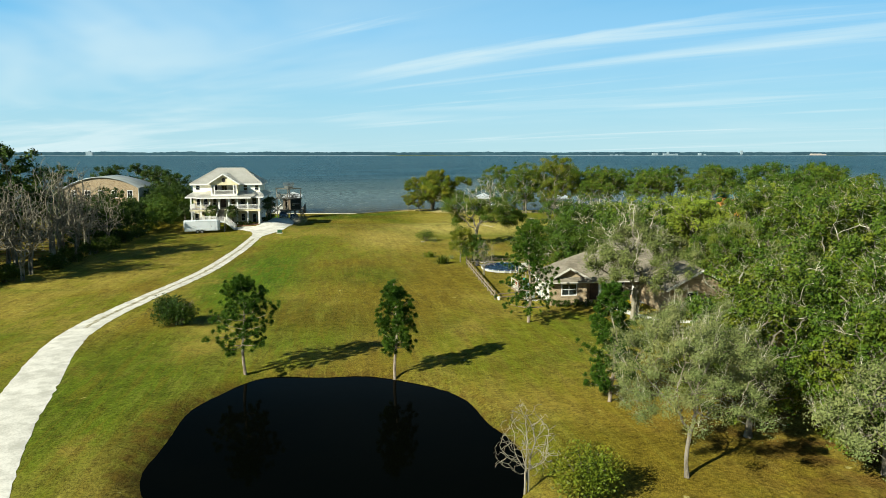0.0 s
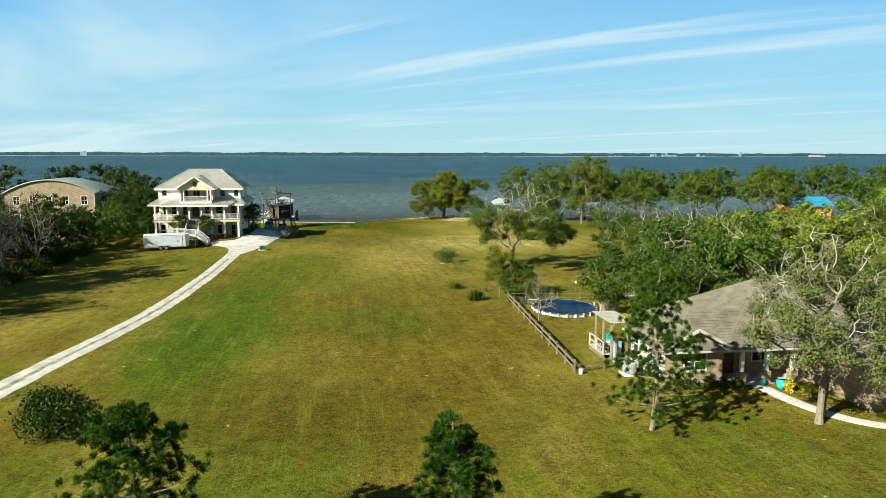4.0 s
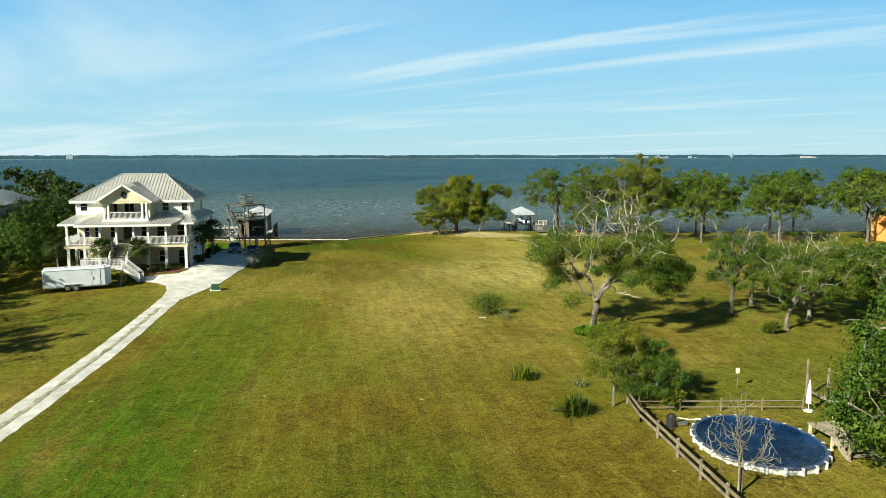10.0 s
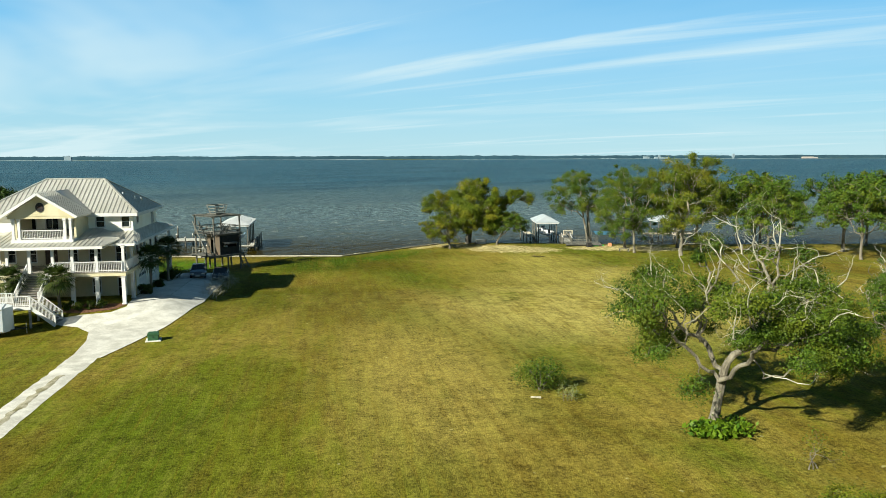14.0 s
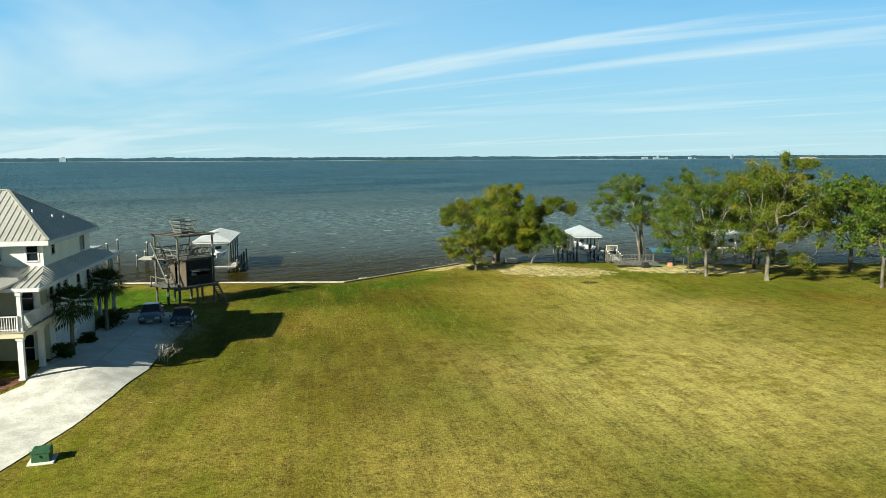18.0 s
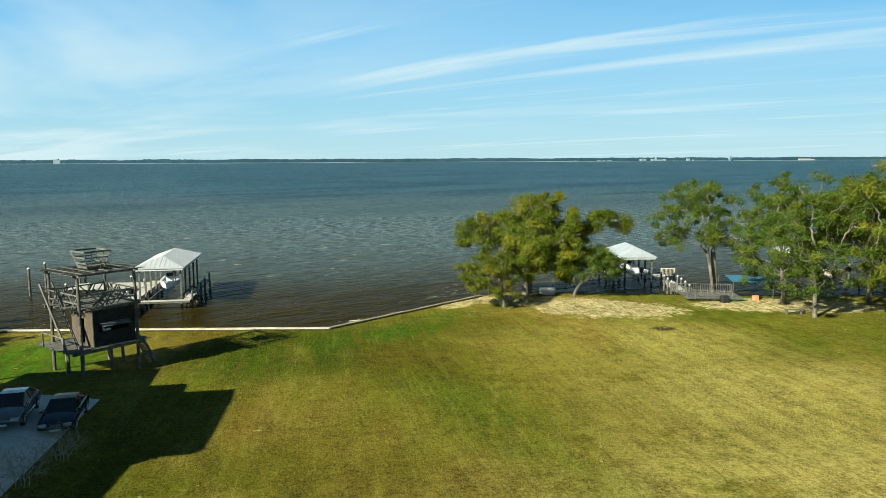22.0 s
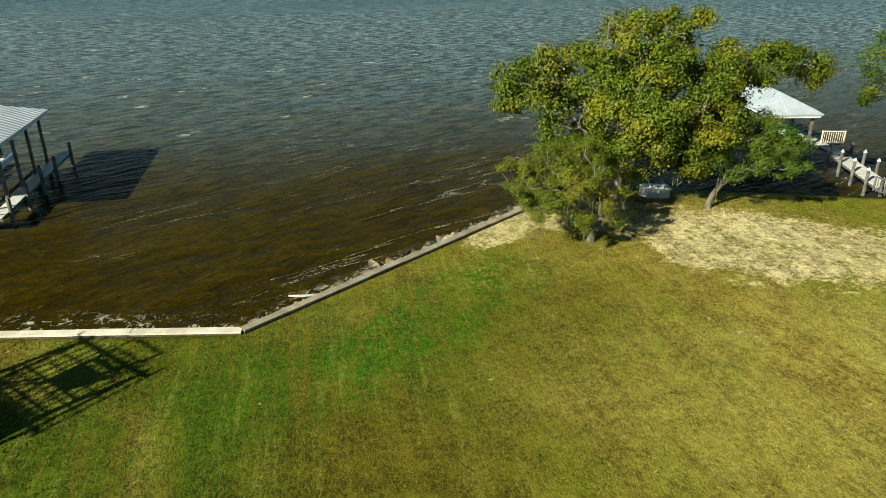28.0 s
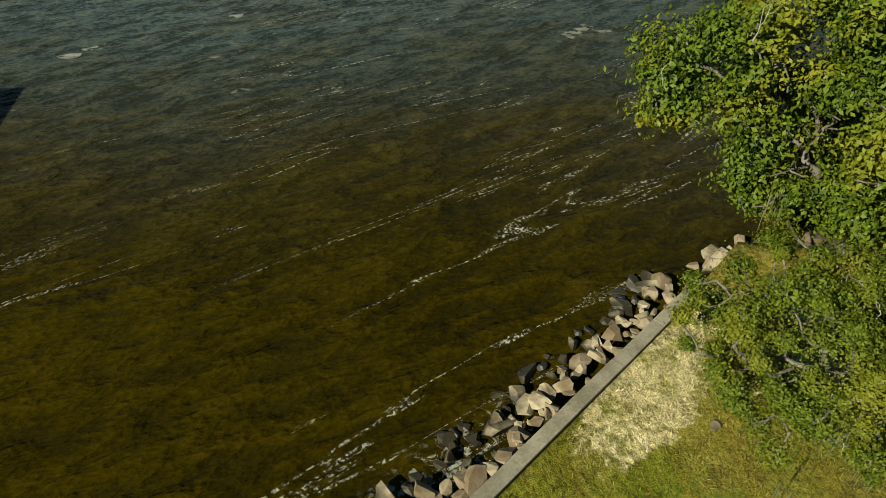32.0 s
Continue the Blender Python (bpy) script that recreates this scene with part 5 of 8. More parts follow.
# roofs
e, r0, r1 = EAVE, (-27.5, 163.35, 10.6), (-21.9, 163.35, 10.6)
A, B_, C_, D_ = (-32.6, 157.9, e), (-17.44, 157.9, e), (-17.44, 168.8, e), (-32.6, 168.8, e)
main = [(A, B_, r1, r0), (B_, C_, r1), (C_, D_, r0, r1), (D_, A, r0)]
roof = sheet(main).out("roof", M["roof_metal"], house, "pale standing-seam metal hip roof")
for poly in main:
    seams(roof, poly)
for a, b in ((A, r0), (B_, r1), (C_, r1), (D_, r0), (r0, r1)):
    Solid().bar(Vector(a) + Vector((0, 0, 0.05)), Vector(b) + Vector((0, 0, 0.05)), 0.22, 0.06).out("ridge_cap", M["roof_metal"], roof)
for x, y in ((-18.9, 163.2), (-18.6, 164.6), (-19.6, 161.4)):
    zz = e + (-17.44 - x) * (10.6 - e) / 4.46
    Solid().cyl(x, y, zz - 0.1, zz + 0.35, 0.07, n=8).out("vent_pipe", M["white"], roof)
Solid().box(-32.62, -17.42, 157.82, 157.9, e - 0.32, e - 0.02).out("fascia", M["white"], house)
Solid().box(-17.44, -17.36, 157.9, 168.8, e - 0.32, e - 0.02).out("fascia", M["white"], house)
Solid().box(-32.5, -17.5, 157.92, 168.7, e - 0.36, e - 0.3).out("soffit", M["white"], house)
z1 = 5.55
out_ = [(-33.0, 154.4, 4.7), (-16.95, 154.4, 4.7), (-16.95, 173.4, 4.7), (-33.0, 173.4, 4.7)]
inn = [(HX0 + 0.02, HY0 + 0.02, z1), (HX1 - 0.02, HY0 + 0.02, z1), (HX1 - 0.02, HY1 + 0.1, z1), (HX0 + 0.02, HY1 + 0.1, z1)]
skirt = [(out_[i], out_[(i + 1) % 4], inn[(i + 1) % 4], inn[i]) for i in range(4)]
porch_roof = sheet(skirt, 0.12).out("porch_roof", M["roof_metal"], house, "metal porch roof round the house")
for poly in skirt:
    seams(porch_roof, poly)
mid = [((-30.45, 152.4, 4.72), (-19.3, 152.4, 4.72), (-20.9, 158.42, 5.82), (-28.85, 158.42, 5.82)), ((-19.3, 152.4, 4.72), (-18.3, 156.6, 5.12), (-20.9, 158.42, 5.82)), ((-31.4, 156.6, 5.12), (-30.45, 152.4, 4.72), (-28.85, 158.42, 5.82))]
mid_roof = sheet(mid, 0.12).out("porch_roof", M["roof_metal"], house)
seams(mid_roof, mid[0])
Solid().box(-30.47, -19.28, 152.32, 152.4, 4.46, 4.70).out("fascia", M["white"], house)
Solid().box(-16.95, -16.88, 154.4, 173.4, 4.46, 4.68).out("fascia", M["white"], house)
# deeper middle bay of the waterside porch, unseen, sized from the shadow it casts
back = [((-28.6, 177.7, 4.72), (-19.7, 177.7, 4.72), (-19.7, 172.4, 4.9), (-28.6, 172.4, 4.9))]
sheet(back, 0.12).out("porch_roof", M["roof_metal"], house)
Solid().box(-28.5, -19.9, 173.0, 177.4, F1 - 0.38, F1).out("porch_deck", M["cream"], house)
for x in (-28.3, -24.3, -20.1):
    column(house, x, 177.1, gz(x, 177.1) - 0.1, 4.62, 0.28)
Solid().box(-19.3, -16.95, 154.32, 154.4, 4.46, 4.68).out("fascia", M["white"], house)
Solid().box(-33.0, -30.45, 154.32, 154.4, 4.46, 4.68).out("fascia", M["white"], house)
Solid().box(-30.4, -19.35, 152.45, HY0, 4.44, 4.5).out("porch_ceiling", M["cream_white"], house)

# balcony under the front gable
GX0, GX1, GY = -27.5, -22.3, 153.9
Solid().box(GX0 - 0.1, GX1 + 0.1, GY - 0.1, HY0, F2 - 0.32, F2).out("balcony_floor", M["white"], house)
for x in (GX0 + 0.12, GX0 + 0.62, GX1 - 0.62, GX1 - 0.12):
    column(house, x, GY + 0.1, F2, 7.2, 0.22)
railing(house, (GX0 + 0.75, GY + 0.1, F2), (GX1 - 0.75, GY + 0.1, F2), 0.85)
for x in (GX0, GX1):
    Solid().box(x - 0.1, x + 0.1, GY + 0.9, HY0, F2, 7.2).out("wall", M["cream"], house)
S = Solid().slab([(GX0 - 0.3, GY), (GX1 + 0.3, GY), (GX1 + 0.3, GY + 0.18), (GX0 - 0.3, GY + 0.18)], 7.2, 7.42)
S.add([(GX0 - 0.5, GY, 7.4), (GX1 + 0.5, GY, 7.4), (-24.95, GY, 9.4), (GX0 - 0.5, GY + 0.18, 7.4), (GX1 + 0.5, GY + 0.18, 7.4), (-24.95, GY + 0.18, 9.4)], [(0, 1, 2), (5, 4, 3), (0, 2, 5, 3), (1, 4, 5, 2), (0, 3, 4, 1)])
S.out("gable", M["cream"], house, "cream gable above the balcony")
ov = Solid()
ov.tube([(-24.95, GY - 0.05, 8.25), (-24.95, GY + 0.02, 8.25)], [0.36, 0.36], 20)
ov.v = [(x, y, 8.25 + (z - 8.25) * 1.25) for x, y, z in ov.v]
vent = ov.out("gable_vent", M["black_louvre"], house, "dark oval gable louvre")
for i in range(5):
    z = 8.0 + 0.12 * i
    Solid().bar((-25.2, GY - 0.07, z), (-24.7, GY - 0.07, z), 0.03, 0.03).out("slat", M["dark_door"], vent)
gab = [((-28.3, 157.95, 7.42), (-28.3, 153.3, 7.42), (-24.95, 153.3, 9.6), (-24.95, 161.65, 9.6)), ((-21.6, 153.3, 7.42), (-21.6, 157.95, 7.42), (-24.95, 161.65, 9.6), (-24.95, 153.3, 9.6))]
gr = sheet(gab).out("gable_roof", M["roof_metal"], house)
for poly in gab:
    seams(gr, poly)
for x in (-28.3, -21.6):
    Solid().bar((x, 153.28, 7.33), (-24.95, 153.28, 9.5), 0.05, 0.24).out("barge_board", M["white"], house)

# steps to the porch
S = thing("front_steps", (-25, 150, gz(-25, 150)), "white-railed grey wooden front steps with landing", "stairs")
S.matrix_world = Matrix.Identity(4)
steps = S
zl = 0.15
for i in range(11):
    z, y = F1 - (i + 1) * (F1 - zl) / 12, 152.84 - i * 0.28
    Solid().box(-25.95, -24.0, y - 0.30, y, z - 0.05, z).out("tread", M["step_wood"], steps)
    Solid().box(-25.9, -24.05, y - 0.02, y, z - 0.17, z - 0.05).out("riser", M["step_wood"], steps)
for x in (-25.98, -23.97):
    Solid().bar((x, 152.84, F1 - 0.15), (x, 149.6, zl - 0.1), 0.06, 0.26).out("stringer", M["white"], steps)
    railing(steps, (x, 152.75, F1), (x, 149.7, zl), 0.9)
Solid().box(-28.6, -24.0, 147.7, 149.6, zl - 0.10, zl).out("landing", M["step_wood"], steps)
Solid().box(-28.65, -23.95, 147.6, 147.7, zl - 0.25, zl + 0.02).out("landing_edge", M["white"], steps)
for x in (-28.5, -26.3, -24.1):
    for y in (147.8, 149.5):
        Solid().box(x - 0.08, x + 0.08, y - 0.08, y + 0.08, gz(x, y) - 0.1, zl - 0.1).out("post", M["step_wood"], steps)
railing(steps, (-28.55, 147.75, zl), (-24.05, 147.75, zl), 0.9)
railing(steps, (-28.55, 147.75, zl), (-28.55, 149.5, zl), 0.9)
railing(steps, (-28.5, 149.5, zl), (-26.1, 149.5, zl), 0.9)
g = gz(-22.6, 148.6)
for i in range(7):
    z, x = zl - (i + 1) * (zl - g) / 8, -24.0 + i * 0.27
    Solid().box(x, x + 0.3, 147.75, 149.5, z - 0.05, z).out("tread", M["step_wood"], steps)
for y in (147.72, 149.53):
    Solid().bar((-24.0, y, zl - 0.12), (-22.1, y, g + 0.02), 0.06, 0.26).out("stringer", M["white"], steps)
    railing(steps, (-24.0, y, zl), (-22.1, y, g + 0.05), 0.9)

# planting along the porch
for k, (x, y) in enumerate(((-22.4, 151.9), (-21.4, 151.7), (-20.5, 151.8), (-19.6, 152.2), (-29.6, 151.9), (-30.6, 152.0))):
    shrub((x, y), 0.5, 0.45, 0.85, 300 + k, "shrub", 420, 0.09, "clipped dark shrub in the porch bed", group="shrubs round the house")
for k, (x, y, s) in enumerate(((-17.2, 158.7, 0.9), (-17.1, 163.3, 0.75), (-17.1, 168.6, 0.9), (-17.0, 170.6, 1.2), (-34.0, 158, 1.1), (-34.5, 164, 1.3))):
    shrub((x, y), s, s * 0.8, s * 1.2, 310 + k, "shrub", 900, 0.10, "dark evergreen shrub against the house wall", group="shrubs round the house")
def bed_mesh(name, pts, label):
    z = [(x, y, gz(x, y) + 0.03) for x, y in pts]
    tagged(link(name, z, [tuple(range(len(z)))], M["mulch"]), label, "planting bed", kind="structure")
bed_mesh("planting_bed", [(-24.0, 152.7), (-23.6, 151.2), (-20.5, 150.9), (-18.3, 151.6), (-17.6, 152.8), (-17.7, 153.4), (-24.0, 153.4)], "brown bark mulch bed before the porch")
palm((-27.3, 151.6), 3.0, 1, 34, 1.9, lean=(0.2, -0.1))
palm((-22.9, 151.3), 3.0, 2, 34, 1.9, lean=(-0.2, 0.1))
palm((-32.9, 153.6), 3.1, 3, 34, 1.8, lean=(-0.2, 0))
palm((-16.8, 159.2), 3.7, 4, 38, 2.0, lean=(0.15, 0))
palm((-16.9, 167.8), 3.9, 5, 38, 2.0, lean=(0.1, 0))
bare_tree((-10.6, 162.5), 2.2, 41, 4, "small bare twiggy shrub beside the driveway", 4, "bark", tr=0.035, wig=0.5)
bare_tree((-10.7, 158.8), 1.8, 42, 4, "small bare twiggy shrub beside the driveway", 4, "bark", tr=0.03, wig=0.5)
bare_tree((-10.5, 164.8), 1.9, 43, 4, "small bare twiggy shrub beside the driveway", 4, "bark", tr=0.03, wig=0.5)


# ---- driveway, parking ----
def ribbon(name, mid, width, mat, lift=0.03, rough_edge=0.0, seed=1, label=""):
    """A strip laid on the ground along a line of plan points."""
    rng = np.random.default_rng(seed)
    pts = np.array(mid, float)
    seg = np.r_[0, np.cumsum(np.hypot(*np.diff(pts, axis=0).T))]
    n = int(seg[-1] / 0.7)
    s = np.linspace(0, seg[-1], n)
    def smooth(v):
        f = np.interp(s, seg, v)
        for _ in range(14):
            f[1:-1] = (f[:-2] + 2 * f[1:-1] + f[2:]) / 4
        return f
    x, y = smooth(pts[:, 0]), smooth(pts[:, 1])
    tx, ty = np.gradient(x), np.gradient(y)
    ln = np.hypot(tx, ty)
    nxv, nyv = -ty / ln, tx / ln
    k = 5
    v, f = [], []
    for i in range(n):
        w = width(s[i] / seg[-1]) if callable(width) else width
        for j in range(k):
            o = (j / (k - 1) - 0.5) * w
            if j in (0, k - 1):
                o += rng.normal() * rough_edge
            px, py = x[i] + nxv[i] * o, y[i] + nyv[i] * o
            v.append((px, py, gz(px, py) + (lift if 0 < j < k - 1 else lift * 0.4)))
    f = [(i * k + j, i * k + j + 1, (i + 1) * k + j + 1, (i + 1) * k + j) for i in range(n - 1) for j in range(k - 1)]
    return link(name, v, f, mat)


MID = [(-8, 6), (-11.5, 14), (-15.2, 23), (-18.2, 32), (-20.3, 40), (-21.7, 48), (-23.1, 55), (-23.9, 61), (-23.9, 65), (-23.5, 69.5), (-22.7, 74), (-21.7, 80), (-20.3, 86.4), (-18.9, 95), (-17.9, 104), (-17.1, 118), (-16.7, 133), (-16.5, 146)]
tagged(ribbon("driveway", MID, lambda t: 3.4 - 1.3 * ease((t - 0.25) / 0.3), M["gravel"], 0.035, 0.04), "winding white shell gravel driveway", "driveway", kind="structure")
tagged(ribbon("driveway_middle", MID[8:-1], 0.50, M["wheel_strip"], 0.055, 0.12, 5), "worn dull strip between the wheel tracks", "driveway", kind="structure")
apron = [(-17.6, 138), (-15.4, 137), (-14.2, 141), (-13.0, 146), (-11.9, 151), (-11.2, 157.4), (-17.9, 157.4), (-17.4, 152.2), (-18.4, 150.8), (-20.8, 150.4), (-23.0, 149.6), (-22.2, 148.2), (-20.2, 147.4), (-18.8, 145.6), (-18.0, 142.4)]


def carpet(name, poly, mat, lift, label, step=0.8):
    """A patch on the ground, cut by its outline and following the ground."""
    bm = bmesh.new()
    vs = [bm.verts.new((x, y, 0)) for x, y in poly]
    bm.faces.new(vs)
    lo, hi = [min(p[i] for p in poly) for i in (0, 1)], [max(p[i] for p in poly) for i in (0, 1)]
    for axis in (0, 1):
        c = lo[axis] + step
        while c < hi[axis]:
            co, no = [0, 0, 0], [0, 0, 0]
            co[axis], no[axis] = c, 1
            bmesh.ops.bisect_plane(bm, geom=bm.verts[:] + bm.edges[:] + bm.faces[:], plane_co=co, plane_no=no)
            c += step
    for v in bm.verts:
        v.co.z = gz(v.co.x, v.co.y) + lift
    for f_ in bm.faces:
        if f_.normal.z < 0:
            f_.normal_flip()
    me = bpy.data.meshes.new(name)
    bm.to_mesh(me)
    bm.free()
    me.materials.append(mat)
    return tagged(new(name, me), label, "driveway", kind="structure")


carpet("gravel_apron", apron, M["gravel"], 0.045, "white gravel forecourt before the house")
for i in range(2):
    for j in range(5):
        x0, x1 = -17.75 + i * 3.25, -17.75 + (i + 1) * 3.25 - 0.03
        y0, y1 = 157.2 + j * 4.0, 157.2 + (j + 1) * 4.0 - 0.03
        carpet("concrete_slab", [(x0, y0), (x1, y0), (x1, y1), (x0, y1)], M["concrete"], 0.06, "pale poured concrete parking slab")


# ---- trailer, cars, utility box ----
M["weathered"] = plain("weathered_grey_boards", (0.070, 0.070, 0.058), (0.190, 0.185, 0.155), 2.5, 0.95, 0, 0.6, 0.01, (1, 1, 0.5), vary=0.35)
M["dark_boards"] = plain("dark_brown_boards", (0.013, 0.014, 0.012), (0.034, 0.033, 0.028), 2.0, 0.95, 0, 0.5, 0.01, vary=0.3)
M["tan_boards"] = plain("bare_tan_plywood", (0.065, 0.050, 0.034), (0.11, 0.085, 0.055), 2.0, 0.9, 0, 0.3, 0.006)
M["pale_wood"] = plain("new_pale_timber", (0.52, 0.44, 0.30), (0.66, 0.57, 0.42), 2.0, 0.85, 0, 0.3, 0.006, vary=0.25)
M["piling"] = plain("treated_piling", (0.06, 0.055, 0.045), (0.16, 0.15, 0.12), 2.5, 0.95, 0, 0.5, 0.015)
M["tyre"] = plain("black_tyre_rubber", (0.012, 0.012, 0.012), (0.03, 0.03, 0.03), 5, 0.9, 0, 0.2, 0.004)
M["chrome"] = plain("bright_metal", (0.5, 0.5, 0.5), (0.65, 0.65, 0.65), 4, 0.3, 0.9, 0, 0)
M["trailer_white"] = plain("white_trailer_skin", (0.55, 0.59, 0.61), (0.64, 0.67, 0.68), 0.8, 0.35, 0, 0.03, 0.003)
M["box_green"] = plain("dark_green_steel", (0.02, 0.07, 0.03), (0.035, 0.10, 0.045), 2, 0.5, 0, 0.1, 0.004)
M["car_grey"] = plain("silver_car_paint", (0.15, 0.165, 0.175), (0.20, 0.215, 0.225), 3, 0.25, 0.6, 0, 0, spec=0.6)
M["car_blue"] = plain("slate_blue_car_paint", (0.028, 0.042, 0.058), (0.04, 0.056, 0.074), 3, 0.25, 0.6, 0, 0, spec=0.6)
M["lamp_red"] = plain("red_lamp_glass", (0.35, 0.02, 0.02), (0.4, 0.03, 0.03), 3, 0.3, 0, 0, 0)
M["black"] = plain("black_plastic", (0.012, 0.012, 0.013), (0.025, 0.025, 0.027), 3, 0.5, 0, 0.05, 0.003)
M["boat_white"] = plain("white_gelcoat", (0.62, 0.63, 0.62), (0.70, 0.70, 0.69), 1, 0.25, 0, 0, 0)
M["dock_white"] = plain("sun-bleached_dock_boards", (0.42, 0.41, 0.35), (0.56, 0.54, 0.47), 1.5, 0.85, 0, 0.25, 0.006, vary=0.3)
M["tin"] = plain("bright_tin_roof", (0.42, 0.44, 0.44), (0.50, 0.52, 0.52), 0.6, 0.45, 0.2, 0.03, 0.003)


def wheel(parent, m, r, w, name="wheel"):
    """Tyre with a rim, its axle along local y."""
    S = Solid().tube([(0, -w / 2, 0), (0, -w / 2 + 0.03, 0), (0, w / 2 - 0.03, 0), (0, w / 2, 0)], [r * 0.9, r, r, r * 0.9], 22)
    tyre = S.turned(m).out(name, M["tyre"], parent)
    R = Solid().tube([(0, -w / 2 - 0.012, 0), (0, -w / 2 + 0.02, 0)], [r * 0.55, r * 0.62], 16).tube([(0, w / 2 - 0.02, 0), (0, w / 2 + 0.012, 0)], [r * 0.62, r * 0.55], 16)
    R.turned(m).out("rim", M["chrome"], tyre)
    return tyre


tr = thing("cargo_trailer", (-28.3, 145.2, gz(-28.3, 145.2)), "long white enclosed cargo trailer parked on the grass", "trailer", turn=15)
L, W, H0, H1 = 6.3, 2.4, 0.45, 2.5
S = Solid()
S.soft(-L / 2, L / 2, -W / 2, W / 2, H0, H1, 0.12)
S.out("body", M["trailer_white"], tr)
S = Solid().slab([(L / 2 - 0.02, -W / 2 + 0.1), (L / 2 + 0.5, -0.25), (L / 2 + 0.5, 0.25), (L / 2 - 0.02, W / 2 - 0.1)], H0, H1 - 0.06)
S.out("nose", M["trailer_white"], tr)
Solid().box(-L / 2 - 0.01, L / 2 + 0.01, -W / 2 - 0.02, -W / 2, H0, H0 + 0.10).box(-L / 2 - 0.01, L / 2 + 0.01, W / 2, W / 2 + 0.02, H0, H0 + 0.10).out("lower_trim", M["chrome"], tr)
Solid().box(-L / 2, L / 2, -W / 2 - 0.015, -W / 2, H1 - 0.16, H1 - 0.10).out("upper_trim", M["chrome"], tr)
sd = Solid().box(1.75, 2.55, -W / 2 - 0.03, -W / 2, H0 + 0.15, H1 - 0.3).out("side_door", M["trailer_white"], tr)
Solid().box(1.70, 2.60, -W / 2 - 0.022, -W / 2 - 0.002, H0 + 0.10, H0 + 0.15).box(1.70, 2.60, -W / 2 - 0.022, -W / 2 - 0.002, H1 - 0.3, H1 - 0.25).box(1.70, 1.75, -W / 2 - 0.022, -W / 2 - 0.002, H0 + 0.15, H1 - 0.3).box(2.55, 2.60, -W / 2 - 0.022, -W / 2 - 0.002, H0 + 0.15, H1 - 0.3).out("door_frame", M["chrome"], sd)
Solid().bar((1.85, -W / 2 - 0.05, 1.2), (1.85, -W / 2 - 0.05, 1.5), 0.04).out("handle", M["black"], sd)
for x in (-0.75, 0.1):
    for y in (-W / 2 - 0.02, W / 2 + 0.02):
        wheel(tr, pose(x, y, 0.36), 0.36, 0.22)
S = Solid()
for x in (-0.75, 0.1):
    for y0, y1 in ((-W / 2 - 0.14, -W / 2 - 0.001), (W / 2 + 0.001, W / 2 + 0.14)):
        S.box(x - 0.44, x + 0.44, y0, y1, 0.74, 0.80)
S.out("fender", M["chrome"], tr)
Solid().bar((L / 2 + 0.2, -0.6, H0 + 0.05), (L / 2 + 1.5, 0, H0 + 0.05), 0.08).bar((L / 2 + 0.2, 0.6, H0 + 0.05), (L / 2 + 1.5, 0, H0 + 0.05), 0.08).out("tongue", M["black"], tr)
Solid().cyl(L / 2 + 1.4, 0, 0, 0.9, 0.04, n=8).out("jack", M["chrome"], tr)
for y in (-1.0, 1.0):
    Solid().box(-L / 2 - 0.02, -L / 2, y - 0.1, y + 0.1, 0.6, 0.7).out("tail_light", M["lamp_red"], tr)
Solid().cyl(-1.0, 0, H1, H1 + 0.1, 0.2, n=10).out("roof_vent", M["trailer_white"], tr)

bx = thing("utility_box", (-12.75, 141.9, gz(-12.75, 141.9)), "low green electrical box on a concrete pad", "utility box", turn=8)
Solid().box(-0.58, 0.58, -0.55, 0.55, -0.05, 0.08).out("pad", M["concrete"], bx)
Solid().soft(-0.42, 0.42, -0.40, 0.40, 0.08, 0.66, 0.05).out("cabinet", M["box_green"], bx)
Solid().box(-0.44, 0.44, -0.43, -0.38, 0.52, 0.68).out("lid_lip", M["box_green"], bx)
Solid().box(-0.03, 0.03, -0.44, -0.40, 0.32, 0.42).out("latch", M["black"], bx)


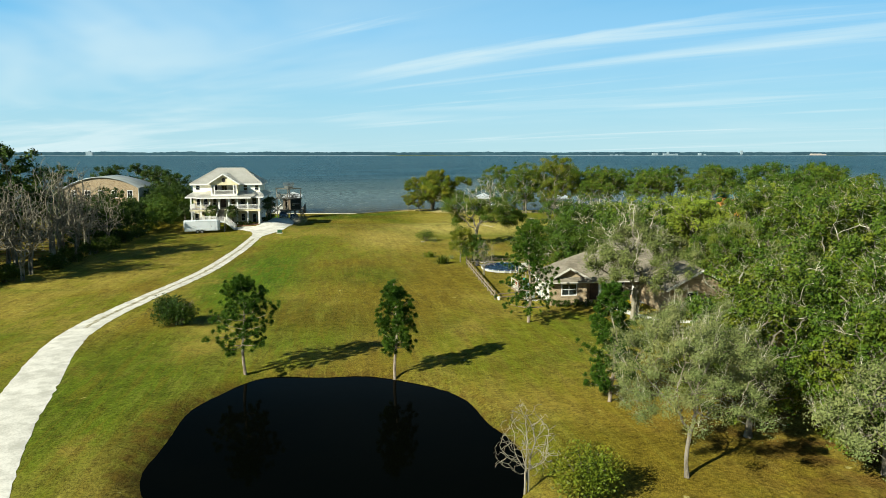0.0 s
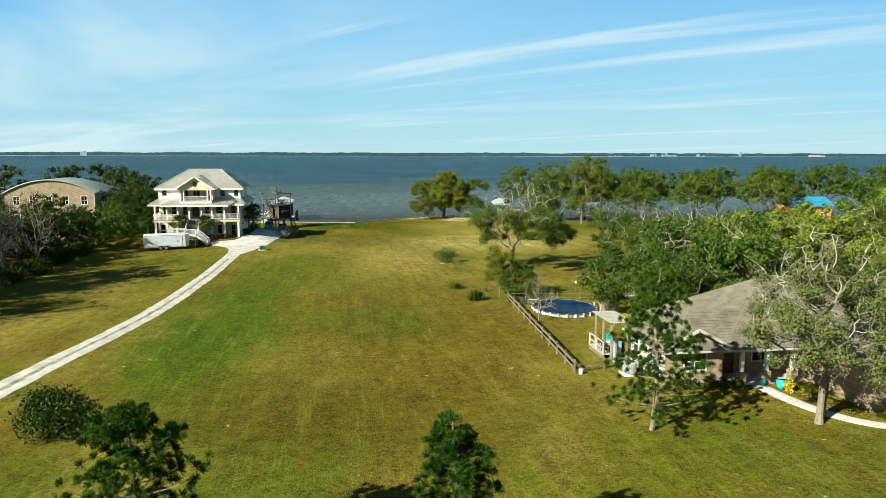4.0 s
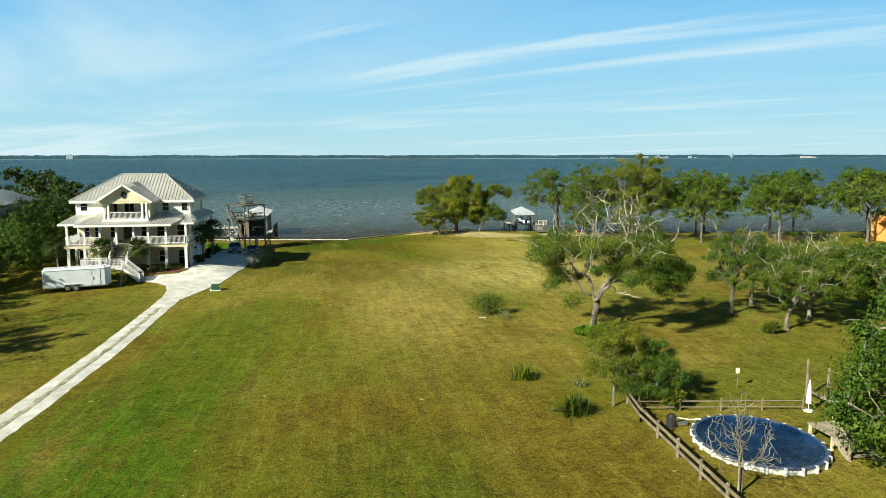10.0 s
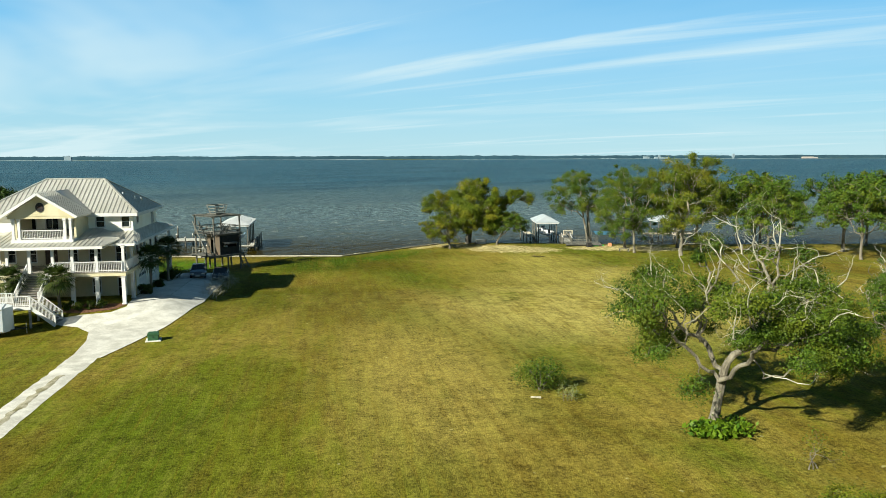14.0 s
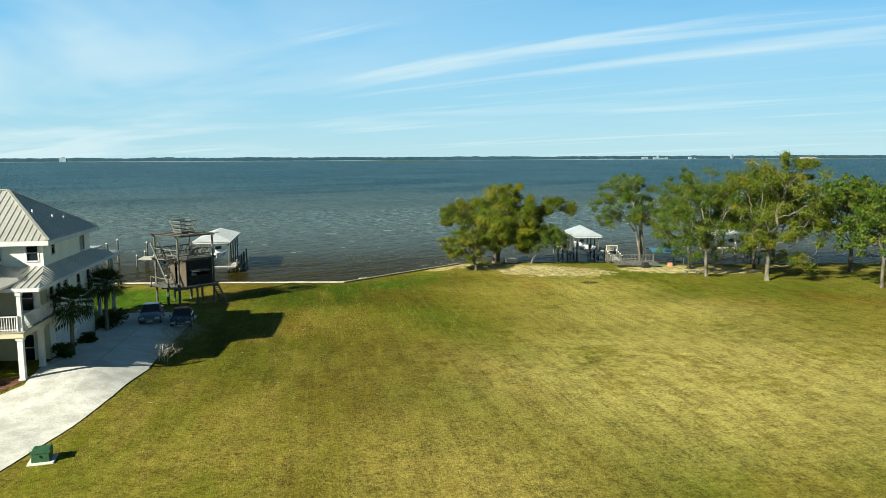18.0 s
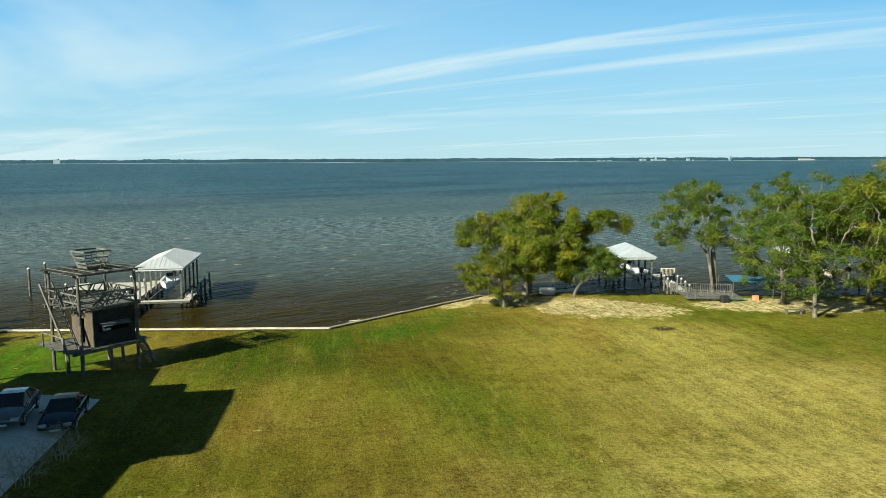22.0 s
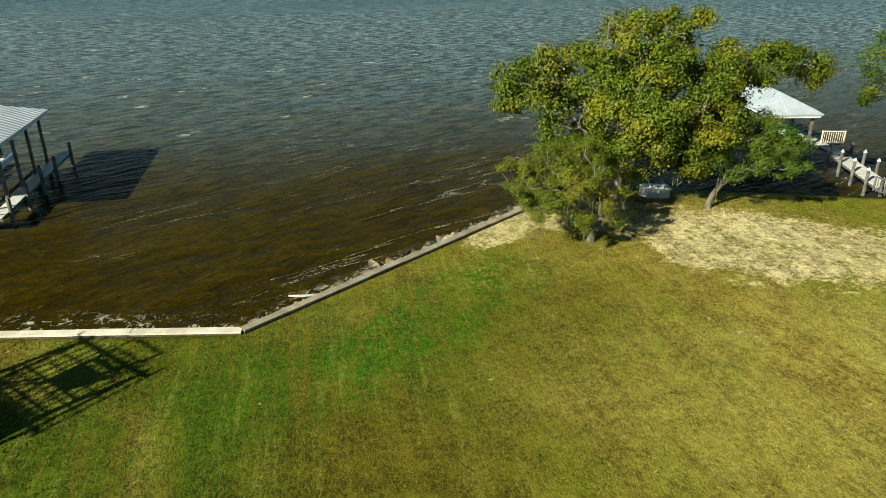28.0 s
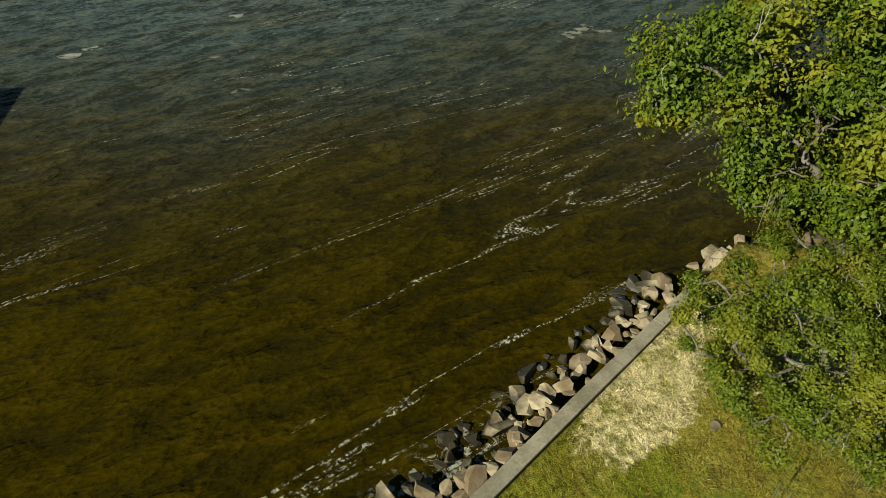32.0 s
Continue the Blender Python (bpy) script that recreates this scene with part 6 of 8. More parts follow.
def car(at, turn, paint, label):
    """A four-door saloon: body swept from side profiles, cabin, wheels, lamps."""
    x, y = at
    c = thing("car", (x, y, gz(x, y) + 0.06), label, "car", "cars parked beside the house", turn)
    prof = [(-2.3, 0.42), (-2.34, 0.70), (-2.2, 0.92), (-1.55, 0.98), (1.0, 0.95), (1.9, 0.82), (2.28, 0.66), (2.32, 0.42), (1.8, 0.26), (-1.8, 0.26)]
    S = Solid()
    n = len(prof)
    lay = []
    slices = ((-0.84, 0.72), (-0.89, 0.86), (-0.88, 0.95), (-0.66, 1.03), (0.0, 1.07), (0.66, 1.03), (0.88, 0.95), (0.89, 0.86), (0.84, 0.72))
    for w, k in slices:
        lay += [(px * (1 - 0.07 * (abs(w) / 0.89) ** 4), w, 0.6 + (pz - 0.6) * k) for px, pz in prof]
    m_ = len(slices)
    f = [tuple(range(n)), tuple(range(m_ * n - 1, (m_ - 1) * n - 1, -1))] + [(k * n + i, (k + 1) * n + i, (k + 1) * n + (i + 1) % n, k * n + (i + 1) % n) for k in range(m_ - 1) for i in range(n)]
    S.add(lay, f)
    S.out("body", paint, c, "", True)
    cab = [(-1.75, 0.96), (-1.15, 1.40), (0.05, 1.45), (1.05, 0.95)]
    G = Solid()
    G.add([(px, s * (0.80 if i in (0, 3) else 0.62), pz) for s in (-1, 1) for i, (px, pz) in enumerate(cab)], [(3, 2, 1, 0), (4, 5, 6, 7), (0, 1, 5, 4), (1, 2, 6, 5), (2, 3, 7, 6)])
    G.out("glazing", M["glass"], c, "dark tinted car windows")
    R = Solid().add([(px, s * 0.63, pz + 0.012) for s in (-1, 1) for px, pz in ((-1.12, 1.40), (-0.5, 1.45), (0.05, 1.45))] + [(px, s * 0.63, pz - 0.02) for s in (-1, 1) for px, pz in ((-1.12, 1.40), (-0.5, 1.45), (0.05, 1.45))], [(0, 1, 4, 3), (1, 2, 5, 4), (9, 10, 7, 6), (10, 11, 8, 7), (0, 6, 7, 1), (1, 7, 8, 2), (4, 10, 9, 3), (5, 11, 10, 4), (0, 3, 9, 6), (2, 8, 11, 5)])
    R.out("roof", paint, c)
    for s in (-1, 1):
        for a, b, w in (((-0.40, s * 0.64, 1.44), (-0.40, s * 0.81, 0.96), 0.05), ((0.06, s * 0.63, 1.44), (1.06, s * 0.80, 0.95), 0.05), ((-1.14, s * 0.63, 1.40), (-1.76, s * 0.80, 0.96), 0.06)):
            Solid().bar(a, b, w).out("pillar", paint, c)
    for px in (-1.42, 1.38):
        for s in (-0.80, 0.80):
            wheel(c, pose(px, s, 0.32), 0.32, 0.21)
    for s in (-0.62, 0.62):
        Solid().soft(2.18, 2.33, s - 0.2, s + 0.2, 0.60, 0.74, 0.03).out("headlight", M["chrome"], c)
        Solid().soft(-2.36, -2.22, s - 0.2, s + 0.2, 0.66, 0.82, 0.03).out("tail_light", M["lamp_red"], c)
        Solid().soft(0.75, 0.93, s * 1.55 - 0.09, s * 1.55 + 0.09, 0.96, 1.08, 0.02).out("mirror", paint, c)
    Solid().box(2.3, 2.35, -0.4, 0.4, 0.42, 0.56).out("grille", M["black"], c)
    Solid().box(2.34, 2.355, -0.26, 0.26, 0.34, 0.46).out("plate", M["white"], c)
    return c


car((-14.25, 171.9), -83, M["car_grey"], "pale silver saloon car parked on the concrete")
car((-11.75, 172.3), -84, M["car_blue"], "slate blue saloon car parked at the grass edge")

# ---- stilted lookout hut ----
FORT = pose(-13.9, 182.6, gz(-13.9, 184.5), 0, 0, 43.8)
ft = thing("lookout_hut", (0, 0, 0), "weathered wooden lookout hut on stilts with crow's nest", "hut")
ft.matrix_world = FORT
W4, DK, UP, RF = 4.2, 2.05, 5.0, 7.35
fr = random.Random(5)
for u in (0.0, 2.1, W4):
    for v in (0.0, 2.1, W4):
        if (u, v) == (2.1, 2.1):
            continue
        tall = RF if u in (0.0, W4) and v in (0.0, W4) else DK
        Solid().tube([(u, v, -0.4), (u + fr.uniform(-0.05, 0.05), v, tall * 0.5), (u, v, tall + 0.1)], [0.13, 0.12, 0.11], 9).out("post", M["piling"], ft)
for v in (-0.12, W4 / 2, W4 + 0.12):
    Solid().bar((-0.7, v, DK - 0.14), (W4 + 0.5, v, DK - 0.14), 0.08, 0.26).out("deck_beam", M["weathered"], ft)
nb = 34
for i in range(nb):
    v = -0.45 + i * (W4 + 0.9) / nb
    Solid().box(-1.0 + fr.uniform(-0.15, 0.1), W4 + 0.7 + fr.uniform(-0.1, 0.2), v, v + 0.13, DK, DK + 0.04).out("deck_board", M["weathered"], ft)
hut0, hut1, hv0, hv1 = 0.95, 4.1, 0.05, 3.1
front = wall_x(hut0, hut1, hv0, DK + 0.04, UP - 0.1, [(1.35, 3.65, DK + 1.05, DK + 1.65)], 0.08)
front.out("front_wall", M["dark_boards"], ft, "dark board wall with a long window slot")
for i in range(13):
    u = hut0 + i * 0.25
    if not 1.2 < u < 3.6:
        Solid().box(u, u + 0.02, hv0 - 0.012, hv0, DK + 0.04, UP - 0.12).out("batten", M["dark_boards"], ft)
S = wall_x(hv0 + 0.1, hv1, 0, DK + 0.04, UP - 0.1, [(1.3, 2.1, DK + 0.04, DK + 2.0)], 0.08)
S.v = [(hut0 + p[1], p[0], p[2]) for p in S.v]
S.out("side_wall", M["tan_boards"], ft, "bare tan plywood side wall with doorway")
Solid().box(hut1 - 0.08, hut1, hv0 + 0.1, hv1, DK + 0.04, UP - 0.1).out("side_wall", M["dark_boards"], ft)
Solid().box(hut0 + 0.08, hut1 - 0.08, hv1 - 0.08, hv1, DK + 0.04, UP - 0.1).out("back_wall", M["dark_boards"], ft)
for a, b in ((1.4, 2.5), (2.55, 3.6)):
    Solid().add([(a, -0.45, DK + 1.50), (b, -0.45, DK + 1.50), (b, 0.03, DK + 1.70), (a, 0.03, DK + 1.70), (a, -0.45, DK + 1.53), (b, -0.45, DK + 1.53), (b, 0.03, DK + 1.73), (a, 0.03, DK + 1.73)], [(0, 1, 2, 3), (7, 6, 5, 4), (0, 4, 5, 1), (1, 5, 6, 2), (2, 6, 7, 3), (3, 7, 4, 0)]).out("shutter", M["weathered"], ft, "propped open board shutter")
Solid().box(1.9, 2.3, 0.2, 0.5, DK + 1.06, DK + 1.2).box(1.75, 1.85, 0.2, 0.4, DK + 1.06, DK + 1.3).out("window_bench", M["white"], ft, "white items on the sill")
nb = 30
for i in range(nb):
    v = -0.3 + i * (W4 + 0.5) / nb
    Solid().box(-0.35 + fr.uniform(-0.25, 0.1) + (0.9 if v < 1.2 else 0), W4 + 0.3 + fr.uniform(-0.1, 0.15), v, v + 0.125, UP - 0.06, UP - 0.02).out("upper_board", M["weathered"], ft)
for v in (0.0, W4):
    Solid().bar((-0.4, v, UP - 0.17), (W4 + 0.4, v, UP - 0.17), 0.07, 0.22).out("upper_beam", M["weathered"], ft)
Solid().box(0.2, hut0 + 0.5, -0.42, 0.0, UP - 0.20, UP - 0.10).out("shelf", M["tan_boards"], ft)
corners = ((0, 0), (W4, 0), (W4, W4), (0, W4))
for (u0, v0), (u1, v1) in zip(corners, corners[1:] + corners[:1]):
    for h in (0.35, 0.95):
        Solid().bar((u0, v0, UP + h), (u1, v1, UP + h + fr.uniform(-0.05, 0.05)), 0.05, 0.09).out("rail", M["weathered"], ft)
    for i in range(10):
        t0, t1 = fr.random() * 0.8, 0
        t1 = t0 + fr.uniform(0.1, 0.28)
        a = (u0 + (u1 - u0) * t0, v0 + (v1 - v0) * t0, UP + 0.02)
        b = (u0 + (u1 - u0) * min(1, t1), v0 + (v1 - v0) * min(1, t1), UP + 0.98)
        if fr.random() < 0.5:
            a, b = (a[0], a[1], b[2]), (b[0], b[1], a[2])
        Solid().bar(a, b, 0.055, 0.075).out("lattice_stick", M["weathered"], ft)
for (u0, v0), (u1, v1) in zip(corners, corners[1:] + corners[:1]):
    Solid().bar((u0 - (u1 - u0) * 0.08, v0 - (v1 - v0) * 0.08, RF), (u1 + (u1 - u0) * 0.08, v1 + (v1 - v0) * 0.08, RF), 0.07, 0.16).out("roof_beam", M["weathered"], ft)
for i in range(13):
    v = -0.3 + i * 0.4
    Solid().bar((-0.45 + fr.uniform(-0.2, 0.2), v + fr.uniform(-0.08, 0.08), RF + 0.11), (W4 + 0.4 + fr.uniform(-0.3, 0.3), v + fr.uniform(-0.08, 0.08), RF + 0.11), 0.10, 0.05).out("rafter", M["weathered"], ft)
for i in range(5):
    u = 0.2 + i * 0.95
    Solid().bar((u, -0.4, RF + 0.16), (u + fr.uniform(-0.3, 0.3), W4 + 0.35, RF + 0.16), 0.09, 0.04).out("roof_slat", M["weathered"], ft)
# crow's nest, flaring upwards
nc = (2.1, 2.0)
lo, hi, z0, z1 = 0.62, 0.98, RF + 0.2, RF + 1.5
Solid().box(nc[0] - lo, nc[0] + lo, nc[1] - lo, nc[1] + lo, z0, z0 + 0.16).out("nest_floor", M["weathered"], ft)
for sx_, sy_ in ((-1, -1), (1, -1), (1, 1), (-1, 1)):
    Solid().bar((nc[0] + sx_ * lo, nc[1] + sy_ * lo, z0), (nc[0] + sx_ * hi, nc[1] + sy_ * hi, z1), 0.07, 0.12).out("nest_post", M["weathered"], ft)
for h in (0.3, 0.62, 0.97):
    k = lo + (hi - lo) * h
    q = [(nc[0] + a * k, nc[1] + b * k, z0 + (z1 - z0) * h) for a, b in ((-1, -1), (1, -1), (1, 1), (-1, 1))]
    for a, b in zip(q, q[1:] + q[:1]):
        Solid().bar(a, b, 0.04, 0.12 if h > 0.9 else 0.09).out("nest_rail", M["weathered"], ft)
for a in (-0.3, 0.3):
    Solid().bar((nc[0] + a, nc[1] - lo, z0), (nc[0] + a * 1.5, nc[1] - hi, z1), 0.04, 0.10).out("nest_slat", M["weathered"], ft)


def ladder(parent, a, b, w, n, side, mat="weathered"):
    a, b, s = Vector(a), Vector(b), Vector(side)
    for k in (-0.5, 0.5):
        Solid().bar(a + s * w * k, b + s * w * k, 0.08, 0.17).out("ladder_rail", M[mat], parent)
    for i in range(1, n):
        q = a + (b - a) * i / n
        Solid().bar(q - s * w * 0.5, q + s * w * 0.5, 0.20, 0.045).out("rung", M[mat], parent)


ladder(ft, (-0.35, 0.5, DK + 0.05), (-0.75, 3.0, UP + 1.7), 0.85, 12, (1, 0, 0))
ladder(ft, (W4 + 1.5, 0.6, -0.1), (W4 + 0.45, 0.6, DK), 1.1, 9, (0, 1, 0))
Solid().bar((-0.95, 0.5, DK + 1.0), (-0.95, 3.6, DK + 1.0), 0.05, 0.09).bar((-0.95, 0.5, DK), (-0.95, 0.5, DK + 1.05), 0.08).bar((-0.95, 3.6, DK), (-0.95, 3.6, DK + 1.05), 0.08).out("deck_rail", M["weathered"], ft)
M["rope_green"] = plain("green_hose", (0.05, 0.35, 0.18), (0.08, 0.45, 0.25), 4, 0.5, 0, 0, 0)
hose = Solid().tube([(-0.05, 2.1, DK), (-0.2, 2.05, 0.9), (-0.25, 1.9, 0.1), (0.3, 1.2, 0.04), (0.9, 0.6, 0.05), (0.4, 0.3, 0.05)], [0.025] * 6, 6)
hs = hose.out("garden_hose", M["rope_green"])
hs.matrix_world = FORT
tagged(hs, "green garden hose hanging from the hut's deck", "hose")


# ---- docks and boathouses ----
def planks(parent, a, b, w, z, mat="dock_white", board=0.26):
    """A boardwalk from a to b: stringers below and boards across."""
    a, b = Vector((*a, z)), Vector((*b, z))
    d = b - a
    s = d.normalized().cross(Vector((0, 0, 1)))
    for k in (-0.4, 0.4):
        Solid().bar(a + s * w * k - Vector((0, 0, 0.13)), b + s * w * k - Vector((0, 0, 0.13)), 0.08, 0.2).out("stringer", M["piling"], parent)
    n = max(1, int(d.length / board))
    for i in range(n):
        q = a + d * (i + 0.5) / n
        Solid().bar(q - s * w / 2, q + s * w / 2, board * 0.93, 0.05).out("dock_board", M[mat], parent)


def piling(parent, x, y, top, r=0.13, cap=False, label=""):
    p = Solid().tube([(x, y, SEA - 2.2), (x, y, (SEA + top) / 2), (x, y, top)], [r * 1.05, r, r * 0.95], 9).out("piling", M["piling"], parent, label)
    if cap:
        Solid().tube([(x, y, top), (x, y, top + 0.04), (x, y, top + 0.22)], [r * 1.2, r * 1.2, 0.01], 9).out("cap", M["white"], p)


def hip_roof(parent, x0, x1, y0, y1, z, rise, mat="tin", label="bright tin hip roof", posts=(), zb=-2.6, turn_long="y"):
    if turn_long == "y":
        k = (x1 - x0) / 2
        a, b = ((x0 + x1) / 2, y0 + k, z + rise), ((x0 + x1) / 2, y1 - k, z + rise)
        polys = [((x0, y0, z), (x1, y0, z), a), ((x1, y0, z), (x1, y1, z), b, a), ((x1, y1, z), (x0, y1, z), b), ((x0, y1, z), (x0, y0, z), a, b)]
    r = sheet(polys, 0.10).out("roof", M[mat], parent, label)
    for p in polys:
        seams(r, p, 0.5, 0.03, 0.02, mat)
    S = Solid()
    for (xa, ya), (xb, yb) in (((x0, y0), (x1, y0)), ((x1, y0), (x1, y1)), ((x1, y1), (x0, y1)), ((x0, y1), (x0, y0))):
        Solid().bar((xa + 0.15 * (1 if xa == x0 else -1), ya + 0.15 * (1 if ya == y0 else -1), z - 0.2), (xb + 0.15 * (1 if xb == x0 else -1), yb + 0.15 * (1 if yb == y0 else -1), z - 0.2), 0.08, 0.22).out("header_beam", M["white"], parent)
    for px, py in posts:
        Solid().box(px - 0.09, px + 0.09, py - 0.09, py + 0.09, zb, z - 0.1).out("roof_post", M["piling"], parent)
    return r


def motor_boat(at, z, turn, label, length=6.2, name="motor_boat"):
    """An open white boat: hull lofted from sections, cockpit, console, engine."""
    b = thing(name, (*at, z), label, "boat", turn=turn)
    xs_ = np.linspace(-length / 2, length / 2, 9)
    v, f = [], []
    for i, x in enumerate(xs_):
        t = i / 8
        w = 1.12 * (1 - max(0, (t - 0.45) / 0.55) ** 2.2) + 0.02
        keel, sheer = -0.45 + 0.55 * max(0, (t - 0.6) / 0.4) ** 2, 0.45 + 0.25 * t * t
        v += [(x, -w, sheer), (x, -w * 0.85, 0.0), (x, 0, keel), (x, w * 0.85, 0.0), (x, w, sheer), (x, w * 0.80, sheer), (x, w * 0.74, 0.05), (x, -w * 0.74, 0.05), (x, -w * 0.80, sheer)]
    k = 9
    f = [(i * k + j, i * k + (j + 1) % k, (i + 1) * k + (j + 1) % k, (i + 1) * k + j) for i in range(8) for j in range(k)] + [tuple(range(k))[::-1]]
    link("hull", v, f, M["boat_white"], b)
    link("foredeck", [(length * 0.22, -0.85, 0.56), (length * 0.22, 0.85, 0.56), (length * 0.47, 0.25, 0.70), (length * 0.5, 0, 0.74), (length * 0.47, -0.25, 0.70)], [(0, 1, 2, 3, 4)], M["boat_white"], b)
    Solid().soft(-0.5, 0.3, -0.4, 0.4, 0.05, 0.95, 0.08).out("console", M["boat_white"], b)
    Solid().add([(0.3, -0.4, 0.95), (0.3, 0.4, 0.95), (0.05, 0.36, 1.35), (0.05, -0.36, 1.35)], [(0, 1, 2, 3)]).out("windscreen", M["glass"], b)
    Solid().soft(-1.5, -1.0, -0.5, 0.5, 0.05, 0.6, 0.08).out("seat", M["boat_white"], b)
    Solid().soft(-length / 2 - 0.45, -length / 2 - 0.05, -0.22, 0.22, 0.2, 0.95, 0.08).box(-length / 2 - 0.3, -length / 2 - 0.15, -0.06, 0.06, -0.6, 0.2).out("outboard_engine", M["black"], b)
    return b


bh = thing("boathouse", (-15, 219, SEA), "open boathouse with white tin roof on dark pilings", "boathouse")
bh.matrix_world = Matrix.Identity(4)
ps = [(x, y) for x in (-17.2, -12.8) for y in (213.3, 216.0, 218.7, 221.4, 224.1)]
hip_roof(bh, -17.7, -12.3, 212.6, 225.2, 1.0, 1.05, posts=ps, label="white tin hip roof")
for x, y in ps:
    piling(bh, x, y, -2.55, 0.14)
DZ = -2.6
planks(bh, (-12.1, 212.4), (-12.1, 226.2), 0.8, DZ)
planks(bh, (-17.7, 212.2), (-11.7, 212.2), 0.7, DZ)
planks(bh, (-18.2, 197.6), (-18.2, 226.4), 1.3, DZ)
for y in (213.0, 216.0, 219.0, 222.0, 225.8):
    piling(bh, -11.6, y, -1.7, 0.13)
for y in (200.5, 204, 207.5, 211, 215, 219, 223):
    piling(bh, -18.95, y, -1.95, 0.12, True)
    piling(bh, -17.5, y, -2.5, 0.12)
for x in (-16.6, -13.4):
    Solid().bar((x, 214.2, DZ - 0.35), (x, 224.0, DZ - 0.35), 0.12, 0.2).out("boat_bunk", M["piling"], bh)
motor_boat((-15.0, 218.6), -1.75, -86, "white open motor boat on the boathouse lift", 7.0)
low = thing("dock_platform", (-22, 222, SEA), "wide bleached dock platform on capped pilings", "dock")
low.matrix_world = Matrix.Identity(4)
planks(low, (-18.9, 223.2), (-27.6, 223.6), 4.6, DZ)
for x, y in ((-19.6, 220.7), (-22.2, 220.7), (-24.8, 220.8), (-27.4, 221.0), (-27.4, 226.1), (-24.4, 226.0), (-21.2, 225.9)):
    piling(low, x, y, -1.9, 0.13, True)
for x, y, zt in ((-32.4, 223.7, -0.25), (-31.6, 226.7, 0.0), (-27.8, 229.5, -0.8)):
    p = thing("mooring_pile", (x, y, SEA), "lone mooring pile with a white cap", "piling", "mooring piles")
    p.matrix_world = Matrix.Identity(4)
    piling(p, x, y, zt, 0.15, True)

b2h = thing("boathouse", (43.5, 220, SEA), "grey tin-roofed boathouse at the end of a walkway", "boathouse")
b2h.matrix_world = Matrix.Identity(4)
M["tin_grey"] = plain("dull_tin_roof", (0.34, 0.38, 0.40), (0.44, 0.48, 0.50), 0.6, 0.5, 0.2, 0.03, 0.003)
ps = [(x, y) for x in (41.7, 45.2) for y in (217.6, 220.6, 223.6, 226.2)]
hip_roof(b2h, 41.2, 45.7, 217.0, 226.8, 0.12, 1.1, "tin_grey", "dull grey tin hip roof", posts=ps)
for x, y in ps:
    piling(b2h, x, y, -2.55, 0.14)
# the covered slip lies askew of the walkway
for o in list(b2h.children):
    o.matrix_local = Matrix.Translation((41.2, 217.0, 0)) @ Matrix.Rotation(radians(-9), 4, "Z") @ Matrix.Translation((-41.2, -217.0, 0))
planks(b2h, (40.4, 217.0), (41.8, 226.0), 1.2, DZ, "pale_wood")
planks(b2h, (47.6, 224.0), (46.4, 214.0), 1.0, DZ)
planks(b2h, (46.2, 214.6), (43.8, 206.0), 1.3, DZ)
for i in range(5):
    t = i / 4
    piling(b2h, 46.95 - 2.4 * t, 214.2 - 8.4 * t, -1.75, 0.11, True)
    piling(b2h, 45.4 - 2.4 * t, 214.6 - 8.4 * t, -1.75, 0.11, True)
for i in range(4):
    piling(b2h, 40.0, 217 + i * 2.4, -2.2, 0.11, True)
railing(b2h, (46.9, 217.6, DZ), (48.6, 217.2, DZ), 1.0, 0.16, "pale_wood", "fence_panel")
motor_boat((43.4, 219.6), -2.1, 95, "dark shaded boat under the grey roof", 5.6)

b3h = thing("boathouse", (67, 222, SEA), "distant small boathouse with blue-grey roof", "boathouse")
b3h.matrix_world = Matrix.Identity(4)
ps = [(x, y) for x in (68.0, 71.5) for y in (220.2, 224.0)]
hip_roof(b3h, 67.5, 72.0, 219.8, 224.6, -0.2, 1.1, "tin_grey", "blue-grey tin roof", posts=ps)
for x, y in ps:
    piling(b3h, x, y, -2.55, 0.14)
planks(b3h, (64, 219), (74, 217.4), 1.4, DZ, "pale_wood")
planks(b3h, (70, 218), (66.6, 199.2), 1.3, DZ, "pale_wood")
for i in range(6):
    piling(b3h, 63.6 + 2.1 * i, 218.4 - 0.3 * i, -1.8, 0.11, True)
for i in range(6):
    piling(b3h, 69.2 - 0.55 * i, 216 - 3.0 * i, -1.8, 0.11)

dk = thing("shore_deck", (45, 203, -2.7), "grey timber deck with railings at the shore", "deck")
dk.matrix_world = Matrix.Identity(4)
planks(dk, (42.6, 203.7), (48.6, 202.2), 4.0, -2.45, "weathered", 0.2)
for a, b in (((42.4, 206.2), (43.0, 201.6)), ((43.0, 201.5), (46.0, 200.9)), ((42.6, 205.8), (48.8, 204.2))):
    railing(dk, (*a, -2.42), (*b, -2.42), 0.95, 0.2, "weathered")
M["tarp"] = plain("blue_tarpaulin", (0.03, 0.11, 0.18), (0.05, 0.16, 0.25), 1.5, 0.6, 0, 0.2, 0.02)
cn = thing("canopy", (49.6, 203.5, -2.7), "blue tarpaulin canopy over shore clutter", "canopy")
cn.matrix_world = Matrix.Identity(4)
sheet([((47.4, 201.6, -0.7), (51.8, 200.6, -0.75), (52.2, 203.0, -0.35), (47.9, 204.2, -0.35)), ((47.9, 204.2, -0.35), (52.2, 203.0, -0.35), (52.6, 205.4, -0.8), (48.4, 206.4, -0.8))], 0.03).out("cover", M["tarp"], cn)
for x, y in ((47.5, 201.7), (51.7, 200.7), (48.4, 206.3), (52.5, 205.3)):
    Solid().cyl(x, y, -2.75, -0.74, 0.05, n=8).out("pole", M["piling"], cn)
M["lime"] = plain("bright_green_plastic", (0.05, 0.42, 0.08), (0.08, 0.50, 0.12), 3, 0.4, 0, 0, 0)
